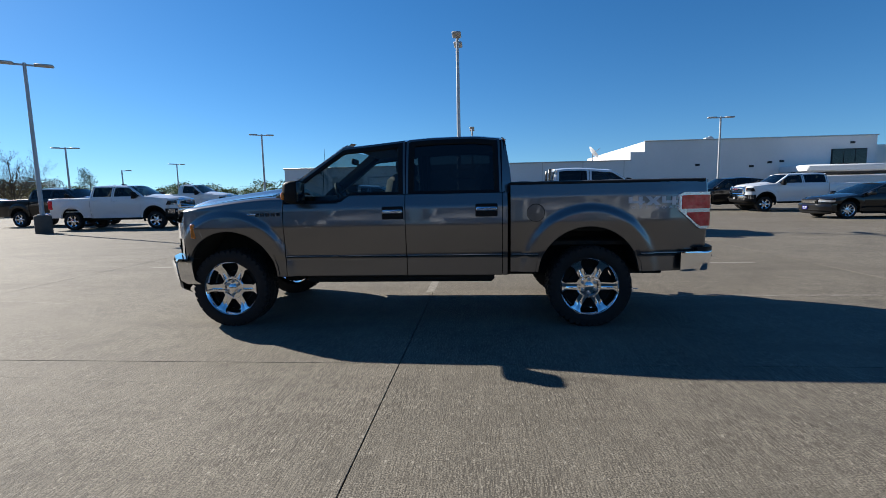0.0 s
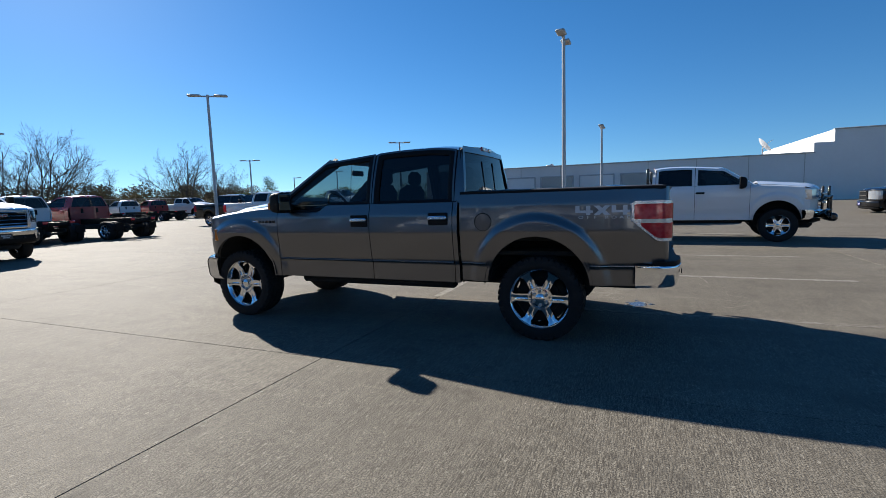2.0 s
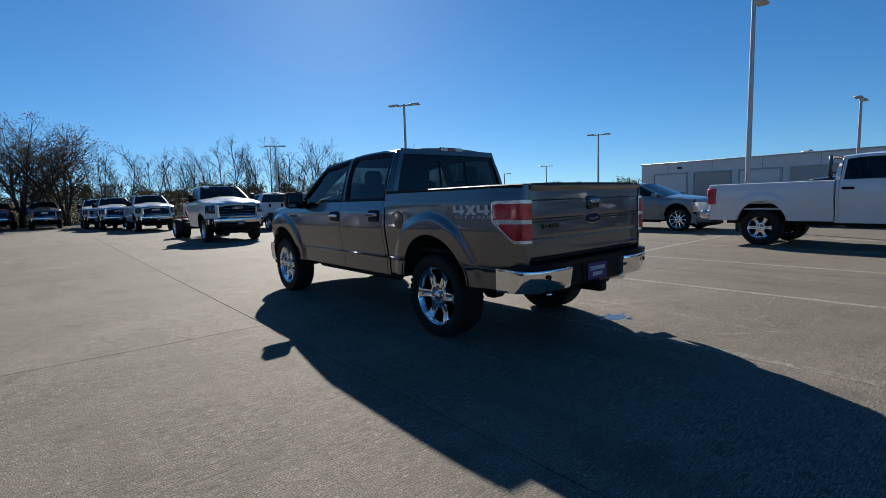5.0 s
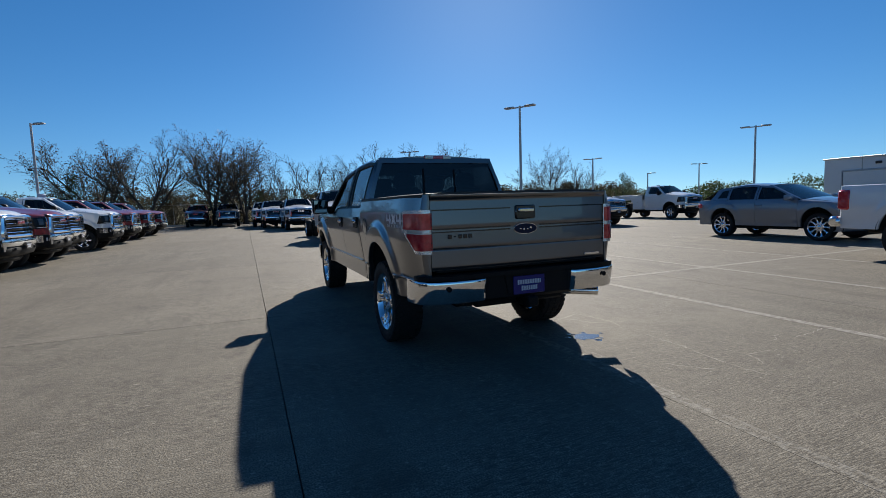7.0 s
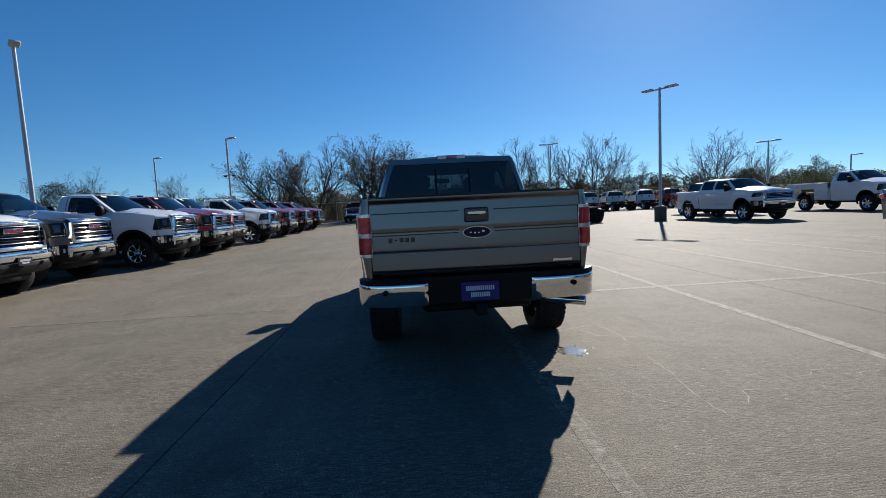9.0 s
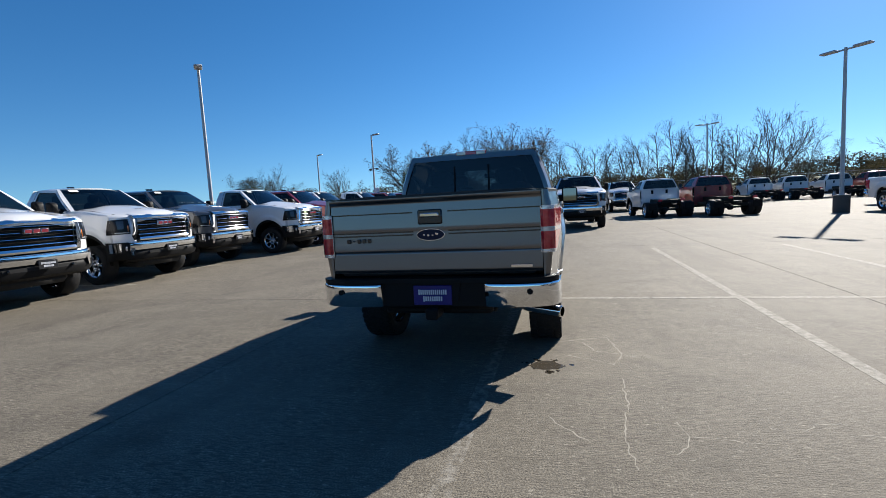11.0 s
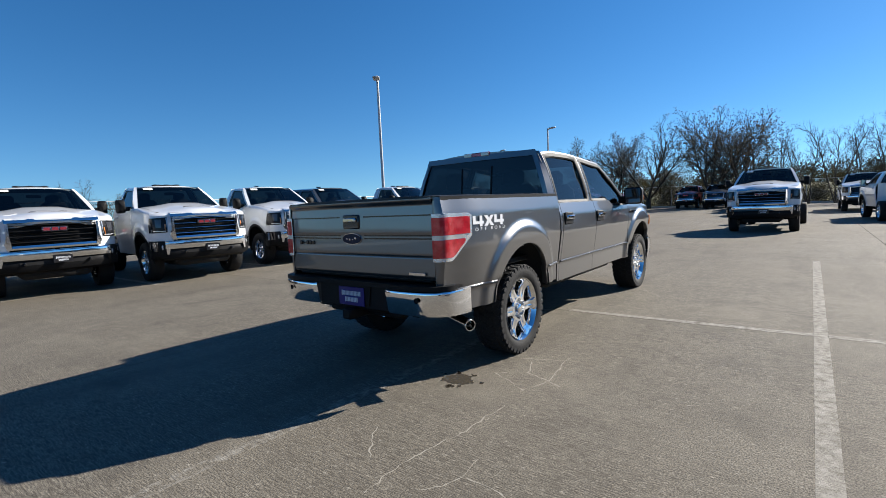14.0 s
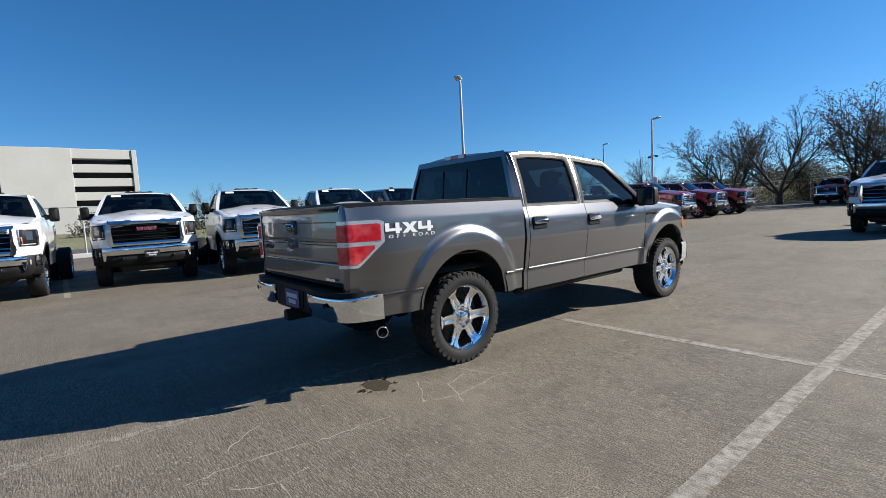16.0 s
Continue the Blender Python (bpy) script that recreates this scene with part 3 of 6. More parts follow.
def vehicle(name, label, category, B, group="", extra=None):
    """A complete road vehicle on its wheels."""
    root = thing(name, label, category, group)
    P, F = B.paint, B.fine >= 1
    low = B.rocker
    # wheels
    wy = B.hw - B.tyre / 2 - 0.035
    for x in (B.xf, B.xr):
        for side in (1, -1):
            if B.bed in ("chassis", "service") and B.wheel == "dual" and x == B.xr:
                wheel(B.wheel, B.R, B.rim, B.tyre, root, x, side * (B.hw - 0.02), B.R * 0.985, side, B.rim_mat)
                wheel(B.wheel, B.R, B.rim, B.tyre, root, x, side * (B.hw - 0.33), B.R * 0.985, side, B.rim_mat)
            else:
                wheel(B.wheel, B.R, B.rim, B.tyre, root, x, side * wy, B.R * 0.985, side, B.rim_mat)
    # underbody: frame rails, floor and axles
    s = Shape()
    s.box((0, 0, low + 0.06), (B.wb - 1.0, 1.5 * B.hw, 0.16), 0.03)
    for y in (-0.42, 0.42):
        s.box(((B.x_tail + B.x_nose) / 2, y, low - 0.0), (B.x_nose - B.x_tail - 0.5, 0.08, 0.15), 0.01)
    s.tube([(B.xr, -wy, B.hub), (B.xr, wy, B.hub)], 0.05, 10)
    s.tube([(B.xf, -wy, B.hub), (B.xf, wy, B.hub)], 0.04, 10)
    s.box((B.xr, 0.12, B.hub - 0.01), (0.26, 0.30, 0.24), 0.08)
    if B.bed != "chassis" or F:
        for y in (-1, 1):
            s.box(((B.door0 + B.cab_end) / 2, y * (B.hw - 0.30), low - 0.035), (B.door0 - B.cab_end - 0.25, 0.12, 0.13), 0.03)
    # added solid block under the nose, to shade the ground and wheel wells
    if B.front in ("gm", "ram"):
        s.box((B.xf + 0.12, 0, 0.56), (1.35, 1.10 * B.hw, 0.46), 0.08)
    part("underbody", s, UNDER, root)
    # wheel wells
    for cx in (B.xf - 0.03, B.xr + 0.02):
        if cx < 0 and B.bed == "chassis":
            continue
        for side in (1, -1):
            s = Shape()
            r, z = B.arch + 0.03, B.hub + 0.12
            arc = [(cx + math.cos(a) * r, z + math.sin(a) * r) for a in spread(0.04, math.pi - 0.04, 14)]
            s.grid([[(x, side * (B.hw - 0.02), zz) for x, zz in arc], [(x, side * 0.45, zz) for x, zz in arc]])
            s.poly([(x, side * 0.45, zz) for x, zz in arc])
            part("wheel_well", s, UNDER, root)
    # fenders
    hood_edge = lambda x: B.hood0 + (B.hood1 - B.hood0) * smooth(B.x_nose, B.a0, x) - 0.035 - 0.05 * smooth(B.x_nose - 0.35, B.x_nose, x)
    lampx = B.x_nose - (0.52 if B.front == "ford" else 0.46)
    bump_top = {"ford": 0.735, "gm": 0.90, "ram": 0.82, "car": 0.60}[B.front]
    for side in (1, -1):
        sh = side_sheet(B, B.door0 + 0.004, B.xf - 0.03 + B.arch * 0.999, hood_edge, low, side, [(0.03, 0.022), (0.09, 0.035), (0.19, 0.038)])
        k = side_sheet(B, B.xf - 0.03 + B.arch * 0.999, lampx, hood_edge, bump_top - 0.01, side, [(0.03, 0.022), (0.09, 0.035), (0.19, 0.038)])
        n = len(sh.v)
        sh.v += k.v
        sh.f += [tuple(i + n for i in q) for q in k.f]
        fender = part("fender", sh, P, root)
    # hood
    s, n = Shape(), 24 if F else 12
    rows = []
    for x in spread(B.a0 + 0.10, B.x_nose - 0.02, n):
        row = []
        for y in spread(-1, 1, n):
            wide = B.hw - 0.185 - 0.10 * smooth(B.xf + 0.3, B.x_nose, x)
            z = hood_edge(x) + 0.045 + 0.055 * (1 - y * y) + (0.034 * (1 - smooth(0.42, 0.58, abs(y))) if B.front != "car" else 0)
            xx = x - (0.16 * y * y) * smooth(B.xf, B.x_nose, x) + 0.05 * (1 - y * y) * (1 - smooth(B.a0 + 0.1, B.a0 + 0.5, x))
            row.append((xx, y * wide, z - 0.06 * smooth(B.x_nose - 0.12, B.x_nose, x)))
        rows.append(row)
    s.grid([[(p[0] - 0.01, p[1], p[2] - 0.05) for p in rows[0]]] + rows + [[(p[0] - 0.02, p[1], p[2] - 0.08) for p in rows[-1]]])
    hood = part("hood", s, P, root)
    if B.front == "gm":
        sx, sz = B.xf + 0.50, B.hood0 + 0.099
        scoop = Shape().grid([[(x, y * (0.40 - 0.05 * k), z - 0.030 * abs(y) ** 4) for y in spread(-1, 1, 12)] for k, (x, z) in enumerate(((sx + 0.01, sz + 0.005), (sx - 0.01, sz + 0.048), (sx - 0.10, sz + 0.064), (sx - 0.30, sz + 0.068), (sx - 0.52, sz + 0.055)))])
        scoop = part("hood_scoop", scoop, P, hood)
        part("scoop_opening", Shape().box((sx + 0.008, 0, sz + 0.026), (0.016, 0.58, 0.034), 0.007), VOID_BLACK, scoop)
    # cowl and windscreen wipers' tray
    part("cowl", Shape().box((B.a0 + 0.08, 0, B.hood1 - 0.04), (0.22, 1.6 * B.hw, 0.05), 0.02), BLACK_PLASTIC, root)
    # roof
    s, rows, n = Shape(), [], 18 if F else 10
    for x in spread(B.a1 + 0.02, B.cab_end + 0.03, n):
        row, zc = [], B.roof_z(x)
        for y in spread(-1, 1, n):
            g = B.glass_half(B.roof_z(x) - 0.055)
            row.append((x + (0.07 * (1 - y * y) - 0.08 * abs(y) ** 5) * smooth(B.a1 - 0.3, B.a1, x) - 0.04 * (1 - y * y) * smooth(B.cab_end + 0.3, B.cab_end, x), y * g, zc - 0.055 * abs(y) ** 3.2 - 0.012 * y * y))
        rows.append(row)
    s.grid([[(p[0] + 0.0, p[1], p[2] - 0.03) for p in rows[0]]] + rows + [[(p[0], p[1], p[2] - 0.04) for p in rows[-1]]])
    roof = part("roof", s, P, root)
    part("headliner", Shape().slab([(B.a1 - 0.05, y * 0.6 * B.hw, B.roof_z(B.a1) - 0.075) for y in (-1, 1)] + [(B.cab_end + 0.1, y * 0.6 * B.hw, B.roof_z(B.cab_end) - 0.075) for y in (1, -1)], (0, 0, 0.02)), CLOTH, root)
    # windscreen and pillars
    zf, zh = B.belt - 0.005, B.roof_z(B.a1) - 0.035
    w0, w1 = B.glass_half(B.belt) - 0.06, B.glass_half(zh) - 0.045
    rows = []
    for t in spread(0, 1, 8):
        x, z, w = B.a0 + (B.a1 - B.a0) * t + 0.05, zf + (zh - zf) * t, w0 + (w1 - w0) * t
        rows.append([(x + 0.10 * (1 - y * y), y * w, z) for y in spread(-1, 1, 12)])
    part("windscreen", Shape().grid(rows), SCREEN_GLASS if F else B.windows[0], root)
    # pillar trim made extra wide, to block sun leaking through the windscreen
    if F:
        for side in (1, -1):
            rows = []
            for t in spread(-0.04, 1.06, 8):
                x, z, w = B.a0 + (B.a1 - B.a0) * t, zf + (zh - zf) * t, w0 + (w1 - w0) * t
                rows.append([(x - 0.045, side * (B.glass_half(z) - 0.012), z - 0.02), (x + 0.012, side * (w + 0.01), z - 0.006), (x + 0.055, side * (w - 0.12), z - 0.025), (x + 0.085, side * (w - 0.20 - 0.10 * t), z - 0.035)])
            part("pillar_trim", Shape().grid(rows), BLACK_PLASTIC, root)
    for side in (1, -1):
        s, inner, outer, back = Shape(), [], [], []
        for t in spread(0, 1, 8):
            x, z, w = B.a0 + (B.a1 - B.a0) * t, zf + (zh - zf) * t, w0 + (w1 - w0) * t
            inner.append((x + 0.05, side * (w - 0.005), z))
            outer.append((x + 0.01, side * (B.glass_half(z) - 0.002), z + 0.004))
            back.append((x - 0.06, side * (B.glass_half(z) - 0.02), z - 0.01))
        s.grid([inner, outer, back])
        part("pillar", s, P, root)
    # doors
    doors = [(B.seam_b, B.door0, True)] + ([(B.seam_c, B.seam_b, False)] if B.cab != "regular" else [])
    for x0, x1, first in doors:
        for side in (1, -1):
            s = side_sheet(B, x0 + 0.004, x1 - 0.004, lambda x: B.belt - (B.dip(x) if first else 0.0), low, side, [(0.03, 0.004)])
            outer = window_loop(B, x0 + 0.004, x1 + (0.25 if first else -0.004), 0.0, 0.0, side, 0.0)
            inner = window_loop(B, x0 + 0.004, x1 + (0.25 if first else -0.004), 0.058, -0.035, side, 0.004)
            deep = [(p[0], p[1] - side * 0.03, p[2]) for p in inner]
            s.grid([outer, inner, deep], closed=True)
            door = part("door", s, P, root)
            if F:
                part("side_moulding", moulding(B, x0 + 0.006, x1 - 0.006, side), P, door)
            g = part("window_pane", Shape().poly([(p[0], p[1] - side * 0.018, p[2]) for p in inner]), B.windows[0 if first else 1], door)
            # fine bodies: black seal laid over the grey frame, for its dark reflection
            rim = window_loop(B, x0 + 0.004, x1 + (0.25 if first else -0.004), 0.020, -0.010, side, 0.0) if F else inner
            seal = [(p[0], p[1] + side * 0.003, p[2]) for p in rim]
            tight = window_loop(B, x0 + 0.004, x1 + (0.25 if first else -0.004), 0.072, -0.035, side, 0.012)
            part("window_seal", Shape().grid([seal, [(p[0], p[1] + side * 0.003, p[2]) for p in inner], tight] if F else [seal, tight], closed=True), BLACK_PLASTIC, door)
            # handle: dark bezel with a bright pull bar
            hx, hz = x0 + (0.125 if first else 0.155), B.belt - (0.178 if first else 0.165)
            y = side * (B.half(hx, hz) + 0.002)
            if F:
                part("handle_bezel", Shape().box((hx, y, hz), (0.215, 0.02, 0.128), 0.009), BLACK_PLASTIC, door)
                part("handle", Shape().box((hx, y + side * 0.024, hz + 0.012), (0.205, 0.022, 0.042), 0.010), CHROME, door)
            else:
                part("handle", Shape().box((hx, y + side * 0.012, hz), (0.21, 0.035, 0.05), 0.012), P if B.front != "ram" else BLACK_PLASTIC, door)
    # dark jambs behind the door gaps
    for x in {B.door0, B.seam_b, B.seam_c}:
        for side in (1, -1):
            zs = spread(low + 0.03, B.belt, 6)
            pts = [(z, B.half(x, z) - 0.022) for z in zs]
            if x != B.door0:
                pts += [(z, B.glass_half(z) - 0.014) for z in spread(B.belt + 0.02, B.roof_z(x) - 0.07, 5)]
            part("door_jamb", Shape().grid([[(x + d, side * y, z) for z, y in pts] for d in (-0.03, 0.03)]), BLACK_PLASTIC, root)
    # rear pillar and the cab's back
    zt = B.roof_z(B.cab_end) - 0.05
    last = B.seam_c
    for side in (1, -1):
        s = Shape()
        top_x = B.cab_end + 0.05
        if B.cab in ("suv", "sedan"):
            outer = [(last - 0.004, B.belt), (last - 0.004, (B.belt + zt) / 2), (last - 0.004, B.roof_z(last) - 0.055), ((last + top_x) / 2 - 0.1, B.roof_z((last + top_x) / 2) - 0.055),
                     (top_x, zt), (top_x - 0.08, (B.belt + zt) / 2), (B.cab_end - 0.16, B.belt), ((last + B.cab_end) / 2, B.belt)]
            cx, cz = (last + B.cab_end) / 2 + 0.06, (B.belt + zt) / 2 + 0.01
            inner = [(cx + 0.05 + (x - cx) * 0.56, cz + (z - cz) * 0.62) for x, z in outer]
            place = lambda pts, d: [(x, side * (B.glass_half(z) - d), z) for x, z in pts]
            s.grid([place(outer, 0), place(inner, 0.004), place(inner, 0.03)], closed=True)
            part("rear_pillar", s, P, root)
            part("quarter_glass", Shape().poly(place(inner, 0.02)), B.windows[1], root)
        else:
            a, b = [], []
            for t in spread(0, 1, 8):
                z = B.belt - 0.01 + (zt + 0.02 - B.belt) * t
                a.append((last - 0.004, side * B.glass_half(z), z))
                b.append((B.cab_end - 0.045 + 0.07 * t ** 2, side * (B.glass_half(z) - 0.03), z))
            c = [(p[0] - 0.005, p[1] - side * 0.05, p[2]) for p in b]
            s.grid([a, b, c])
            sh = side_sheet(B, B.cab_end, last - 0.004, lambda x: B.belt, low, side)
            n = len(s.v)
            s.v += sh.v
            s.f += [tuple(i + n for i in q) for q in sh.f]
            part("cab_corner", s, P, root)
    if B.cab in ("crew", "regular"):
        z0, w0, w1 = B.belt + 0.01, B.glass_half(B.belt) - 0.02, B.glass_half(zt) - 0.03
        back = lambda y, t: (B.cab_end - 0.055 + 0.07 * t ** 2 - 0.03 * (1 - y * y), y * (w0 + (w1 - w0) * t), z0 + (zt + 0.03 - z0) * t)
        outer = [back(y, 0) for y in spread(-1, 1, 6)] + [back(y, 1) for y in spread(1, -1, 6)]
        win = lambda y, t: (back(y * 0.955, 0.02 + 0.87 * t)[0] + 0.004, *back(y * 0.955, 0.02 + 0.87 * t)[1:])
        inner = [win(y, 0) for y in spread(-1, 1, 6)] + [win(y, 1) for y in spread(1, -1, 6)]
        deep = [(p[0] + 0.03, p[1], p[2]) for p in inner]
        s = Shape().grid([outer, inner, deep], closed=True)
        s.grid([[(B.cab_end - 0.02, y * (B.hw - 0.09), z) for y in spread(-1, 1, 4)] for z in spread(low, B.belt + 0.02, 2)])
        panel = part("cab_back", s, P, root)
        part("rear_window", Shape().grid([[(p[0] + 0.015, p[1], p[2]) for p in inner[:7]], [(p[0] + 0.015, p[1], p[2]) for p in inner[:6:-1]]]), B.windows[1], panel)
        if B.bed == "chassis":
            for y in (-0.36, 0.36):
                part("cab_vent", Shape().box((B.cab_end - 0.028, y, B.belt - 0.16), (0.03, 0.11, 0.20), 0.008), BLACK_PLASTIC, panel)
        lamp = Shape().box((B.cab_end - 0.005, 0, B.roof - 0.045), (0.03, 0.36, 0.05), 0.012)
        hl = part("brake_lamp", lamp, RED_LENS, root, "red high-mounted brake lamp")
        for y in (-0.115, 0.115):
            part("cargo_lamp", Shape().box((B.cab_end - 0.021, y, B.roof - 0.045), (0.014, 0.105, 0.040), 0.006), CARGO_LENS, hl)
    # seats, dash and steering wheel
    seat_rows = [B.seam_b + 0.28] + ([B.seam_c + 0.22] if B.cab != "regular" else [])
    for sx in seat_rows:
        for y in (-0.40, 0.40):
            s = Shape()
            s.box((sx + 0.20, y, B.belt - 0.42), (0.55, 0.54, 0.18), 0.07)
            s.box((sx - 0.08, y, B.belt - 0.10), (0.20, 0.52, 0.66), 0.08, Matrix.Rotation(-0.22, 3, "Y"))
            s.box((sx - 0.17, y, B.belt + 0.30), (0.11, 0.27, 0.20), 0.05)
            part("seat", s, CLOTH, root)
    part("dashboard", Shape().box((B.a0 - 0.20, 0, B.belt - 0.11), (0.50, 1.5 * B.hw, 0.22), 0.09), BLACK_PLASTIC, root)
    s = Shape()
    s.tube([(math.cos(a) * 0.19, 0, math.sin(a) * 0.19) for a in spread(0, 2 * math.pi, 20)], 0.016, 6, False)
    s.tube([(-0.18, 0, 0), (0.18, 0, 0)], 0.02, 6).tube([(0, 0, 0), (0, 0, -0.18)], 0.02, 6)
    s.move(Matrix.Translation((B.a0 - 0.56, 0.40, B.belt - 0.03)) @ Matrix.Rotation(0.45, 4, "Y") @ Matrix.Rotation(math.pi / 2, 4, "Z"))
    part("steering_wheel", s, BLACK_PLASTIC, root)
    part("mirror_inside", Shape().box((B.a1 + 0.13, 0, B.roof - 0.23), (0.03, 0.25, 0.07), 0.012), BLACK_PLASTIC, root)
    # door mirrors
    mx = B.door0 - 0.17
    tow = B.front in ("gm", "ram")
    for side in (1, -1):
        s = Shape()
        y = side * (B.hw + (0.130 if not tow else 0.12))
        hh = 0.225 if B.front == "ford" else (0.31 if tow else 0.16)
        ww = {"ford": 0.235, "gm": 0.18, "ram": 0.18, "car": 0.19}[B.front]
        zc = B.belt + (0.045 if not tow else 0.06)
        shell, boxy = [], 0.35
        for d, kw, kh in ((-0.080, 0.90, 0.90), (-0.072, 0.99, 0.99), (-0.03, 1.0, 1.0), (0.02, 0.95, 0.94), (0.06, 0.80, 0.78), (0.085, 0.52, 0.50), (0.092, 0.05, 0.05)):
            shell.append([(mx + d, y + side * (0.5 - kw * 0.5) * ww * -0.35 + math.copysign(abs(math.cos(q)) ** boxy, math.cos(q)) * ww / 2 * kw, zc + math.copysign(abs(math.sin(q)) ** boxy, math.sin(q)) * hh / 2 * kh) for q in spread(0, 2 * math.pi * 19 / 20, 19)])
        s.grid(shell, closed=True)
        s.poly(shell[0])
        s.box((mx + 0.01, side * (B.hw + 0.02), B.belt - 0.005 if B.front == "ford" else B.belt + 0.005), (0.10, 0.20, 0.10), 0.02)
        m = part("mirror", s, BLACK_PLASTIC if B.front != "car" else P, root)
        part("mirror_glass", Shape().box((mx - 0.083, y, zc), (0.008, ww * 0.82, hh * 0.84), 0.003), MIRROR, m)
        if B.front == "ford":
            part("turn_lamp", Shape().box((mx + 0.066, y + side * 0.055, zc - 0.035), (0.030, 0.10, 0.075), 0.012), AMBER_LENS, m)
    # front
    (gm_front if B.front == "gm" else front_end)(B, root, hood_edge, lampx, bump_top)
    # rear
    if B.bed == "box":
        pickup_box(B, root, low)
    elif B.bed == "chassis":
        s = Shape()
        for y in (-0.43, 0.43):
            s.box(((B.cab_end + B.x_tail) / 2, y, 0.80), (B.cab_end - B.x_tail, 0.09, 0.22), 0.012)
        for x in spread(B.cab_end - 0.3, B.x_tail + 0.1, 4):
            s.box((x, 0, 0.80), (0.10, 0.80, 0.14), 0.01)
        part("chassis_frame", s, BLACK_PLASTIC, root)
        s = Shape().lathe([(0.27, -0.4), (0.29, -0.38), (0.29, 0.38), (0.27, 0.4), (0.001, 0.4)], 18)
        s.move(Matrix.Translation((B.cab_end - 0.75, 0.0, 0.62)) @ Matrix.Rotation(math.pi / 2, 4, "Z") @ Matrix.Diagonal((0.8, 1, 0.7, 1)))
        part("fuel_tank", s, BLACK_PLASTIC, root)
        for side in (1, -1):
            part("tail_lamp", Shape().box((B.x_tail - 0.02, side * 0.52, 0.86), (0.05, 0.20, 0.11), 0.02), RED_LENS, root)
            part("mud_flap", Shape().box((B.xr - B.R - 0.12, side * (B.hw - 0.15), 0.55), (0.02, 0.42, 0.32), 0.006), BLACK_PLASTIC, root)
    elif B.bed == "service":
        service_body(B, root)
    else:
        closed_tail(B, root, low)
    if extra:
        extra(B, root)
    return root


def gm_front(B, root, hood_edge, lampx, zb):
    """Upright nose of a heavy pickup: dark barred grille, bright side brackets, wrapped lamps, bright bumper."""
    P, w, xn = B.paint, B.hw, B.x_nose
    plan = lambda y, d=0.0: xn - 0.02 + d - 0.085 * (y / w) ** 2 - 0.27 * abs(y / w) ** 7
    top, gw = B.hood0 - 0.02, 0.64
    g0, g1 = zb + 0.055, top - 0.045
    skin = lambda z: -0.035 - 0.05 * smooth(g0 + 0.2, top + 0.05, z)
    s = Shape()
    for side in (1, -1):
        ys = spread(gw + 0.02, w - 0.035, 10)
        cols = lambda z, ys=ys, side=side: [(plan(y, skin(z)), side * y, z) for y in ys] + [(lampx + 0.05, side * (B.half(lampx, z) + 0.001), z), (lampx - 0.01, side * (B.half(lampx, z) + 0.001), z)]
        s.grid([cols(z) for z in spread(zb - 0.03, top - 0.02, 8)])
        front = cols(top - 0.02)
        mid = [(p[0] - 0.05, p[1] - side * 0.012, top + 0.018) for p in front]
        back = [(lampx - 0.02 - 0.1 * (k == 0), p[1] - side * 0.03, hood_edge(lampx) + 0.034 - 0.012 * k / 12) for k, p in enumerate(front)]
        s.grid([front, mid, back])
    s.grid([[(plan(y, dx), y, top + dz) for y in spread(-gw - 0.03, gw + 0.03, 16)] for dx, dz in ((-0.085, -0.06), (-0.045, -0.02), (-0.075, 0.022), (-0.25, 0.05))])
    part("nose_panel", s, P, root)
    gr = part("grille", Shape().grid([[(plan(y, d), y, z) for y in spread(-gw - 0.04, gw + 0.04, 16)] for d, z in ((-0.06, g0 - 0.05), (-0.12, g0), (-0.12, g1), (-0.07, g1 + 0.03))]), VOID_BLACK, root)
    for z in spread(g0 + 0.085, g1 - 0.05, 3):
        for dz, hb, dd in ((0.0, 0.0075, 0.0), (-0.042, 0.007, -0.04)):
            sec = [(-0.05, -hb), (-0.004, -hb), (0.004, 0.0), (0.0, hb), (-0.05, hb)]
            part("grille_bar", Shape().grid([[(plan(y, -0.012 + dd) + dx, y, z + dz + q) for y in spread(-gw, gw, 14)] for dx, q in sec]), B.bars if dd == 0 else BLACK_PLASTIC, gr)
    for side in (1, -1):
        pts = [(gw - 0.030, g0 - 0.045), (gw + 0.060, g0 - 0.045), (gw + 0.095, g0 + 0.06), (gw + 0.060, g0 + 0.17), (gw + 0.045, g1 - 0.02), (gw + 0.005, g1 - 0.01), (gw - 0.002, g0 + 0.17)]
        hook = [(plan(y, -0.03), side * y, z) for y, z in pts]
        proud = [(plan(y * 0.995, 0.022), side * (gw + 0.012 + (y - gw - 0.012) * 0.8), z) for y, z in pts]
        part("grille_surround", Shape().grid([hook, proud], closed=True).poly(proud), CHROME, gr)
    lip = [(-0.105, 0.066), (-0.05, 0.050), (0.0, 0.018), (0.006, 0.002), (-0.03, -0.010)]
    part("grille_top_bar", Shape().grid([[(plan(y, 0.012) + dx, y, g1 + dz + 0.012 * (1 - smooth(0.30, 0.42, abs(y)))) for y in spread(-gw - 0.06, gw + 0.06, 20)] for dx, dz in lip]), CHROME, gr)
    part("grille_low_bar", Shape().grid([[(plan(y, 0.006) + dx, y, g0 - 0.012 + dz) for y in spread(-gw + 0.02, gw - 0.02, 14)] for dx, dz in [(-0.04, -0.034), (0.014, -0.030), (0.022, 0.0), (0.002, 0.040), (-0.04, 0.046)]]), CHROME, gr)
    bz = (g0 + g1) / 2 + 0.09
    bd = part("badge_frame", Shape().box((plan(0, 0.006), 0, bz), (0.03, 0.40, 0.098), 0.012), CHROME if B.bed != "chassis" else GLOSS_BLACK, gr)
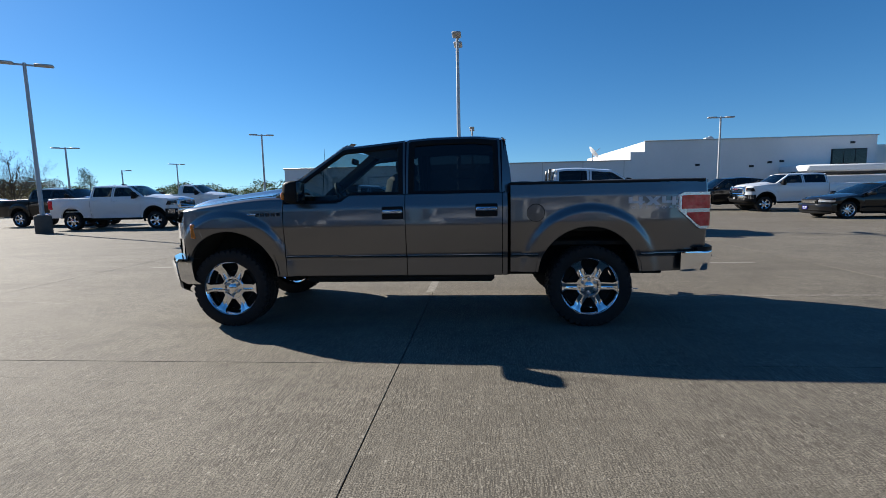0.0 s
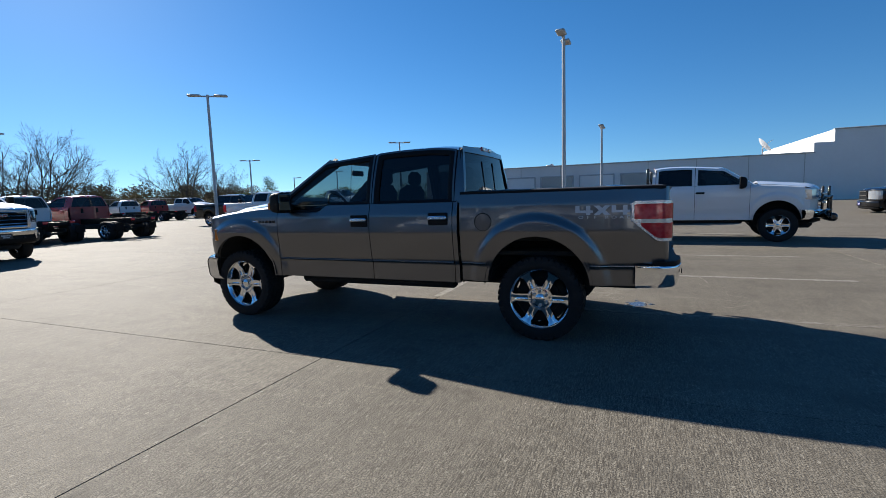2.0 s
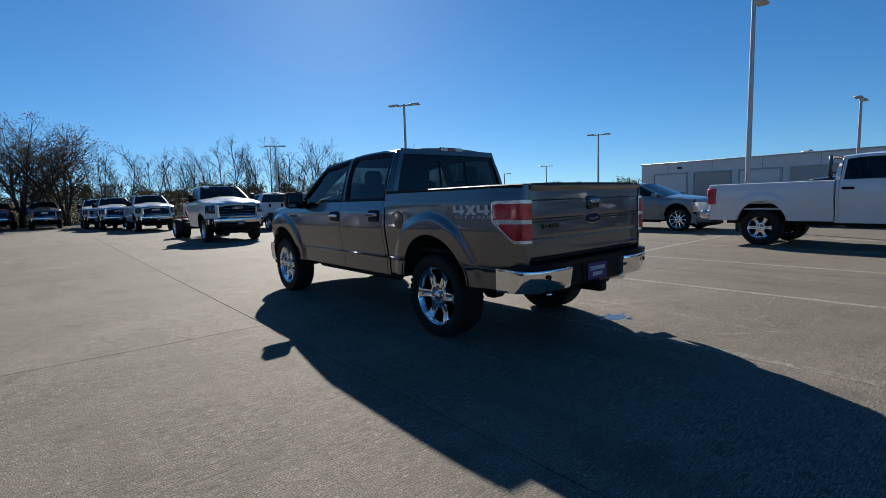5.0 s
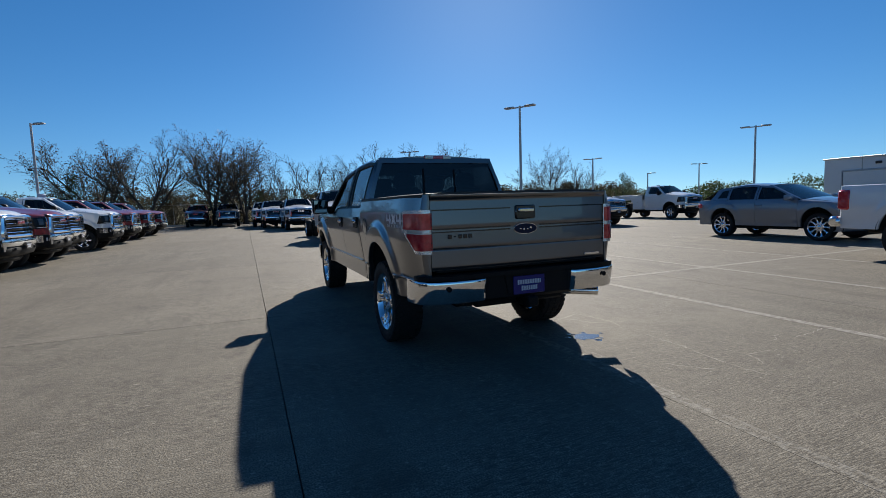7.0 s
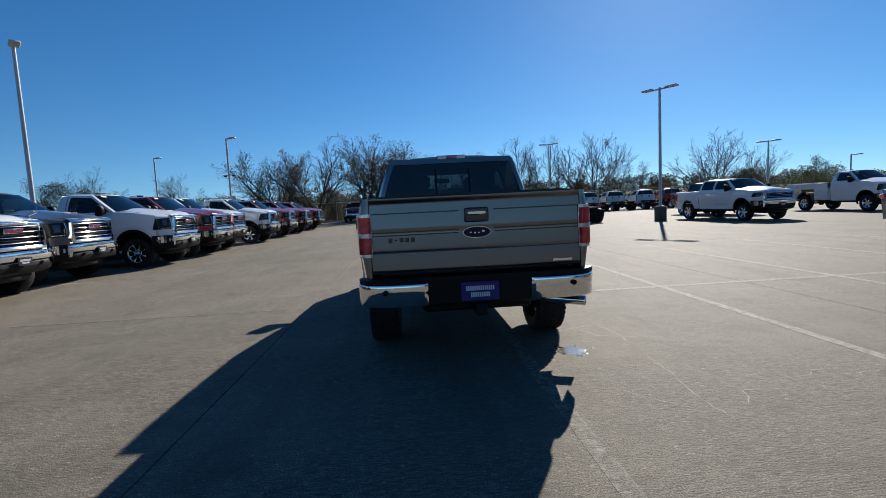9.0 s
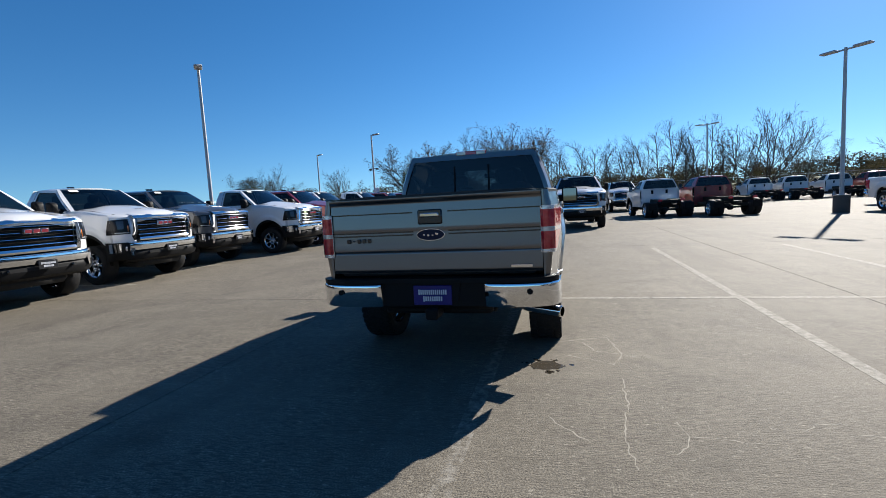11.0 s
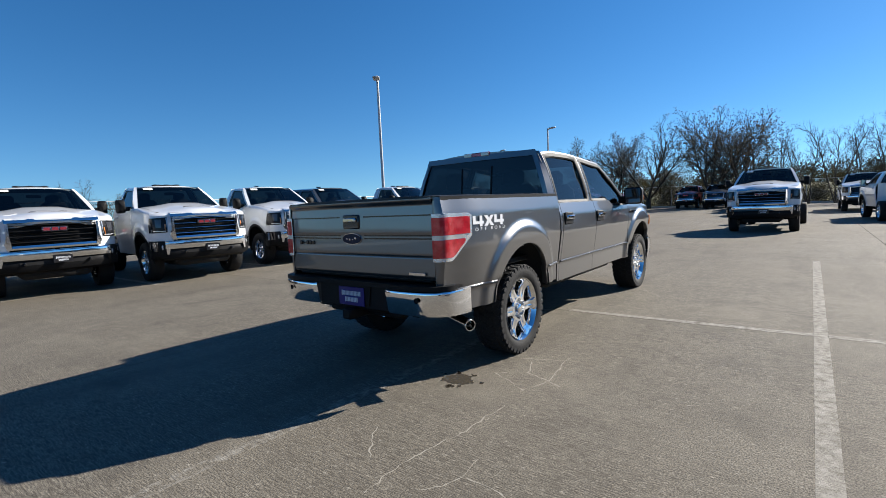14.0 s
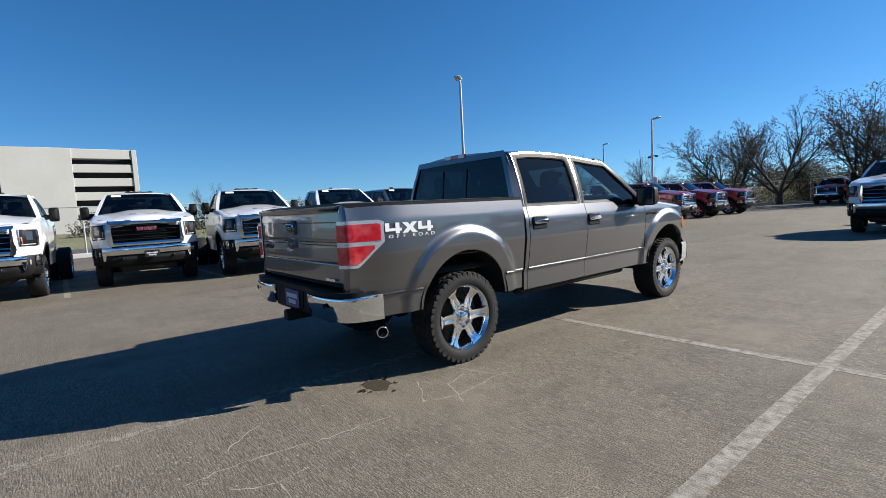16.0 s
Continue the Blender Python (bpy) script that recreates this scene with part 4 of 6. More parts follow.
    for k in (-1, 0, 1):
        edge = part("badge_bar", Shape().box((plan(0, 0.020), k * 0.122, bz), (0.010, 0.112, 0.070), 0.004), CHROME, bd)
        part("badge_face", Shape().box((plan(0, 0.026), k * 0.122, bz), (0.006, 0.096, 0.054), 0.002), BADGE_RED, edge, "dull red raised badge face")
    # lamps wrap round the corner
    lz0, lz1 = g0 + 0.115, g1 - 0.012
    for side in (1, -1):
        y0, y1 = gw + 0.10, w - 0.035
        ys = spread(y0, y1, 8)

        def sheet(za, zc, ya, yc, out, tail=False, rake=0.0):
            rows = []
            for i, z in enumerate(spread(za, zc, 4)):
                row = [(plan(y, skin(z) + out), side * y, z - rake * (y - ya)) for y in spread(ya + 0.02 * (1 - i / 4), yc, 8)]
                if tail:
                    row += [(lampx + 0.05, side * (B.half(lampx, z) + out), z - 0.012), (lampx - 0.06 + 0.10 * i / 4, side * (B.half(lampx - 0.04, z) + out * 0.8), z - 0.012)]
                rows.append(row)
            f = Shape().grid(rows)
            edge = [rows[0][k] for k in range(len(rows[0]))]
            f.grid([edge, [(p[0] - 0.03, p[1], p[2]) for p in edge]])
            f.grid([rows[-1], [(p[0] - 0.03, p[1], p[2]) for p in rows[-1]]])
            f.grid([[r[0] for r in rows], [(r[0][0] - 0.03, r[0][1], r[0][2]) for r in rows]])
            return f
        hl = part("headlamp", sheet(lz0, lz1, y0, y1, 0.016, True, 0.05), LAMP_BLACK, root, "wrapped dark headlamp with clear lenses")
        part("lamp_lens", sheet(lz0 + 0.10, lz1 - 0.04, y0 + 0.10, y0 + 0.20, 0.020), SMOKED_LENS, hl)
        part("turn_strip", sheet(lz0 + 0.03, lz0 + 0.17, y0 + 0.040, y0 + 0.062, 0.021), AMBER_LENS, hl)
        part("reflector_strip", sheet(lz0 + 0.015, lz0 + 0.035, y0 + 0.03, y1 - 0.02, 0.020), CLEAR_LENS, hl)
        part("lamp_strip", sheet(lz0 + 0.02, lz1 - 0.01, y0 + 0.006, y0 + 0.026, 0.021), CLEAR_LENS, hl)
        part("side_marker", Shape().box((lampx + 0.0, side * (B.half(lampx, (lz0 + lz1) / 2) + 0.002), (lz0 + lz1) / 2 - 0.05), (0.05, 0.016, 0.06), 0.007), AMBER_LENS, hl)
    # bumper
    b0, b1 = zb - 0.19, zb - 0.02
    reach = 0.19
    prof = [(-0.10, b1 + 0.006), (0.055, b1 + 0.004), (0.078, b1 - 0.014), (0.085, b1 - 0.06), (0.080, (b0 + b1) / 2 - 0.02), (0.06, b0 + 0.012), (0.0, b0)]
    ys = spread(-(w - reach), w - reach, 26)
    bp = part("front_bumper", Shape().grid([[(plan(y, d), y, z) for y in ys] for d, z in prof]), CHROME, root, "polished chrome front bumper")
    for side in (1, -1):
        ys = spread(w - reach - 0.01, w - 0.02, 8)
        tall = [(-0.06, b1 + 0.012), (0.030, b1 + 0.008), (0.046, b1 - 0.02), (0.046, b0 - 0.08), (0.02, b0 - 0.16), (-0.05, b0 - 0.20)]
        rows = [[(plan(y, d), side * y, z) for y in ys] + [(plan(ys[-1], d) - 0.10, side * (w - 0.012), z), (lampx - 0.10, side * (w - 0.02), z)] for d, z in tall]
        ac = part("air_curtain", Shape().grid(rows), BLACK_PLASTIC, bp)
        side_rows = [[(plan(y, 0.053), side * y, z) for y in spread(w - 0.085, w - 0.02, 4)] + [(plan(w - 0.02, 0.053) - 0.06, side * (w - 0.004), z), (lampx + 0.01, side * (w - 0.012), z)] for z in (b0 - 0.03, b0 - 0.02, b1 - 0.03, b1 - 0.012)]
        part("bumper_corner", Shape().grid(side_rows), CHROME, bp)
        yb = w - 0.15
        part("fog_bracket", Shape().box((plan(yb, 0.045), side * yb, b0 + 0.05), (0.05, 0.03, 0.10), 0.012), CLEAR_LENS, ac)
        yb = w - reach - 0.012
        pts = [(yb - 0.05, b1 - 0.01), (yb + 0.012, b1 + 0.004), (yb - 0.004, b0 - 0.10), (yb - 0.035, b0 - 0.10), (yb - 0.06, b0)]
        part("bumper_step", Shape().slab([(plan(y, 0.045), side * y, z) for y, z in pts], (0.035, 0, 0)), CHROME, bp)
        arc = [(B.xf - 0.03 + math.cos(a) * r, B.hub + 0.12 + math.sin(a) * r) for a in spread(-0.25, math.pi + 0.35, 18) for r in (B.arch - 0.005, B.arch + 0.055)]
        rows = [[(x, side * (B.half(x, z) + 0.010), z) for x, z in arc[k::2]] for k in (0, 1)]
        part("arch_trim", Shape().grid([[(x, yy - side * 0.06, z) for x, yy, z in rows[0]]] + rows + [[(x, yy - side * 0.012, z) for x, yy, z in rows[1]]]), BLACK_PLASTIC, root)
    low = part("valance", Shape().grid([[(plan(y, d), y, z) for y in spread(-(w - 0.16), w - 0.16, 20)] for d, z in ((0.0, b0 + 0.02), (0.035, b0 - 0.02), (0.045, b0 - 0.10), (0.0, b0 - 0.20), (-0.14, b0 - 0.25))]), BLACK_PLASTIC, bp)
    part("intake", Shape().grid([[(plan(y, 0.047), y, z) for y in spread(-0.55, 0.55, 10)] for z in (b0 - 0.088, b0 - 0.030)]), VOID_BLACK, low)
    for y in (-0.48, 0.48):
        part("tow_hook", Shape().box((plan(y, 0.06), y, b0 - 0.06), (0.05, 0.035, 0.06), 0.012), GLOSS_BLACK, low)
    dealer_plate(bp, PLATE_BLACK, Matrix.Translation((plan(0, 0.10), 0.06, b0 - 0.005)), 0.29, 0.14)
    part("roof_fin", Shape().slab([(B.a1 - 0.72, -0.025, B.roof - 0.01), (B.a1 - 0.72, 0.025, B.roof - 0.01), (B.a1 - 0.50, 0.0, B.roof - 0.02)], (-0.03, 0, 0.06)), GLOSS_BLACK, root)
    if B.bed == "chassis":
        part("clearance_lamps_bar", Shape().box((B.a1 - 0.14, 0, B.roof_z(B.a1 - 0.14) + 0.014), (0.10, 0.62, 0.026), 0.012), GLOSS_BLACK, root)
        for y in (-0.24, 0.0, 0.24):
            part("clearance_lamp", Shape().box((B.a1 - 0.12, y, B.roof_z(B.a1 - 0.14) + 0.020), (0.10, 0.10, 0.030), 0.012), GLOSS_BLACK, root)
    for k, y in ((0, -0.40),):
        part("window_sticker", Shape().slab([(B.a0 + (B.a1 - B.a0) * q + 0.05 + 0.10 * (1 - 0.45) + 0.012, yy, B.belt + (B.roof_z(B.a1) - 0.03 - B.belt) * q + 0.012) for q, yy in ((0.84, y), (0.84, y - 0.20), (0.93, y - 0.20), (0.93, y))], (0.002, 0, 0.002)), STICKER, root)


def front_end(B, root, hood_edge, lampx, bump_top):
    """Nose: fascia, grille, lamps and bumper."""
    P, w, xn = B.paint, B.hw, B.x_nose
    bow = {"ford": 0.40, "ram": 0.36, "car": 0.42}[B.front]
    plan = lambda y, d=0.0: xn - 0.02 + d - bow * abs(y / w) ** 3.0
    top = B.hood0 - 0.02
    zb = bump_top
    gw = {"ford": 0.60, "ram": 0.55, "car": 0.42}[B.front]
    s = Shape()
    if B.front == "ram":
        for side in (1, -1):
            s.grid([[(plan(y, -0.03 - 0.06 * smooth(top - 0.15, top + 0.05, z)), side * y, z) for y in spread(gw + 0.01, w - 0.06, 8)] + [(lampx - 0.02, side * (B.half(lampx, z) + 0.001), z)] for z in spread(zb - 0.02, top, 8)])
        s.grid([[(plan(y, dx), y, top + dz) for y in spread(-gw - 0.02, gw + 0.02, 16)] for dx, dz in ((-0.05, -0.06), (-0.05, -0.02), (-0.14, 0.03), (-0.25, 0.04))])
    rows = []
    for z in spread(zb - 0.02, top, 8) if B.front != "ram" else ():
        rows.append([(plan(y, -0.03 - 0.06 * smooth(top - 0.15, top + 0.05, z)), y, z) for y in spread(-(w - 0.10), w - 0.10, 24)])
    if rows:
        rows.append([(p[0] - 0.12, p[1], p[2] + 0.03) for p in rows[-1]])
        s.grid(rows)
    part("nose_panel", s, P, root)
    g0, g1 = zb + (0.045 if B.front != "car" else 0.0), top - 0.055
    s = Shape()
    s.grid([[(plan(y, -0.085 if B.front == "ram" else 0.0), y, z) for y in spread(-gw - 0.02, gw + 0.02, 14)] for z in (g0 - 0.05, g1 + 0.03)])
    gr = part("grille", s, BLACK_PLASTIC, root)
    for z in spread(g0 + 0.03, g1 - 0.03, 2):
        b = Shape()
        k = gw * 0.95
        hb = 0.016
        sec = [(-0.01, -hb), (0.014, -hb * 0.7), (0.018, hb * 0.7), (-0.01, hb)]
        b.grid([[(plan(y, 0.012) + dx, y, z + dz) for y in spread(-k, k, 14)] for dx, dz in sec])
        part("grille_bar", b, CHROME if B.front != "ram" else GLOSS_BLACK, gr)
    # lamps
    for side in (1, -1):
        y0, y1 = gw + 0.08, w - 0.06
        lz0, lz1 = (g0 + (0.20 if B.front == "ram" else 0.06), g1 + 0.02) if B.front != "ford" else (zb + 0.20, top - 0.10)
        s = Shape()
        rows = []
        for z in spread(lz0, lz1, 4):
            rows.append([(plan(y * side, 0.004 - 0.02 * (z - lz0)), y * side, z - 0.03 * (y - y0)) for y in spread(y0, y1, 6)] +
                        [(lampx - 0.10 + 0.05 * (z - lz0) / (lz1 - lz0), side * (B.half(lampx, z) + 0.004), z)])
        s.grid(rows)
        hl = part("headlamp", s, CLEAR_LENS, root)
        if B.front == "ford":
            part("side_marker", Shape().box((lampx - 0.0, side * (B.half(lampx, 1.0) - 0.006), (lz0 + lz1) / 2 - 0.01), (0.055, 0.026, 0.15), 0.012), AMBER_LENS, hl)
    # bumper
    b0, b1 = zb - {"ford": 0.28, "ram": 0.25, "car": 0.32}[B.front], zb - 0.015
    prof = [(-0.10, b1 + 0.005), (0.06, b1), (0.095, b1 - 0.05), (0.085, (b0 + b1) / 2), (0.07, b0 + 0.04), (0.0, b0)]
    s = Shape()
    ys = spread(-(w - 0.015), w - 0.015, 28)
    mat = CHROME if B.front in ("ford", "ram") else P
    s.grid([[(plan(y * 0.98, d), y, z) for y in ys] for d, z in prof])
    for side in (1, -1):
        s.grid([[(plan(w * 0.98, d), side * (w - 0.015), z) for d, z in prof], [(plan(w * 0.98, d) - 0.16, side * (w - 0.005), z) for d, z in prof]])
    bp = part("front_bumper", s, mat, root)
    s = Shape().grid([[(plan(y, d), y, z) for y in spread(-(w - 0.06), w - 0.06, 20)] for d, z in (((0.04, b0 + 0.03), (0.03, b0 - 0.06), (-0.08, b0 - 0.10)))])
    part("valance", s, BLACK_PLASTIC, bp)
    part("bumper_intake", Shape().grid([[(plan(y, 0.096), y, z) for y in spread(-0.62, 0.62, 12)] for z in (b0 + 0.05, b0 + 0.125)]), BLACK_PLASTIC, bp)
    if B.front == "car":
        dealer_plate(bp, PLATE_BLUE, Matrix.Translation((plan(0, 0.115), 0, b0 + 0.15)))


def pickup_box(B, root, low):
    """Cargo box: sides, floor, cover, tailgate, lamps and bumper."""
    P, F, x0, x1 = B.paint, B.fine >= 1, B.x_tail + 0.035, B.cab_end - 0.030
    lamp_x = B.x_tail + 0.300
    rail = B.rail
    for side in (1, -1):
        s = side_sheet(B, x0, x1, lambda x: rail, low + 0.03, side, [(0.012, 0.010), (0.05, 0.014), (0.085, 0.010), (0.087, -0.10)])
        gw0 = B.hw - 0.145
        corner = []
        for z in spread(low + 0.03, rail + 0.008, 30):
            h = B.half(x0, min(z, rail))
            corner.append([(B.x_tail + 0.06, side * (gw0 + 0.006), z), (B.x_tail + 0.006, side * (gw0 + 0.006), z), (B.x_tail + 0.004, side * (gw0 + 0.02), z), (B.x_tail + 0.008, side * (h - 0.035), z), (B.x_tail + 0.018, side * (h - 0.010), z), (x0, side * h, z)])
        s.grid(corner)
        bed = part("bed_side", s, P, root)
        if F:
            ax = B.xr + 0.02
            for a, b in ((x0 + 0.01, ax - B.arch - 0.005), (ax + B.arch + 0.005, x1 - 0.01)):
                part("side_moulding", moulding(B, a, b, side), P, bed)
    s = Shape()
    s.box(((x0 + x1) / 2, 0, low + 0.30), (x1 - x0, 1.6 * B.hw, 0.05), 0.01)
    s.box((x1 - 0.03, 0, (low + rail) / 2 + 0.1), (0.04, 1.8 * B.hw, rail - low - 0.22), 0.01)
    for side in (1, -1):
        s.box(((x0 + x1) / 2, side * (B.hw - 0.17), rail - 0.25), (x1 - x0, 0.03, 0.45), 0.008)
    part("bed_floor", s, UNDER if F else P, root)
    if F:
        for side in (1, -1):
            rows = [[(x, side * (B.half(x, rail) + d), rail + dz) for x in spread(x0, x1, 20)] for d, dz in ((0.002, -0.016), (0.002, 0.012), (-0.012, 0.019), (-0.09, 0.018), (-0.09, -0.03))]
            part("rail_cap", Shape().grid(rows), BLACK_PLASTIC, root)
        cover = Shape()
        rows = []
        for x in spread(x0 + 0.02, x1 - 0.01, 14):
            rows.append([(x, y * (B.half(x, rail) - 0.03), rail + 0.016 + 0.014 * (1 - abs(y) ** 6) + (0.004 * math.cos(x * 21))) for y in spread(-1, 1, 12)])
        cover.grid([[(p[0], p[1], p[2] - 0.03) for p in rows[0]]] + rows + [[(p[0], p[1], p[2] - 0.03) for p in rows[-1]]])
        part("bed_cover", cover, VINYL, root, "black vinyl soft bed cover")
    # tailgate
    g0, g1, gw = low + 0.30, rail + 0.005, B.hw - 0.145
    n = 100 if F else 10
    groove = lambda h, at, wide: math.exp(-((h - at) / wide) ** 2)
    rows = []
    for i in range(n + 1):
        z = g0 + (g1 - g0) * i / n
        h = (z - g0) / (g1 - g0)
        d = 0.0
        if F:
            d = 0.010 * smooth(0.0, 0.05, h) + 0.0015 * (1 - smooth(0.04, 0.27, h)) + 0.004 * smooth(0.27, 0.33, h) - 0.005 * groove(h, 0.283, 0.007)
            d += 0.004 * smooth(0.54, 0.60, h) + 0.024 * smooth(0.925, 0.985, h)
        lean = 0.018 * max(0.0, min(h, 0.925) - 0.30) if F else 0.0
        rows.append([(B.x_tail - d + lean + 0.02 * abs(y) ** 4, y * gw, z) for y in spread(-1, 1, 24)])
    rows.append([(p[0] + 0.10, p[1], p[2] + 0.004) for p in rows[-1]])
    gate = Shape().grid(rows)
    for y in (0, -1):
        gate.grid([[r[y] for r in rows], [(r[y][0] + 0.05, r[y][1], r[y][2]) for r in rows]])
    gate = part("tailgate", gate, P, root)
    if F:
        # thin gloss black lines across the gate; the lowest follows its groove
        for at, y_in in ((0.283, 0.0), (0.512, 0.13), (0.548, 0.13), (0.795, 0.105)):
            i = round(at * n)
            for half in ((lambda y: y <= -y_in), (lambda y: y >= y_in)):
                line = [[(p[0] - 0.0012, p[1], p[2] + dz) for p in rows[i] if half(p[1])] for dz in (-0.0052, 0.0052)]
                part("pinstripe", Shape().grid(line), GLOSS_BLACK, gate)
    hz = rail - 0.155
    part("handle_bezel", Shape().box((B.x_tail - 0.012, 0, hz), (0.026, 0.20, 0.118), 0.011), GLOSS_BLACK, gate)
    part("tailgate_handle", Shape().box((B.x_tail - 0.033, 0, hz + 0.016), (0.022, 0.155, 0.038), 0.01), CHROME if F else BLACK_PLASTIC, gate)
    # tail lamps
    for side in (1, -1):
        if F:
            z0, z1, zm = 0.965, 1.305, 1.135
            h = B.half(B.x_tail + 0.03, 1.15)
            bend = [(B.x_tail - 0.020, gw + 0.010), (B.x_tail - 0.017, (gw + h) / 2), (B.x_tail - 0.006, h - 0.022), (B.x_tail + 0.010, h + 0.002), (B.x_tail + 0.035, h + 0.014)]
            bend += [(x, None) for x in spread(B.x_tail + 0.065, lamp_x + 0.004, 9)]
            lift = lambda x: z0 + 0.175 * max(0.0, x - B.x_tail - 0.10) / (lamp_x - B.x_tail - 0.10)
            high = lambda x: z1 - 0.020 * smooth(lamp_x - 0.035, lamp_x + 0.004, x)

            def lens(za, zb2, edge, out, keep, rows=5):
                """A strip of the wrapped lamp between two heights, standing out from the body by a little."""
                cols = []
                for x, y in bend[:keep]:
                    yy = B.half(x, 1.15) + 0.014 if y is None else y
                    lo, hi = max(za, lift(x) + edge), min(zb2, high(x) - edge)
                    push = (0, side * out) if y is None else (-out, side * out * 0.6)
                    cols.append([(x + push[0], side * yy + push[1], lo + (hi - lo) * i / rows) for i in range(rows + 1)])
                face = Shape().grid(cols)
                inner = lambda col: [(p[0] + 0.02, p[1] - side * 0.02, p[2]) for p in col]
                face.grid([inner(cols[0]), cols[0]]).grid([cols[-1], inner(cols[-1])])
                for k in (0, -1):
                    face.grid([[c[k] for c in cols], [(c[k][0] + 0.02, c[k][1] - side * 0.02, c[k][2]) for c in cols]])
                return face
            lamp = part("tail_lamp", lens(z0 - 0.004, z1 + 0.004, -0.004, 0.0, len(bend)), LAMP_RIM, root, "pale red and clear tail lamp in a chrome rim")
            low_keep = max(k for k in range(len(bend)) if lift(bend[k][0]) + 0.014 < zm - 0.04) + 1
            mid_keep = len(bend) - 2
            for nm, za, zb2, mat, keep in (("upper_lens", zm + 0.018, z1, RED_LENS, len(bend) - 1), ("lower_lens", z0, zm - 0.016, RED_LENS, low_keep), ("reverse_lens", zm - 0.014, zm + 0.016, CLEAR_LENS, mid_keep - 1)):
                part(nm, lens(za, zb2, 0.023, 0.006 if mat == RED_LENS else 0.004, keep), mat, lamp)
        else:
            part("tail_lamp", Shape().box((B.x_tail + 0.10, side * (B.hw - 0.085), rail - 0.28), (0.23, 0.13, 0.40), 0.03), RED_LENS, root)
    # rear bumper
    s = Shape()
    zt, zb = low + 0.26, low + 0.045
    if F:
        bx = B.x_tail + 0.02
        outline = [(bx + 0.10, -0.97), (bx + 0.02, -0.97), (bx - 0.07, -0.90), (bx - 0.12, -0.72), (bx - 0.13, -0.50), (bx - 0.10, -0.44), (bx - 0.10, 0.44), (bx - 0.13, 0.50), (bx - 0.12, 0.72), (bx - 0.07, 0.90), (bx + 0.02, 0.97), (bx + 0.10, 0.97)]
        step = Shape().slab([(x, y, zt - 0.032) for x, y in outline], (0, 0, 0.036))
        step.box((bx + 0.01, 0, (zt + zb) / 2 - 0.02), (0.15, 0.96, zt - zb + 0.02), 0.025)
        step.slab([(bx - 0.062, y, z) for y, z in ((-0.20, zb + 0.02), (0.20, zb + 0.02), (0.23, zt - 0.03), (-0.23, zt - 0.03))], (-0.012, 0, 0))
        bumper = part("rear_bumper", step, BLACK_PLASTIC, root, "chrome rear bumper with a black step pad")
        for side in (1, -1):
            prof = [(0.02, zt - 0.033), (-0.118, zt - 0.034), (-0.131, zt - 0.040), (-0.136, zt - 0.052), (-0.125, (zt + zb) / 2 - 0.01), (-0.112, zb + 0.018), (-0.10, zb - 0.006), (0.0, zb - 0.012)]
            rows = []
            for y, push in ((0.405, 0.09), (0.42, 0.03), (0.45, 0.004), (0.56, 0.0), (0.70, 0.005), (0.82, 0.025), (0.90, 0.06), (0.955, 0.115), (0.98, 0.18)):
                k = 0.78 if y < 0.41 else 1.0
                rows.append([(bx + d * k + push, side * y, z) for d, z in prof])
            rows.append([(bx + 0.25, side * 0.985, z) for d, z in prof])
            part("bumper_end", Shape().grid(rows), CHROME, bumper, "polished chrome bumper end")
            dot = Shape().lathe([(0.0005, 0.0), (0.020, 0.0), (0.022, 0.006)], 14)
            part("parking_sensor", dot.move(Matrix.Translation((bx - 0.124, side * 0.76, (zt + zb) / 2 + 0.01)) @ Matrix.Rotation(math.pi / 2, 4, "Z")), BLACK_PLASTIC, bumper)
        dealer_plate(bumper, PLATE_BLUE, Matrix.Translation((bx - 0.080, 0, (zt + zb) / 2 - 0.022)) @ Matrix.Rotation(math.pi, 4, "Z"), 0.31, 0.155)
        part("hitch", Shape().box((bx - 0.03, 0, zb - 0.055), (0.24, 0.10, 0.09), 0.012).box((bx + 0.10, 0, zb - 0.05), (0.10, 0.90, 0.09), 0.02), BLACK_PLASTIC, root)
        mouth, root_end = Vector((B.x_tail + 0.245, -0.985, 0.450)), Vector((B.x_tail + 0.42, -0.62, 0.470))
        way = (mouth - root_end).normalized()
        s = Shape().lathe([(0.034, 0.20), (0.038, 0.0), (0.044, 0.0), (0.047, 0.008), (0.045, 0.02), (0.045, 0.30), (0.036, 0.35)], 20, axis="z")
        s.move(Matrix.Translation(mouth) @ (-way).to_track_quat("Z", "Y").to_matrix().to_4x4())
        part("exhaust_pipe", Shape().tube([root_end - way * 0.02, root_end - way * 0.2, (B.x_tail + 0.75, -0.45, 0.56), (B.x_tail + 1.3, -0.42, 0.58)], 0.034, 10), UNDER, root)
        part("exhaust_tip", s, CHROME, root, "chrome exhaust tip")
    else:
        part("rear_bumper", Shape().box((B.x_tail - 0.08, 0, (zt + zb) / 2 + 0.02), (0.22, 2 * B.hw - 0.04, zt - zb), 0.05), CHROME if B.front in ("gm", "ram") else P, root)


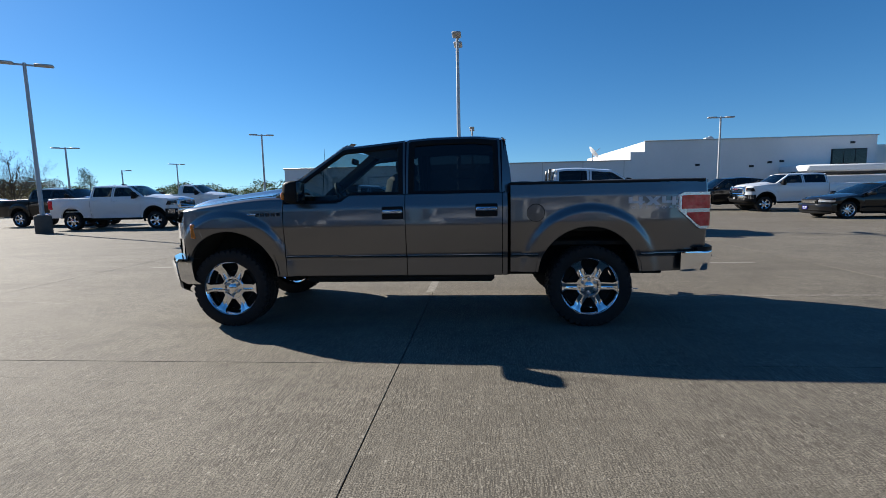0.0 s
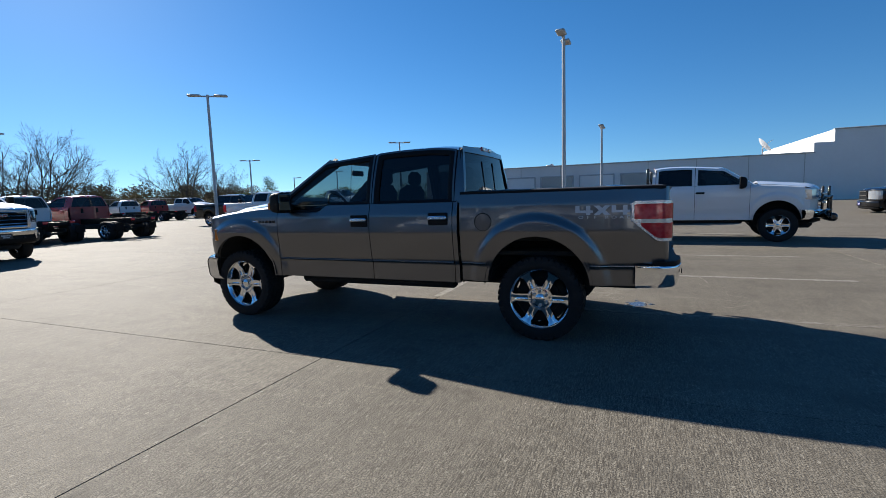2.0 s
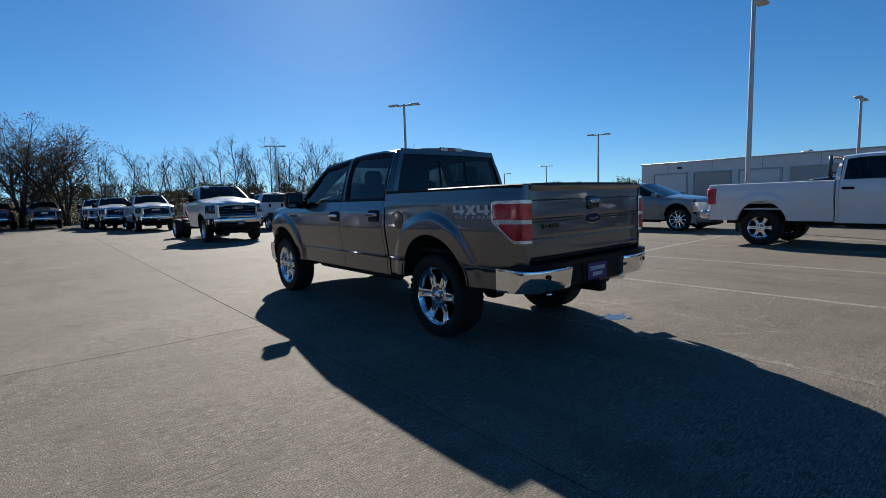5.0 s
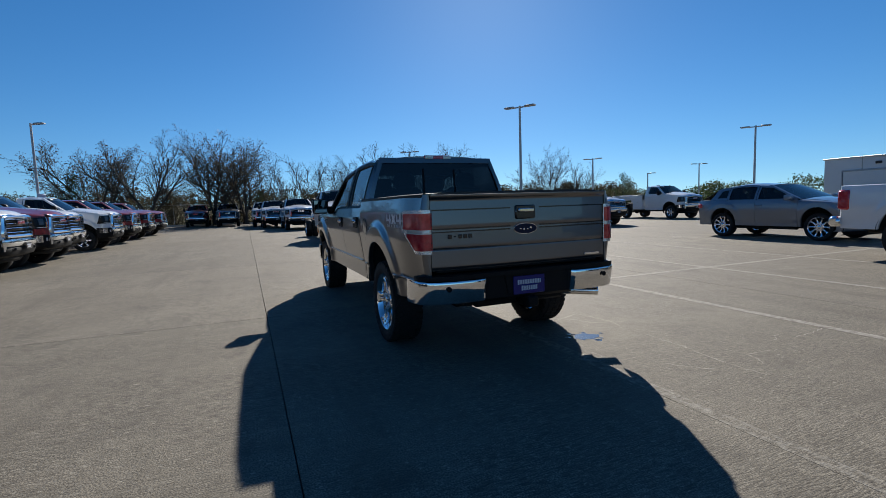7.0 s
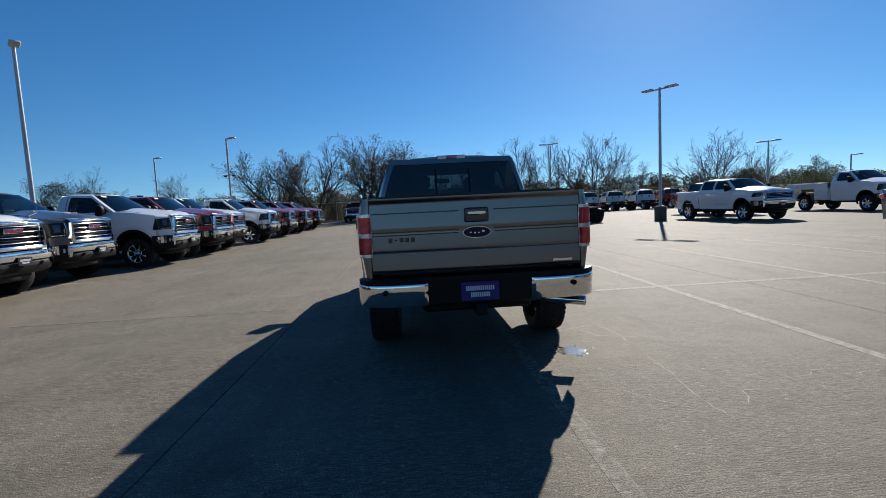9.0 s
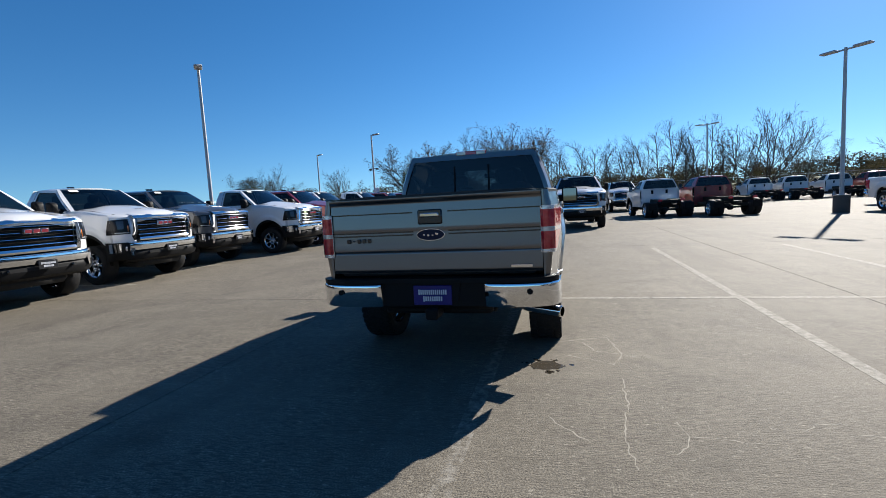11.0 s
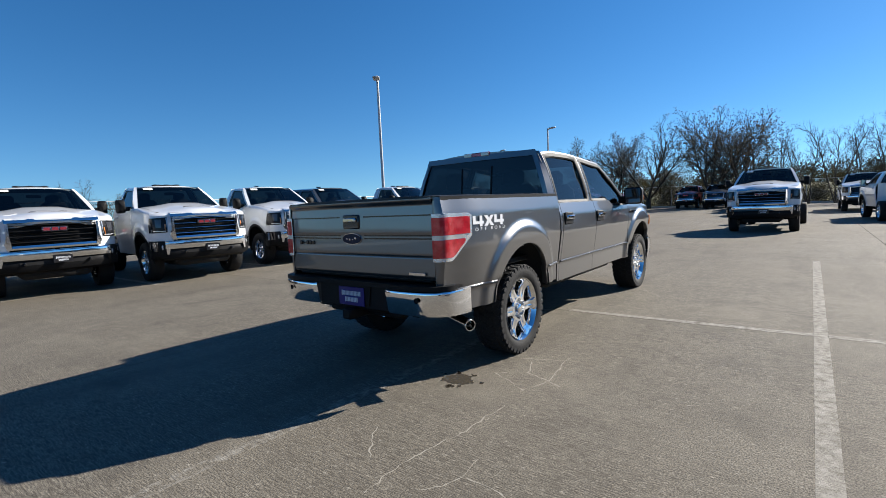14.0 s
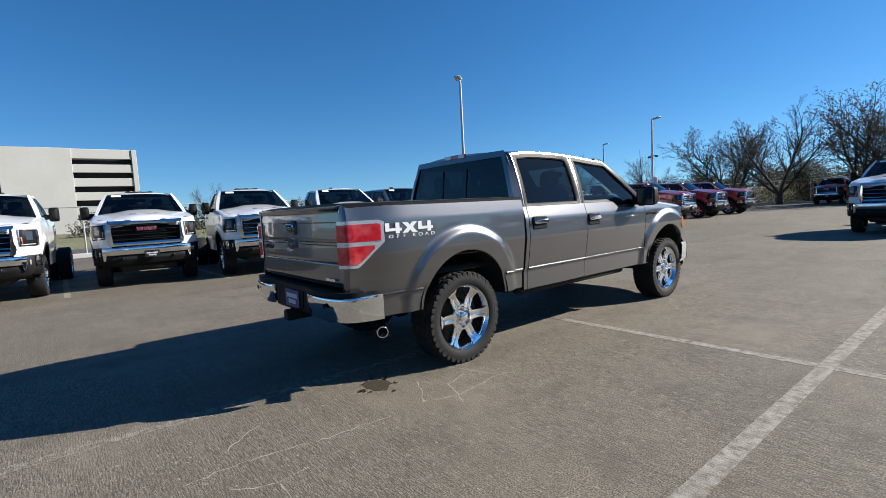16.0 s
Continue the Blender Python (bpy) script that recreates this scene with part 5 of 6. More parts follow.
def service_body(B, root):
    """Utility box with side lockers behind the cab."""
    P = B.paint
    x0, x1 = B.x_tail, B.cab_end - 0.10
    for side in (1, -1):
        s = Shape()
        y = side * (B.hw - 0.12)
        s.box((x1 - 0.45, y, 1.10), (0.9, 0.40, 1.0), 0.03)
        s.box(((x0 + x1) / 2, y, 1.42), (x1 - x0, 0.40, 0.36), 0.03)
        s.box((x0 + 0.35, y, 1.10), (0.70, 0.40, 1.0), 0.03)
        locker = part("locker_box", s, P, root)
        for x, w, z, h in ((x1 - 0.45, 0.80, 1.10, 0.90), ((x0 + x1) / 2 - 0.05, x1 - x0 - 1.75, 1.42, 0.28), (x0 + 0.35, 0.60, 1.10, 0.90)):
            d = part("locker_door", Shape().box((x, y + side * 0.203, z), (w, 0.02, h), 0.008), P, locker)
            part("latch", Shape().box((x, y + side * 0.218, z), (0.10, 0.02, 0.06), 0.006), STEEL, locker)
    part("bed_floor", Shape().box(((x0 + x1) / 2, 0, 0.95), (x1 - x0, 1.2, 0.06), 0.01), STEEL, root)
    part("rear_bumper", Shape().box((x0 - 0.10, 0, 0.70), (0.22, 1.9, 0.18), 0.03), STEEL, root)
    for side in (1, -1):
        part("tail_lamp", Shape().box((x0 - 0.01, side * (B.hw - 0.12), 1.0), (0.03, 0.14, 0.22), 0.01), RED_LENS, root)


def closed_tail(B, root, low):
    """Rear quarters and hatch or boot of a car."""
    P, x0 = B.paint, B.x_tail
    start = B.seam_c - 0.004
    lid = B.belt - 0.02
    for side in (1, -1):
        part("quarter_panel", side_sheet(B, x0, start, lambda x: B.belt if B.cab == "suv" else B.belt - 0.06 * smooth(B.cab_end, x0, x), low, side, [(0.03, 0.01), (0.10, 0.02)]), P, root)
    n = 14
    rows = []
    for z in spread(low - 0.02, lid, n):
        h = (z - low) / (lid - low)
        rows.append([(x0 - 0.08 * math.sin(math.pi * min(1, h + 0.25)) * (1 - 0.8 * abs(y) ** 3) + 0.10 * abs(y) ** 4, y * (B.half(x0, z) - 0.005), z) for y in spread(-1, 1, 14)])
    zt = B.roof_z(B.cab_end) - 0.05
    foot = B.cab_end - 0.16
    if B.cab == "sedan":
        rows += [[(x, y * (B.hw - 0.13), B.belt - 0.03 + 0.03 * (1 - y * y)) for y in spread(-1, 1, 14)] for x in spread(x0 + 0.02, foot, 4)]
    part("tail_panel", Shape().grid(rows), P, root)
    w0, w1 = B.glass_half(B.belt) - 0.02, B.glass_half(zt) - 0.02
    s = Shape().grid([[((foot if B.cab == "sedan" else x0 + 0.02) * (1 - t) + (B.cab_end + 0.06) * t - 0.06 * (1 - y * y), y * (w0 + (w1 - w0) * t), B.belt - 0.02 + (zt + 0.03 - B.belt) * t) for y in spread(-1, 1, 10)] for t in spread(0, 1, 6)])
    part("rear_window", s, B.windows[1], root)
    for side in (1, -1):
        part("tail_lamp", Shape().box((x0 + 0.07, side * (B.hw - 0.16), lid - 0.16), (0.20, 0.30, 0.15), 0.04), RED_LENS, root)

# ---- ground ----
tagged(part("ground", Shape().grid([[(x, y, -0.06) for x in spread(-1500, 1500, 6)] for y in spread(-1500, 1500, 6)]), GROUND), "dry winter grass around the paved lot", "ground", kind="structure")
pavement = tagged(part("pavement", Shape().box((-4.0, 14.0, -0.042), (100.0, 84.0, 0.03)), JOINT), "sunlit broom-finished concrete parking lot", "pavement", kind="structure")
SLAB, JX, JY = 6.42, -0.86, 3.60
slab_mesh = mesh_of("slab", Shape().box((0, 0, -0.012), (SLAB - 0.007, SLAB - 0.007, 0.024), 0.002), CONCRETE, 0)
for i in range(-8, 7):
    for j in range(-3, 8):
        part("slab", slab_mesh, None, pavement, at=Matrix.Translation((JX + (i + 0.5) * SLAB, JY + (j + 0.5) * SLAB, 0)))

# ---- painted lines ----


def stripe(x0, y0, x1, y1, width=0.11, mat=LINE_PAINT):
    d = Vector((x1 - x0, y1 - y0, 0))
    n = Vector((-d.y, d.x, 0)).normalized() * width / 2
    s = Shape()
    a, b = Vector((x0, y0, 0.0)), Vector((x1, y1, 0.0))
    s.slab([a + n, a - n, b - n, b + n], (0, 0, 0.0012))
    return tagged(part("parking_line", s, mat, angle=0), "worn white painted parking line on concrete", "parking line", "painted parking lines", "structure")


for y in (6.03, 8.74, 11.50, 14.3, 17.1):
    stripe(-6.7 if y != 6.03 else -0.8, y, 4.65, y, mat=FAINT_PAINT if y == 6.03 else LINE_PAINT)
for a, b in ((6.3, 8.69), (8.79, 11.45), (11.55, 14.25), (14.35, 17.05)):
    stripe(-0.9, a, -0.9, b)
for k in range(-1, 9):
    stripe(3.58 - 2.975 * k, -7.0, 3.58 - 2.975 * k, -2.1)


# ---- light poles ----
def light_pole(x, y, height, heads, turn, base=0.75, gear=False):
    p = thing("light_pole", "grey steel parking lot light pole on a concrete base", "light pole", "parking lot light poles")
    part("base", Shape().lathe([(0.30, 0), (0.30, base - 0.03), (0.27, base), (0.001, base)], 20, axis="z"), CONCRETE_BASE, p)
    part("shaft", Shape().tube([(0, 0, base - 0.02), (0, 0, height)], [0.085, 0.06], 12), POLE_PAINT, p)
    part("flange", Shape().box((0, 0, base + 0.015), (0.30, 0.30, 0.03), 0.008), POLE_PAINT, p)
    for k in heads:
        m = Matrix.Rotation(radians(k), 4, "Z")
        arm = part("arm", Shape().box((0.20, 0, height - 0.08), (0.40, 0.06, 0.07), 0.01).move(m), POLE_PAINT, p)
        part("lamp_head", Shape().box((0.62, 0, height - 0.05), (0.62, 0.34, 0.09), 0.035).move(m), POLE_PAINT, arm)
    if gear:
        part("cross_arm", Shape().box((0, 0, 4.45), (1.0, 0.07, 0.07), 0.01), POLE_PAINT, p)
        for k in (-0.46, 0.46):
            part("security_camera", Shape().box((k, 0.05, 4.40), (0.16, 0.24, 0.13), 0.04), BLACK_PLASTIC, p)
        part("equipment_box", Shape().box((0.24, 0, 2.55), (0.36, 0.30, 0.62), 0.03), WHITE_WALL, p)
    p.matrix_basis = pose(x, y, 0, 0, 0, turn)
    return p


light_pole(-1.03, 19.3, 7.30, (0, 180), 90)
light_pole(-18.28, 18.25, 6.83, (0, 180), 35)
light_pole(-13.05, -8.9, 7.83, (0,), 40)
light_pole(-31.8, -8.45, 7.22, (0,), 60, gear=True)
light_pole(-42.0, -19.0, 7.2, (0,), 60)
light_pole(-39.6, 18.8, 6.75, (0, 180), 60)
light_pole(-33.2, 36.0, 5.53, (0, 180), 30)
light_pole(-17.4, 37.0, 6.2, (0, 180), 30)
light_pole(17.3, 36.8, 6.4, (0, 180), 0)
light_pole(-0.74, 34.5, 5.83, (0, 180), 90)
light_pole(-36.6, 55.1, 5.42, (0, 180), 60)
light_pole(-39.5, 49.8, 4.5, (0,), 30)

# ---- cracks and a wet patch ----
def wander(name, pts, width, mat, label, category, kind="structure", seed=1):
    """A thin wavering line on the concrete."""
    rng = random.Random(seed)
    s, fine = Shape(), []
    for (x0, y0), (x1, y1) in zip(pts, pts[1:]):
        n = max(3, int(math.hypot(x1 - x0, y1 - y0) / 0.035))
        fine += [(x0 + (x1 - x0) * i / n + rng.gauss(0, 0.007), y0 + (y1 - y0) * i / n + rng.gauss(0, 0.007)) for i in range(n)]
    fine.append(pts[-1])
    rows = [[], []]
    for i, (x, y) in enumerate(fine):
        a, b = fine[max(0, i - 1)], fine[min(len(fine) - 1, i + 1)]
        d = Vector((b[0] - a[0], b[1] - a[1], 0)).normalized()
        w = width * rng.uniform(0.15, 1.0) / 2
        rows[0].append((x - d.y * w, y + d.x * w, 0.0005))
        rows[1].append((x + d.y * w, y - d.x * w, 0.0005))
    return tagged(part(name, Shape().grid(rows), mat), label, category, kind=kind)


STAR = (((1.07, 6.59), (0.99, 6.80), (0.91, 7.02)),
        ((0.81, 7.02), (0.98, 7.02), (1.41, 7.09)),
        ((1.07, 6.78), (1.33, 6.88), (1.43, 7.10), (1.48, 7.22)),
        ((1.46, 6.64), (1.39, 6.78)),
        ((1.47, 6.64), (1.54, 6.80), (1.68, 7.01)),
        ((1.68, 7.01), (1.43, 7.09)))
CURVE = (((1.96, 7.04), (2.17, 7.01), (2.37, 7.02), (2.51, 7.00)),
         ((2.64, 7.25), (2.81, 7.28), (2.97, 7.23), (3.02, 7.17)),
         ((2.81, 7.28), (2.81, 7.42), (2.85, 7.55), (2.84, 7.62)),
         ((2.66, 7.87), (2.61, 7.97), (2.57, 8.00), (2.56, 8.16)),
         ((2.67, 6.52), (2.81, 6.61), (2.95, 6.75)),
         ((2.62, 8.72), (2.70, 8.10)), ((3.20, 6.96), (2.90, 6.93), (2.54, 6.98)), ((-2.74, 6.66), (-2.40, 6.84), (-2.08, 7.12)), ((-7.08, 5.86), (-6.4, 5.80), (-5.7, 5.69)))
for k, pts in enumerate(STAR + CURVE):
    wander("crack", pts, 0.011, CRACK_PALE, "pale hairline crack in the concrete", "crack", seed=k)
for k, pts in enumerate((((-3.4, 3.20), (-2.1, 3.15), (-0.75, 3.08), (0.6, 2.98), (1.6, 2.90), (2.5, 2.84), (3.4, 2.80), (4.6, 2.74)), ((-14.0, 3.8), (-7.0, 3.45), (-3.4, 3.20)))):
    wander("crack", pts, 0.007, HAIRLINE, "dark hairline crack in the concrete", "crack", seed=20 + k)
rng = random.Random(9)
s = Shape()
drops = [(1.735, 6.47, 0.105, 0.125, 48)] + [(1.735 + math.cos(q) * r, 6.47 + math.sin(q) * r * 1.1, w, w * rng.uniform(0.7, 1.2), 9) for q, r, w in ((rng.uniform(0, 6.28), rng.uniform(0.12, 0.19), rng.uniform(0.006, 0.022)) for _ in range(26))]
for px, py, rx, ry, n in drops:
    wob = [rng.uniform(0, 6.28) for _ in range(4)]
    ragged = lambda q: 1 + 0.07 * math.sin(3 * q + wob[0]) + 0.05 * math.sin(7 * q + wob[1]) + 0.03 * math.sin(13 * q + wob[2]) + (rng.uniform(-0.03, 0.03) if n > 20 else 0)
    edge = [(q, ragged(q)) for q in spread(0, 2 * math.pi * (n - 1) / n, n - 1)]
    s.poly([(px + math.cos(q) * rx * k, py + math.sin(q) * ry * k, 0.0016) for q, k in edge])
tagged(part("puddle", s, WET), "small shallow puddle with ragged edges and drops", "puddle", kind="structure")

# ---- buildings ----
b = thing("dealership_building", "long white flat-roofed dealership building with a taller block", "building")
low_wall = part("wall", Shape().box((-3.55, 70.0, 2.25), (41.9, 24.0, 4.7)), WHITE_WALL, b)
high_wall = part("wall", Shape().box((31.7, 73.0, 3.3), (25.4, 30.0, 6.9)), WHITE_WALL, b)
part("parapet", Shape().box((18.2, 70.0, 2.78), (1.6, 24.0, 5.6)), WHITE_WALL, b)
part("wall", Shape().box((55.0, 80.0, 3.1), (21.0, 30.0, 6.2)), WHITE_WALL, b)
part("coping", Shape().box((-3.55, 58.0, 4.63), (42.1, 0.25, 0.12), 0.02), GALVANISED, low_wall)
part("coping", Shape().box((31.7, 58.0, 6.78), (25.6, 0.25, 0.12), 0.02), GALVANISED, high_wall)
# solid dark slab: frame and the unlit room behind the panes in one
w = part("window_frame", Shape().box((41.5, 57.97, 4.45), (3.8, 0.10, 1.75), 0.02), DARK_FILL, high_wall)
for i in range(3):
    part("pane", Shape().box((40.27 + i * 1.23, 57.90, 4.45), (1.15, 0.04, 1.6), 0.01), FAR_GLASS, w)
part("canopy", Shape().box((41.5, 55.5, 3.05), (15.0, 5.0, 0.75), 0.15), WHITE_WALL, b)
part("canopy_soffit", Shape().box((41.5, 55.6, 2.55), (14.6, 4.8, 0.22), 0.03), DARK_FILL, b)
part("low_wall", Shape().box((46.0, 50.0, 1.1), (26.0, 0.3, 2.2), 0.03), WHITE_WALL, b)
for i, x in enumerate((-21.0, -16.5, -12.0, -7.5, -3.0, 1.5)):
    d = part("roller_door", Shape().box((x, 57.96, 1.7), (3.6, 0.10, 3.2), 0.02), GARAGE_WALL if i % 2 else WHITE_WALL, low_wall)
    part("door_frame", Shape().box((x, 57.93, 3.38), (3.9, 0.12, 0.14), 0.02).box((x - 1.9, 57.93, 1.7), (0.12, 0.12, 3.3), 0.02).box((x + 1.9, 57.93, 1.7), (0.12, 0.12, 3.3), 0.02), GALVANISED, d)
for x in spread(-22.0, 16.0, 8):
    part("wall_joint", Shape().box((x + 0.7, 57.985, 2.3), (0.05, 0.05, 4.5)), GARAGE_WALL, low_wall)
for x, z in ((31.0, 3.6), (33.0, 4.0), (34.3, 4.1), (25.0, 3.9), (-20.0, 4.0), (41.8, 6.0)):
    part("wall_vent", Shape().box((x, 57.95, z), (0.5, 0.12, 0.25), 0.03), DARK_FILL, high_wall if x > 19 else low_wall)
for x, y, z in ((27.0, 60.0, 6.75), (-9.0, 62.0, 4.6), (8.0, 66.0, 4.6)):
    part("roof_unit", Shape().box((x, y, z + 0.2), (0.9, 0.8, 0.45), 0.05).tube([(x + 0.2, y, z + 0.3), (x + 0.2, y, z + 0.55)], 0.2, 12), GALVANISED, b)
dish = Shape().lathe([(0.001, 0.0), (0.5, 0.06), (0.85, 0.22), (0.9, 0.25)], 20, axis="z")
dish.move(Matrix.Translation((13.6, 60.5, 5.7)) @ Matrix.Rotation(0.9, 4, "Y"))
dish.tube([(13.6, 60.5, 4.55), (13.6, 60.5, 5.7)], 0.06, 8).tube([(13.6, 60.5, 5.7), (14.5, 60.5, 6.3)], 0.03, 6)
part("satellite_dish", dish, POLE_PAINT, b)

g = thing("parking_garage", "pale concrete multi-storey parking garage with dark open bays", "building")
# solid dark block: shade of the open bays put into its colour
part("core", Shape().box((28.0, -148.0, 9.2), (80.0, 36.0, 18.4)), DARK_FILL, g)
for k in range(6):
    z1 = 19.1 - 3.2 * k if k else 19.1
    z0 = 16.95 - 3.2 * k
    part("spandrel", Shape().box((28.0, -127.6, ((z1 if not k else z0 + 1.85) + z0) / 2), (81.0, 1.2, (z1 if not k else z0 + 1.85) - z0), 0.05), GARAGE_WALL, g)
for x, w in ((-12.0, 1.0), (6.2, 12.4), (32.0, 6.0), (52.0, 6.0), (66.0, 4.0)):
    part("pier", Shape().box((x, -127.5, 9.5), (w, 1.5, 19.3), 0.05), GARAGE_WALL, g)
part("end_wall", Shape().box((-12.25, -146.5, 9.5), (0.6, 36.0, 19.2), 0.05), GARAGE_WALL, g)

# ---- grassy bank behind the trees ----
bank = Shape().grid([[(-59.0 - 26.0 * u + 1.5 * math.sin(y * 0.07), y, -0.3 + 2.3 * smooth(0.0, 0.45, u) - 1.0 * smooth(0.7, 1.0, u) + 0.25 * math.sin(y * 0.11 + u * 3)) for y in spread(-75, 75, 60)] for u in spread(0, 1, 10)])
tagged(part("embankment", bank, GROUND), "low dry grass bank behind the trees", "embankment", kind="structure")

# ---- kerb, fence and grass on the south side ----
tagged(part("kerb", Shape().box((-4.0, -17.2, 0.05), (100.0, 0.18, 0.24), 0.03), GARAGE_WALL), "pale concrete kerb along the grass", "kerb", kind="structure")
tagged(part("kerb", Shape().box((-52.3, 20.0, 0.05), (0.18, 74.0, 0.24), 0.03), GARAGE_WALL), "pale concrete kerb along the grass", "kerb", kind="structure")


def fence(x0, y0, x1, y1, name="chain_link_fence"):
    """Chain link fence with round posts, rails and wire."""
    f = thing(name, "tall galvanised chain link fence behind the parked trucks", "fence")
    length = math.hypot(x1 - x0, y1 - y0)
    n = round(length / 3.0)
    for i in range(n + 1):
        part("post", Shape().tube([(length * i / n, 0, -0.1), (length * i / n, 0, 2.35)], 0.035, 8), GALVANISED, f)
    part("top_rail", Shape().tube([(0, 0, 2.3), (length, 0, 2.3)], 0.025, 6), GALVANISED, f)
    part("bottom_rail", Shape().tube([(0, 0, 0.1), (length, 0, 0.1)], 0.012, 4), GALVANISED, f)
    s = Shape()
    for i in range(int((length + 2.2) / 0.28)):
        a = i * 0.28
        for p, q in (((a - 2.2, 0.1), (a, 2.3)), ((a, 0.1), (a - 2.2, 2.3))):
            s.tube([(p[0], 0, p[1]), (q[0], 0, q[1])], 0.0035, 3, False)
    tagged(part("wire_mesh", quick_wire(s), None, f), kind="stuff")
    f.matrix_basis = pose(x0, y0, 0, 0, 0, math.degrees(math.atan2(y1 - y0, x1 - x0)))


def quick_wire(s):
    me = bpy.data.meshes.new("wire_mesh")
    me.from_pydata(s.v, [], s.f)
    me.materials.append(GALVANISED)
    return me


fence(-52.0, -18.6, 30.0, -18.6)
fence(-53.0, -18.6, -53.0, 44.0)

# ---- the main truck ----
def hero_extra(B, root):
    """Lettering, badges, fuel flap and aerial."""
    for side in (1, -1):
        bed = [o for o in root.children if o.name.startswith("bed_side")][0 if side > 0 else 1]
        turn = Matrix(((-side, 0, 0, 0), (0, 0, side, 0), (0, 1, 0, 0), (0, 0, 0, 1)))
        y = lambda x, z: side * (B.half(x, z) + 0.001)
        # wide block figures, cut from straight bars
        four = [(0.0, 0.24), (0.0, 1.0), (0.44, 1.0), (0.44, 0.50), (1.12, 0.50), (1.12, 1.0), (1.56, 1.0), (1.56, 0.50), (1.80, 0.50), (1.80, 0.24), (1.56, 0.24), (1.56, 0.0), (1.12, 0.0), (1.12, 0.24)]
        cross = [(1.88, 1.0), (2.48, 1.0), (2.75, 0.72), (3.02, 1.0), (3.62, 1.0), (3.07, 0.5), (3.62, 0.0), (3.02, 0.0), (2.75, 0.28), (2.48, 0.0), (1.88, 0.0), (2.43, 0.5)]
        for outline in (four, cross, [(px + 3.70, py) for px, py in four]):
            s = Shape()
            s.slab([((px - 2.75) * 0.083, (py - 0.5) * 0.083, 0.0) for px, py in outline], (0, 0, 0.0025))
            part("decal_figure", s, DECAL, bed, at=Matrix.Translation((-2.41, y(-2.41, 1.235), 1.235)) @ turn, angle=0)
        for k, sign in enumerate("OFF ROAD"):
            if sign != " ":
                letters("decal_letter", sign, 0.036, 0.0012, DECAL, bed, Matrix.Translation((-2.41, y(-2.41, 1.172), 1.172)) @ turn @ Matrix.Translation(((k - (2.9 if k < 3 else 3.4)) * 0.062, 0, 0)), 1.6)
        fender = [o for o in root.children if o.name.startswith("fender")][0 if side > 0 else 1]
        s = Shape()
        for i in range(5):
            x = 1.27 + i * 0.055
            s.box((x, y(x, 1.165), 1.165), (0.042, 0.010, 0.032), 0.002)
        part("badge", s, GLOSS_BLACK, fender, "dark badge bars")
        part("badge_strip", Shape().box((1.545, y(1.545, 1.17), 1.17), (0.10, 0.012, 0.018), 0.004), CHROME, fender)
    bed = [o for o in root.children if o.name.startswith("bed_side")][0]
    ring = Shape().lathe([(0.082, 0.0), (0.083, 0.003), (0.087, 0.003), (0.088, 0.0)], 28)
    part("fuel_flap_gap", ring.move(Matrix.Translation((-1.31, B.half(-1.31, 1.14) + 0.0005, 1.14))), BLACK_PLASTIC, bed)
    part("fuel_flap", Shape().lathe([(0.0005, 0.004), (0.078, 0.003), (0.081, 0.0)], 28).move(Matrix.Translation((-1.31, B.half(-1.31, 1.14) + 0.0005, 1.14))), GREY_PAINT, bed)
    gate = [o for o in root.children if o.name.startswith("tailgate")][0]
    oval = lambda a, c, d: [(B.x_tail - d, math.cos(k) * a, 1.125 + math.sin(k) * c) for k in spread(0, 2 * math.pi * 31 / 32, 31)]
    badge = part("oval_badge", Shape().slab(oval(0.1145, 0.047, 0.004), (-0.014, 0, 0)), CHROME, gate, "chrome-rimmed dark blue oval badge")
    part("badge_face", Shape().slab(oval(0.110, 0.0425, 0.014), (-0.008, 0, 0)), BADGE_BLUE, badge)
    s = Shape()
    for i, (w, z) in enumerate(((0.055, 0.006), (0.035, -0.004), (0.035, -0.004), (0.04, 0.0))):
        s.box((B.x_tail - 0.0235, -0.045 + i * 0.034 - 0.005, 1.125 + z), (0.003, w * 0.42, 0.016 - 0.006 * (i % 2)), 0.001, Matrix.Rotation(0.25, 3, "X"))
    part("badge_script", s, CHROME, badge)
    for i in range(5):
        part("model_badge", Shape().box((B.x_tail - 0.010, 0.70 - i * 0.045, 1.09), (0.016, 0.030 if i != 1 else 0.018, 0.034 if i != 1 else 0.010), 0.003), GLOSS_BLACK, gate, "dark model badge bar")
    part("corner_badge", bars_text(Shape(), 0.16, 0.018, 1).move(Matrix.Translation((B.x_tail - 0.016, -0.70, 0.865))), CHROME, gate)
    part("aerial", Shape().tube([(1.42, -0.86, 1.33), (1.36, -0.86, 1.98)], [0.006, 0.002], 6), BLACK_PLASTIC, root)
    back = [o for o in root.children if o.name.startswith("cab_back")][0]
    for y in (-0.20, 0.20):
        part("slider_frame", Shape().box((B.cab_end - 0.035, y, 1.58), (0.02, 0.022, 0.40), 0.005, Matrix.Rotation(0.1, 3, "Y")), BLACK_PLASTIC, back)


hero = vehicle("pickup_truck", "grey metallic crew cab pickup truck with chrome wheels", "pickup truck", Body(tumble=0.215), extra=hero_extra)
hero.matrix_basis = pose(-0.975, 5.626, 0, 0, 0, 180)

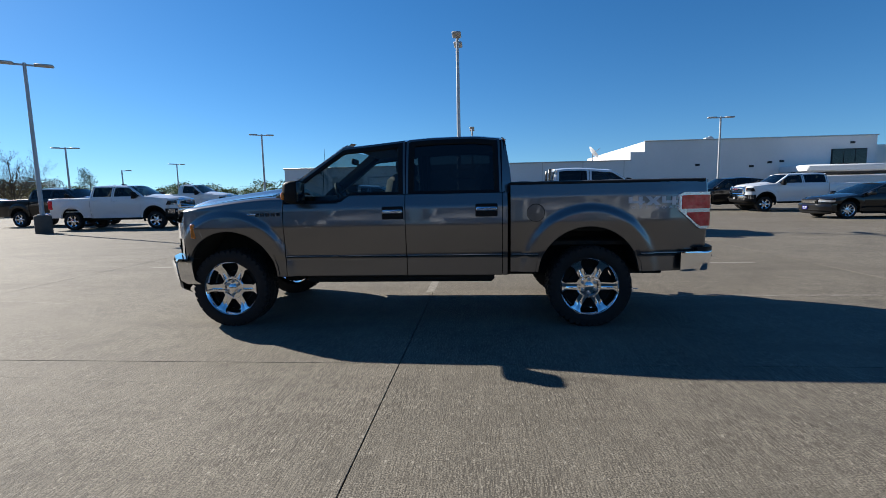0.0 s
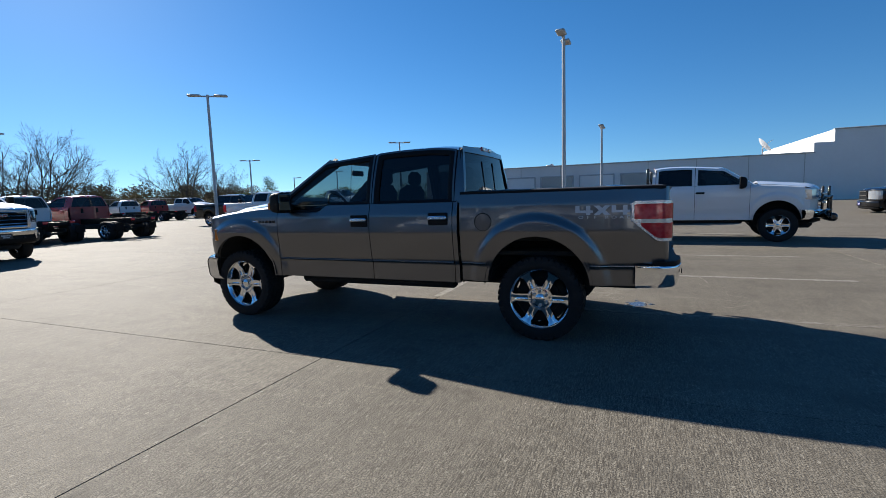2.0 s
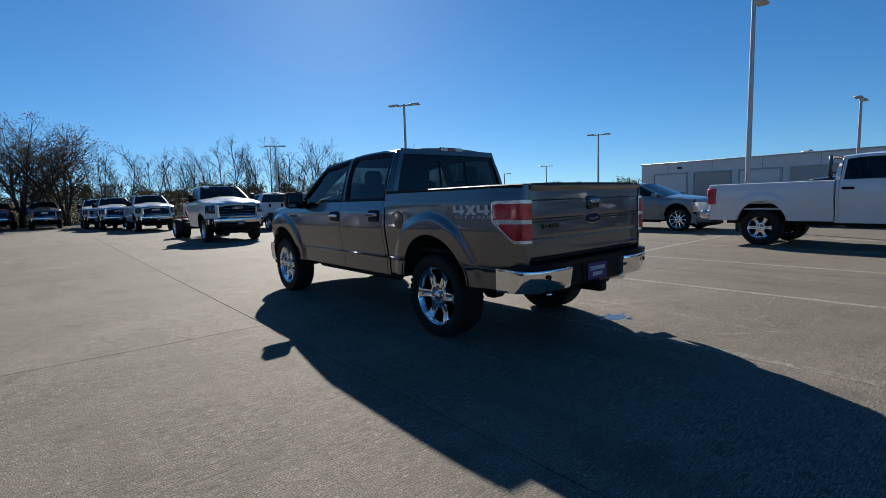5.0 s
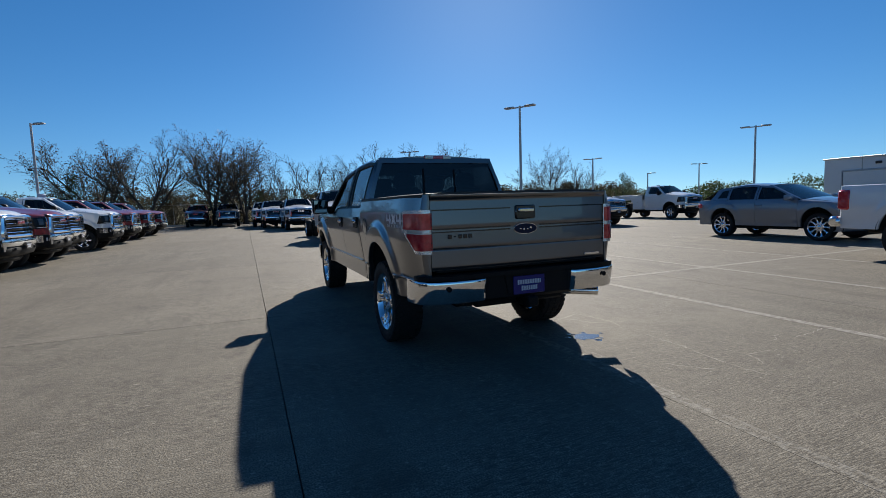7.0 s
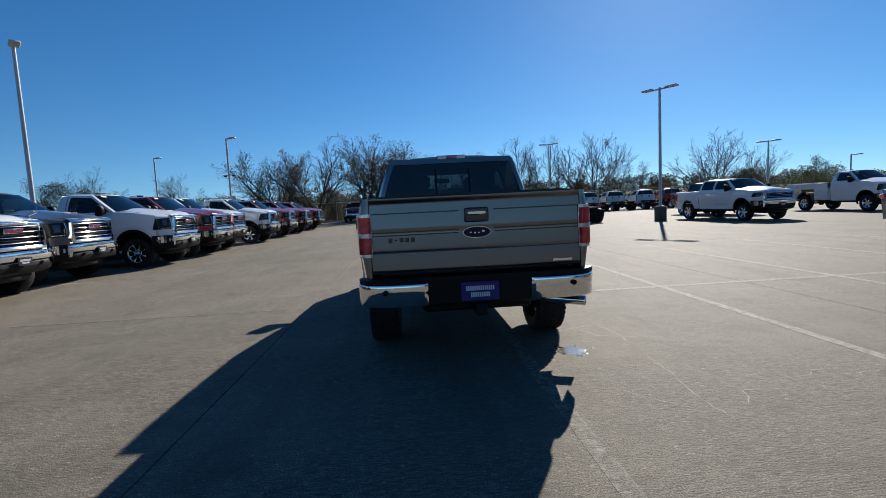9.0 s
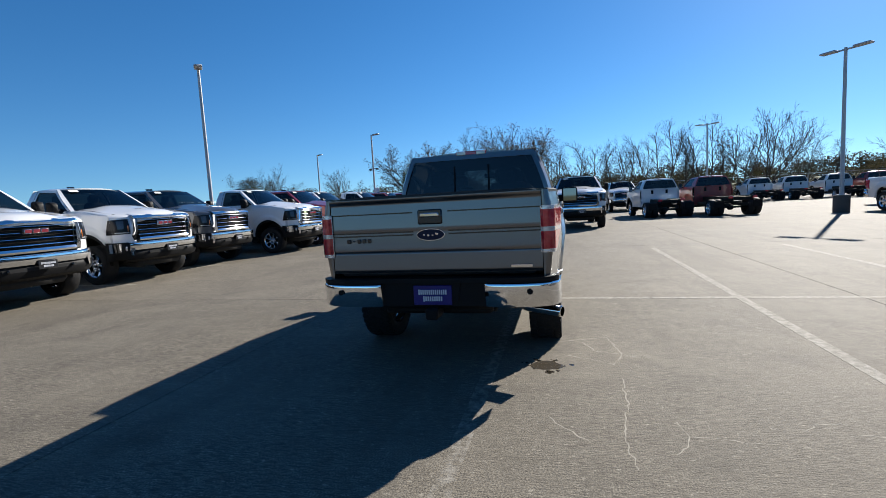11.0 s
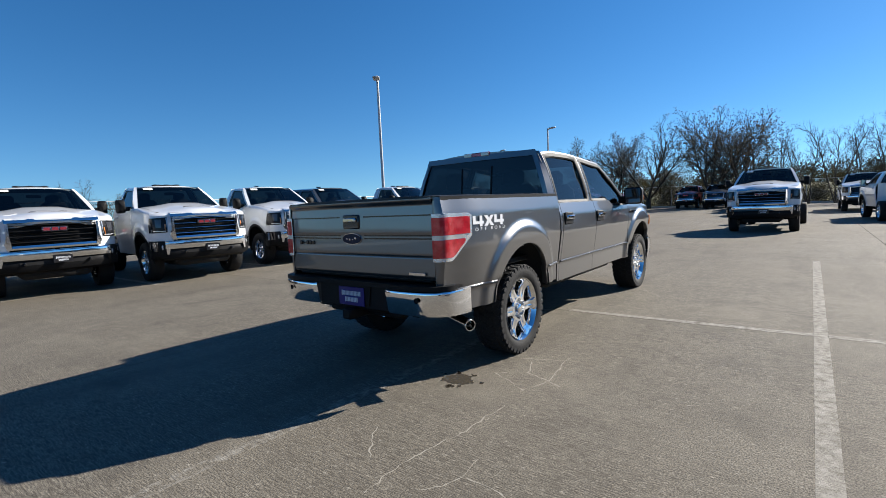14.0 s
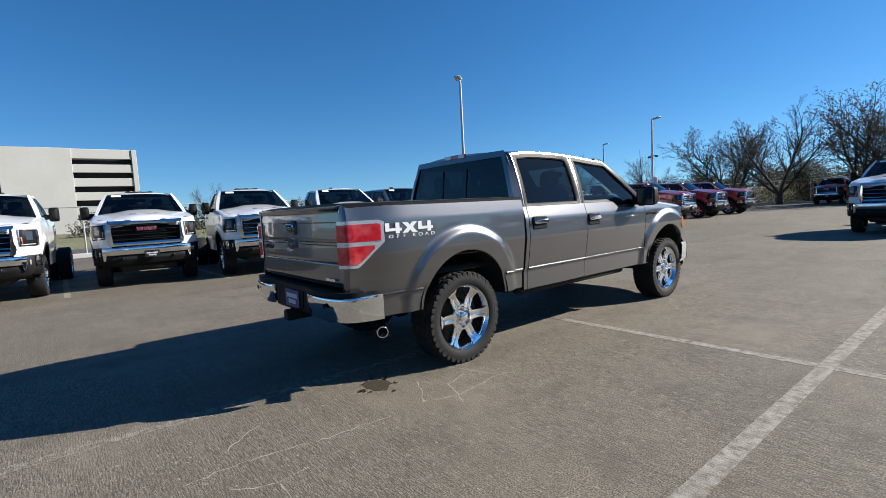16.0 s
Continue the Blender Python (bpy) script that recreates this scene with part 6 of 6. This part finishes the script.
# ---- other vehicles ----
GM = dict(hub=0.42, R=0.43, rim=0.26, tyre=0.27, hw=1.03, rocker=0.56, crease=0.80, belt=1.61, roof=2.19, hood0=1.46, hood1=1.62, nose=1.02, rail=1.54, arch=0.51,
          flare=0.03, rear=0.20, front="gm", fine=0.4, wheel="far", windows=(FAR_GLASS, TINT_GLASS), tail=-1.2, rim_mat=CHROME)

SMALLER = dict(belt=1.45, roof=1.99, hood0=1.33, hood1=1.46, rail=1.41, R=0.40, hub=0.395, arch=0.48, rocker=0.52, crease=0.74, hw=1.0)


def gm(x, y, yaw, paint, cab="crew", bed="box", wb=4.03, wheels="far", label="", name="pickup_truck", bars=CHROME, **k):
    """Place by the middle of the front bumper."""
    B = Body(**{**GM, "paint": paint, "cab": cab, "bed": bed, "wb": wb, "wheel": wheels, **k})
    B.bars = bars
    v = vehicle(name, label, "pickup truck", B, "parked trucks")
    v.matrix_basis = Matrix.Translation((x, y, 0)) @ pose(0, 0, 0, 0, 0, yaw) @ Matrix.Translation((-B.x_nose - 0.08, 0, 0))
    return v


for x, y, paint, cab, bed, wb, kind in ((4.95, -2.0, WHITE_PAINT, "regular", "chassis", 3.65, "white"), (2.10, -2.42, WHITE_PAINT, "regular", "chassis", 3.65, "white"), (-0.38, -1.70, WHITE_PAINT, "regular", "chassis", 3.65, "white"),
                                  (-3.27, -1.95, WHITE_PAINT, "regular", "box", 3.6, "white"), (-6.05, -2.30, DARK_GREY_PAINT, "crew", "box", 3.9, "dark grey"), (-9.05, -1.50, WHITE_PAINT, "regular", "chassis", 3.65, "white"),
                                  (-11.90, -1.50, RED_PAINT, "crew", "box", 4.03, "red"), (-14.4, -1.80, WHITE_PAINT, "crew", "box", 4.03, "white"), (-18.2, -1.40, WHITE_PAINT, "regular", "box", 3.6, "white"),
                                  (-22.3, -1.45, RED_PAINT, "crew", "box", 4.03, "red"), (-26.5, -1.45, RED_PAINT, "crew", "box", 4.03, "red"), (-31.0, -1.45, RED_PAINT, "crew", "box", 4.03, "red")):
    words = {"chassis": "chassis cab truck without a bed", "box": "pickup truck"}[bed]
    gm(x, y, 85 if x > -5 else 88, paint, cab, bed, wb, "dual" if bed == "chassis" else "far", f"{kind} {cab} cab {words}, {'black' if x == 2.10 else 'chrome'} grille", bars=BLACK_PLASTIC if x == 2.10 else CHROME)
gm(-13.9, 7.35, 0, WHITE_PAINT, "regular", "chassis", 4.3, "dual", "white chassis cab truck with dual rear wheels")
gm(-43.0, 1.9, 0, DARK_GREY_PAINT, label="dark grey pickup truck parked by the trees")
gm(-46.0, -1.0, 0, RED_PAINT, label="dark red pickup truck parked by the trees")
gm(-13.7, 21.2, 5, WHITE_PAINT, wb=3.72, rear=-0.03, tail=-1.02, **SMALLER, label="white crew cab pickup truck with a chrome grille")
gm(-19.3, 23.8, 0, BLACK_PAINT, wb=3.72, tail=-1.3, **SMALLER, label="black crew cab pickup truck")
gm(-16.0, 29.6, 0, WHITE_PAINT, "regular", "service", 3.9, "far", "white service truck with locker boxes")
gm(-24.7, 11.26, 187, WHITE_PAINT, "regular", "chassis", 3.3, "dual", "white chassis cab truck with no bed fitted", tail=-0.55, **SMALLER)
gm(-24.95, 13.8, 188, RUST_RED, "regular", "chassis", 4.2, "dual", "dark red chassis cab truck without a bed", tail=-0.9, **SMALLER)
for x, y, p, lab in ((-27.5, 6.9, WHITE_PAINT, "white pickup truck with a chrome grille"), (-33.0, 5.6, WHITE_PAINT, "white pickup truck parked in a row"), (-37.5, 5.0, WHITE_PAINT, "white pickup truck parked in a row"),
                     (-30.0, 11.0, WHITE_PAINT, "white pickup truck parked in a row"), (-44.0, 23.2, WHITE_PAINT, "white pickup truck by the bare trees"), (-44.0, 25.9, WHITE_PAINT, "white pickup truck by the bare trees"),
                     (-44.0, 29.0, WHITE_PAINT, "white pickup truck by the bare trees"), (-44.0, 31.8, RED_PAINT, "dark red pickup truck by the bare trees"), (-40.0, 37.0, WHITE_PAINT, "white pickup truck by the bare trees")):
    if x < -42:
        gm(x, y, 180, p, "regular", "chassis", 3.8, "dual", label=lab.replace("pickup", "chassis cab"), **SMALLER)
    else:
        gm(x, y, 0, p, label=lab)
RAM = dict(front="ram", rear=0.0, wb=4.29, nose=0.98, belt=1.46, roof=2.04, hood0=1.36, hood1=1.46, rail=1.46)
def ram_extra(B, root):
    """Black grille guard in front and a black rack behind the cab."""
    s, x = Shape(), B.x_nose + 0.16
    for y in (-0.30, 0.30):
        s.box((x, y, 0.95), (0.06, 0.07, 0.85), 0.02)
    for z in (0.72, 0.95, 1.18):
        s.tube([(x, -0.30, z), (x, 0.30, z)], 0.025, 8)
    for side in (1, -1):
        for z in (0.80, 1.12):
            s.tube([(x, side * 0.30, z), (x - 0.04, side * 0.75, z), (x - 0.22, side * 0.98, z - 0.02), (x - 0.34, side * 1.0, z - 0.12)], 0.03, 8)
        s.tube([(x - 0.06, side * 0.78, 0.60), (x - 0.06, side * 0.78, 1.14)], 0.028, 8)
    s.box((x - 0.03, 0, 0.62), (0.18, 1.9, 0.20), 0.05)
    part("grille_guard", s, GLOSS_BLACK, root, "black tube grille guard")
    s, x = Shape(), B.cab_end - 0.16
    for side in (1, -1):
        s.box((x, side * 0.80, 1.72), (0.07, 0.07, 0.52), 0.015)
        s.box((x - 0.10, side * 0.84, B.rail + 0.03), (0.45, 0.10, 0.05), 0.012)
    s.box((x, 0, 1.97), (0.07, 1.66, 0.06), 0.015)
    s.box((x, 0, 1.62), (0.03, 1.50, 0.05), 0.01)
    part("headache_rack", s, GLOSS_BLACK, root, "black steel cab rack")


B = Body(**{**GM, **RAM, "paint": WHITE_PAINT})
ram = vehicle("pickup_truck", "white crew cab long bed pickup truck with a black grille guard", "pickup truck", B, extra=ram_extra)
ram.matrix_basis = pose(2.87, 15.6, 0, 0, 0, -4)
CAR = dict(front="car", fine=0.4, wheel="car", cab="suv", bed=None, hub=0.37, R=0.375, rim=0.25, tyre=0.25, hw=0.99, rocker=0.33, crease=0.55, belt=1.12, roof=1.72, hood0=0.98, hood1=1.10, nose=0.95,
           arch=0.42, flare=0.02, tail=-1.05, slope=0.95, wind=0.55, windows=(FAR_GLASS, TINT_GLASS))
suv = vehicle("suv", "blue grey crossover parked beside white lines", "suv", Body(**{**CAR, "paint": BLUE_GREY_PAINT, "wb": 2.90, "roof": 1.74, "tail": -0.90, "R": 0.395, "hub": 0.39, "rim": 0.285, "arch": 0.435, "rocker": 0.38, "belt": 1.19, "hood0": 1.04, "hood1": 1.17, "tumble": 0.30}))
suv.matrix_basis = pose(-4.17, 19.1, 0, 0, 0, 0)
suv2 = vehicle("suv", "black crossover parked behind the white pickup", "suv", Body(**{**CAR, "paint": BLACK_PAINT, "wb": 3.05}))
suv2.matrix_basis = pose(1.5, 23.0, 0, 0, 0, 0)
sedan = vehicle("sedan", "black sedan with a blue front plate", "car", Body(**{**CAR, "paint": BLACK_PAINT, "wb": 2.95, "cab": "sedan", "belt": 0.95, "roof": 1.45, "hood0": 0.80, "hood1": 0.93, "hw": 0.93, "R": 0.34, "hub": 0.335, "rim": 0.24, "arch": 0.37, "rocker": 0.28, "crease": 0.45, "tumble": 0.2}))
sedan.matrix_basis = pose(15.6, 20.6, 0, 0, 0, 180)
gm(13.5, 27.0, 180, WHITE_PAINT, wb=3.85, **SMALLER, label="white crew cab pickup truck with a chrome grille")
suv3 = vehicle("suv", "large black suv parked beside a white pickup", "suv", Body(**{**CAR, "paint": BLACK_PAINT, "wb": 3.07, "roof": 1.90, "belt": 1.25, "hood0": 1.12, "hood1": 1.24, "rocker": 0.42, "hub": 0.40, "R": 0.40, "arch": 0.46, "slope": 0.8}))
suv3.matrix_basis = pose(14.2, 29.6, 0, 0, 0, 180)

# ---- trees and scrub ----


def grow(wood, tips, at, way, length, radius, plan, rng, lift, thin=0.006):
    """One limb; plan says, level by level, how many branches leave it along its length, how far they lean out and how long they are."""
    n = 6 if len(plan) > 2 else (4 if plan else 2)
    pts, d = [at], way.copy()
    for i in range(n):
        d = (d + Vector((rng.uniform(-1, 1), rng.uniform(-1, 1), rng.uniform(-0.7, 0.7))) * 0.15 + Vector((0, 0, lift))).normalized()
        pts.append(pts[-1] + d * length / n)
    end = max(thin, radius * (0.40 if plan else 0.5))
    wood.tube(pts, [radius + (end - radius) * i / n for i in range(n + 1)], 7 if len(plan) > 2 else (5 if len(plan) > 1 else 3), False)
    if not plan:
        tips.append((pts[-1], d))
        return
    (count, first, lean, share), rest = plan[0], plan[1:]
    for k in range(count):
        t = first + (0.999 - first) * (k + rng.random() * 0.8) / count
        i = min(n - 1, int(t * n))
        p = pts[i] + (pts[i + 1] - pts[i]) * (t * n - i)
        along = (pts[i + 1] - pts[i]).normalized()
        a = along.orthogonal().normalized()
        q = k * 2.4 + rng.uniform(-0.5, 0.5)
        out = a * math.cos(q) + along.cross(a) * math.sin(q)
        w = along * math.cos(lean) + out * math.sin(lean) * rng.uniform(0.75, 1.25)
        r = (radius + (end - radius) * t) * rng.uniform(0.5, 0.7)
        grow(wood, tips, p, w.normalized(), length * share * rng.uniform(0.75, 1.2) * (1.15 - 0.45 * t), max(thin, r), rest, rng, lift, thin)


def leaf_cloud(s, centre, reach, count, size, rng):
    """Small folded leaves scattered round a place."""
    for _ in range(count):
        p = Vector(centre) + Vector((rng.gauss(0, reach), rng.gauss(0, reach), rng.gauss(0, reach * 0.8)))
        a = Vector((rng.uniform(-1, 1), rng.uniform(-1, 1), rng.uniform(-1, 1))).normalized()
        b = a.orthogonal().normalized() * size * rng.uniform(0.5, 1.0)
        a = a * size * rng.uniform(0.6, 1.3)
        k = len(s.v)
        s.v += [tuple(p - a), tuple(p + b * 0.6), tuple(p + a), tuple(p - b * 0.6)]
        s.f.append((k, k + 1, k + 2, k + 3))


def quick_mesh(name, shape, mat):
    me = bpy.data.meshes.new(name)
    me.from_pydata(shape.v, [], shape.f)
    me.materials.append(mat)
    return me


def tree(seed, height, kind):
    rng = random.Random(seed)
    wood, crown, tips = Shape(), Shape(), []
    if kind in ("spreading", "bare"):
        leafy = kind == "spreading"
        trunk = height * 0.13
        wood.tube([(0, 0, -0.1), (0.03, 0.02, trunk * 0.5), (0, 0, trunk)], [height * 0.030, height * 0.024, height * 0.023], 8, False)
        for k in range(6):
            q = k * 1.047 + rng.uniform(-0.3, 0.3)
            lean = rng.uniform(0.42, 0.85) if k else 0.08
            way = Vector((math.cos(q) * math.sin(lean), math.sin(q) * math.sin(lean), math.cos(lean)))
            grow(wood, tips, Vector((0, 0, trunk * rng.uniform(0.7, 1.0))), way, height * rng.uniform(0.58, 0.80), height * (0.013 if leafy else 0.009), ((9, 0.22, 0.58, 0.46), (6, 0.2, 0.55, 0.50), (5, 0.15, 0.55, 0.55)), rng, 0.045, 0.008)
        mat, per, size = LEAF_DRY, 3, 0.075
        label, category = "spreading winter tree with thin brown leaves" if leafy else "bare spreading winter tree with fine twigs", "tree"
    elif kind == "slender":
        for k in range(3):
            q = k * 2.1 + rng.uniform(-0.4, 0.4)
            way = Vector((math.cos(q) * 0.16, math.sin(q) * 0.16, 1)).normalized()
            grow(wood, tips, Vector((math.cos(q) * 0.1, math.sin(q) * 0.1, -0.1)), way, height * rng.uniform(0.78, 1.0), height * 0.010, ((11, 0.34, 0.55, 0.26), (5, 0.2, 0.6, 0.55), (4, 0.15, 0.6, 0.6)), rng, 0.015, 0.008)
        mat, per, size = LEAF_DRY, 1, 0.05
        label, category = "slender bare winter tree beside the lot", "tree"
    elif kind == "leafy":
        for k in range(5):
            a = k * 1.256 + rng.uniform(-0.3, 0.3)
            grow(wood, tips, Vector((math.cos(a) * 0.25, math.sin(a) * 0.25, -0.1)), Vector((math.cos(a) * 0.35, math.sin(a) * 0.35, 1)).normalized(), height * rng.uniform(0.5, 0.8), height * 0.012, ((6, 0.2, 0.6, 0.4), (4, 0.2, 0.6, 0.5)), rng, 0.02)
        for k in range(260):
            a, u = rng.uniform(0, 6.28), rng.random()
            r = height * 0.42 * math.sqrt(rng.random()) * (1.0 - 0.55 * u) * rng.uniform(0.6, 1.15)
            tips.append((Vector((math.cos(a) * r, math.sin(a) * r, height * (0.06 + 0.8 * u))), None))
        mat, per, size = LEAF_SCRUB, 22, 0.075
        label, category = "rounded olive brown shrub beside the lot", "shrub"
    else:
        for k in range(26):
            t = k / 26
            a = k * 2.4
            z = height * (0.12 + 0.86 * t)
            r = height * 0.26 * (1 - t) ** 0.8 + 0.1
            tip = Vector((math.cos(a) * r, math.sin(a) * r, z + r * rng.uniform(-0.2, 0.35)))
            wood.tube([(0, 0, z - 0.1), tip], [0.03, 0.008], 4, False)
            tips += [(tip * u + Vector((0, 0, z)) * (1 - u), tip) for u in (0.35, 0.65, 1.0)]
        wood.tube([(0, 0, -0.1), (0, 0, height)], [height * 0.022, 0.01], 7, False)
        mat, per, size = LEAF_GREEN, 14, 0.085
        label, category = "dark green ragged evergreen tree", "tree"
    for p, d in tips:
        if kind in ("spreading", "slender", "bare"):
            if rng.random() < {"spreading": 0.75, "slender": 0.35, "bare": 0.06}[kind]:
                leaf_cloud(crown, p, 0.10, per, size, rng)
            continue
        leaf_cloud(crown, p, 0.22, per, size, rng)
    top = max(p[2] for p in wood.v)
    k = height / top
    t = thing("tree", label, category, "trees round the lot")
    part("trunk", quick_mesh("trunk", Shape_scaled(wood, k), BARK), None, t)
    part("crown", quick_mesh("crown", Shape_scaled(crown, k), mat), None, t)
    return t


def Shape_scaled(s, k):
    s.v = [(x * k, y * k, z * k) for x, y, z in s.v]
    return s


PROTO = {"spreading": [tree(3, 8.5, "spreading"), tree(8, 8.5, "spreading"), tree(14, 8.5, "spreading")], "bare": [tree(5, 8.5, "bare"), tree(11, 8.5, "bare")], "slender": [tree(21, 8, "slender"), tree(22, 8, "slender"), tree(23, 8, "slender")],
         "leafy": [tree(31, 6, "leafy"), tree(32, 6, "leafy")], "evergreen": [tree(41, 5, "evergreen"), tree(42, 5, "evergreen")]}
BASE_HEIGHT = {"spreading": 8.5, "bare": 8.5, "slender": 8.0, "leafy": 6.0, "evergreen": 5.0}
PLANTED = {}


def plant(kind, x, y, height, wide=1.0):
    n = PLANTED[kind] = PLANTED.get(kind, -1) + 1
    k = height / BASE_HEIGHT[kind]
    m = pose(x, y, -0.05, 0, 0, 137 * n + 20) @ Matrix.Diagonal((k * wide, k * wide, k, 1))
    proto = PROTO[kind][n % len(PROTO[kind])]
    if n < len(PROTO[kind]):
        proto.matrix_basis = m
    else:
        copy_thing(proto, m)


for y, hh in ((-9.5, 8.8), (-5.5, 9.8), (0.4, 10.2), (3.4, 8.4)):
    plant("spreading", -50.5, y, hh, 1.15)
for y, hh in ((42.5, 9.4), (47.5, 7.6), (27.4, 8.6)):
    plant("bare", -50.5, y, hh, 1.05)
for y, hh in ((6.2, 7.6), (8.4, 7.4), (10.4, 7.8), (12.2, 7.6), (14.0, 8.4), (15.8, 7.8), (17.6, 9.6), (19.6, 8.2), (21.6, 9.0), (23.4, 8.2), (25.0, 9.2), (30.5, 6.6), (33.5, 6.2), (-12.6, 5.6)):
    plant("slender", -51.0 + 0.6 * math.sin(y * 3), y, hh)
plant("evergreen", -49.0, -11.4, 5.4)
plant("evergreen", -45.5, 51.5, 5.0)
plant("evergreen", -47.0, 54.0, 4.2)
plant("evergreen", -50.0, 5.0, 3.6)
plant("bare", -76.0, -46.0, 12.0)
plant("bare", -84.0, -36.0, 9.0)
plant("leafy", -70.0, -48.0, 8.0)
plant("leafy", -16.0, -52.0, 4.0)
plant("slender", -6.6, -34.0, 4.6)
for x, y, hh in ((-53, 2.0, 3.0), (-54, 9, 2.4), (-54, -4, 3.2), (-58, 36, 2.6), (-57, 22, 2.2)):
    plant("leafy", x, y, hh, 1.3)


def scrub(name, label, rng, places, reach, per, size, mat):
    s = Shape()
    for x, y, hh in places:
        for _ in range(per):
            u = rng.random() ** 1.25
            a = rng.uniform(0, 2 * math.pi)
            r = reach * math.sqrt(rng.random()) * (1.05 - 0.6 * u)
            leaf_cloud(s, (x + math.cos(a) * r, y + math.sin(a) * r, hh * u), size * 1.6, 3, size, rng)
    return tagged(part(name, quick_mesh(name, s, mat), None), label, "bushes", kind="stuff")


rng = random.Random(5)
scrub("bushes", "tangled olive brown scrub beside the lot", rng, [(-56.5 + rng.uniform(-2.0, 2.0), y + rng.uniform(-1, 1), rng.uniform(1.8, 3.6)) for y in spread(-30, 64, 110)], 2.0, 420, 0.085, LEAF_SCRUB)
scrub("bushes", "dark evergreen scrub behind the lot", rng, [(x + rng.uniform(-1, 1), 70 + rng.uniform(-3, 3), rng.uniform(1.8, 3.6)) for x in spread(-75, -24, 40)], 2.8, 330, 0.14, LEAF_GREEN)
scrub("bushes", "far brown scrub along the road", rng, [(x + rng.uniform(-2, 2), -75 + rng.uniform(-5, 5), rng.uniform(2.0, 4.2)) for x in spread(-120, 0, 56)], 3.4, 260, 0.19, LEAF_SCRUB)
scrub("bushes", "low leafless bushes behind the fence", rng, [(x + rng.uniform(-0.5, 0.5), -24 + rng.uniform(-2, 2), rng.uniform(1.2, 2.2)) for x in (-12, -10, -4, -2.5, 8, 11)], 1.1, 300, 0.035, LEAF_SCRUB)
scrub("bushes", "distant olive tree line", rng, [(-112 + rng.uniform(-8, 8), y + rng.uniform(-2, 2), rng.uniform(4.0, 7.0)) for y in spread(-80, 120, 110)], 3.8, 330, 0.24, LEAF_SCRUB)
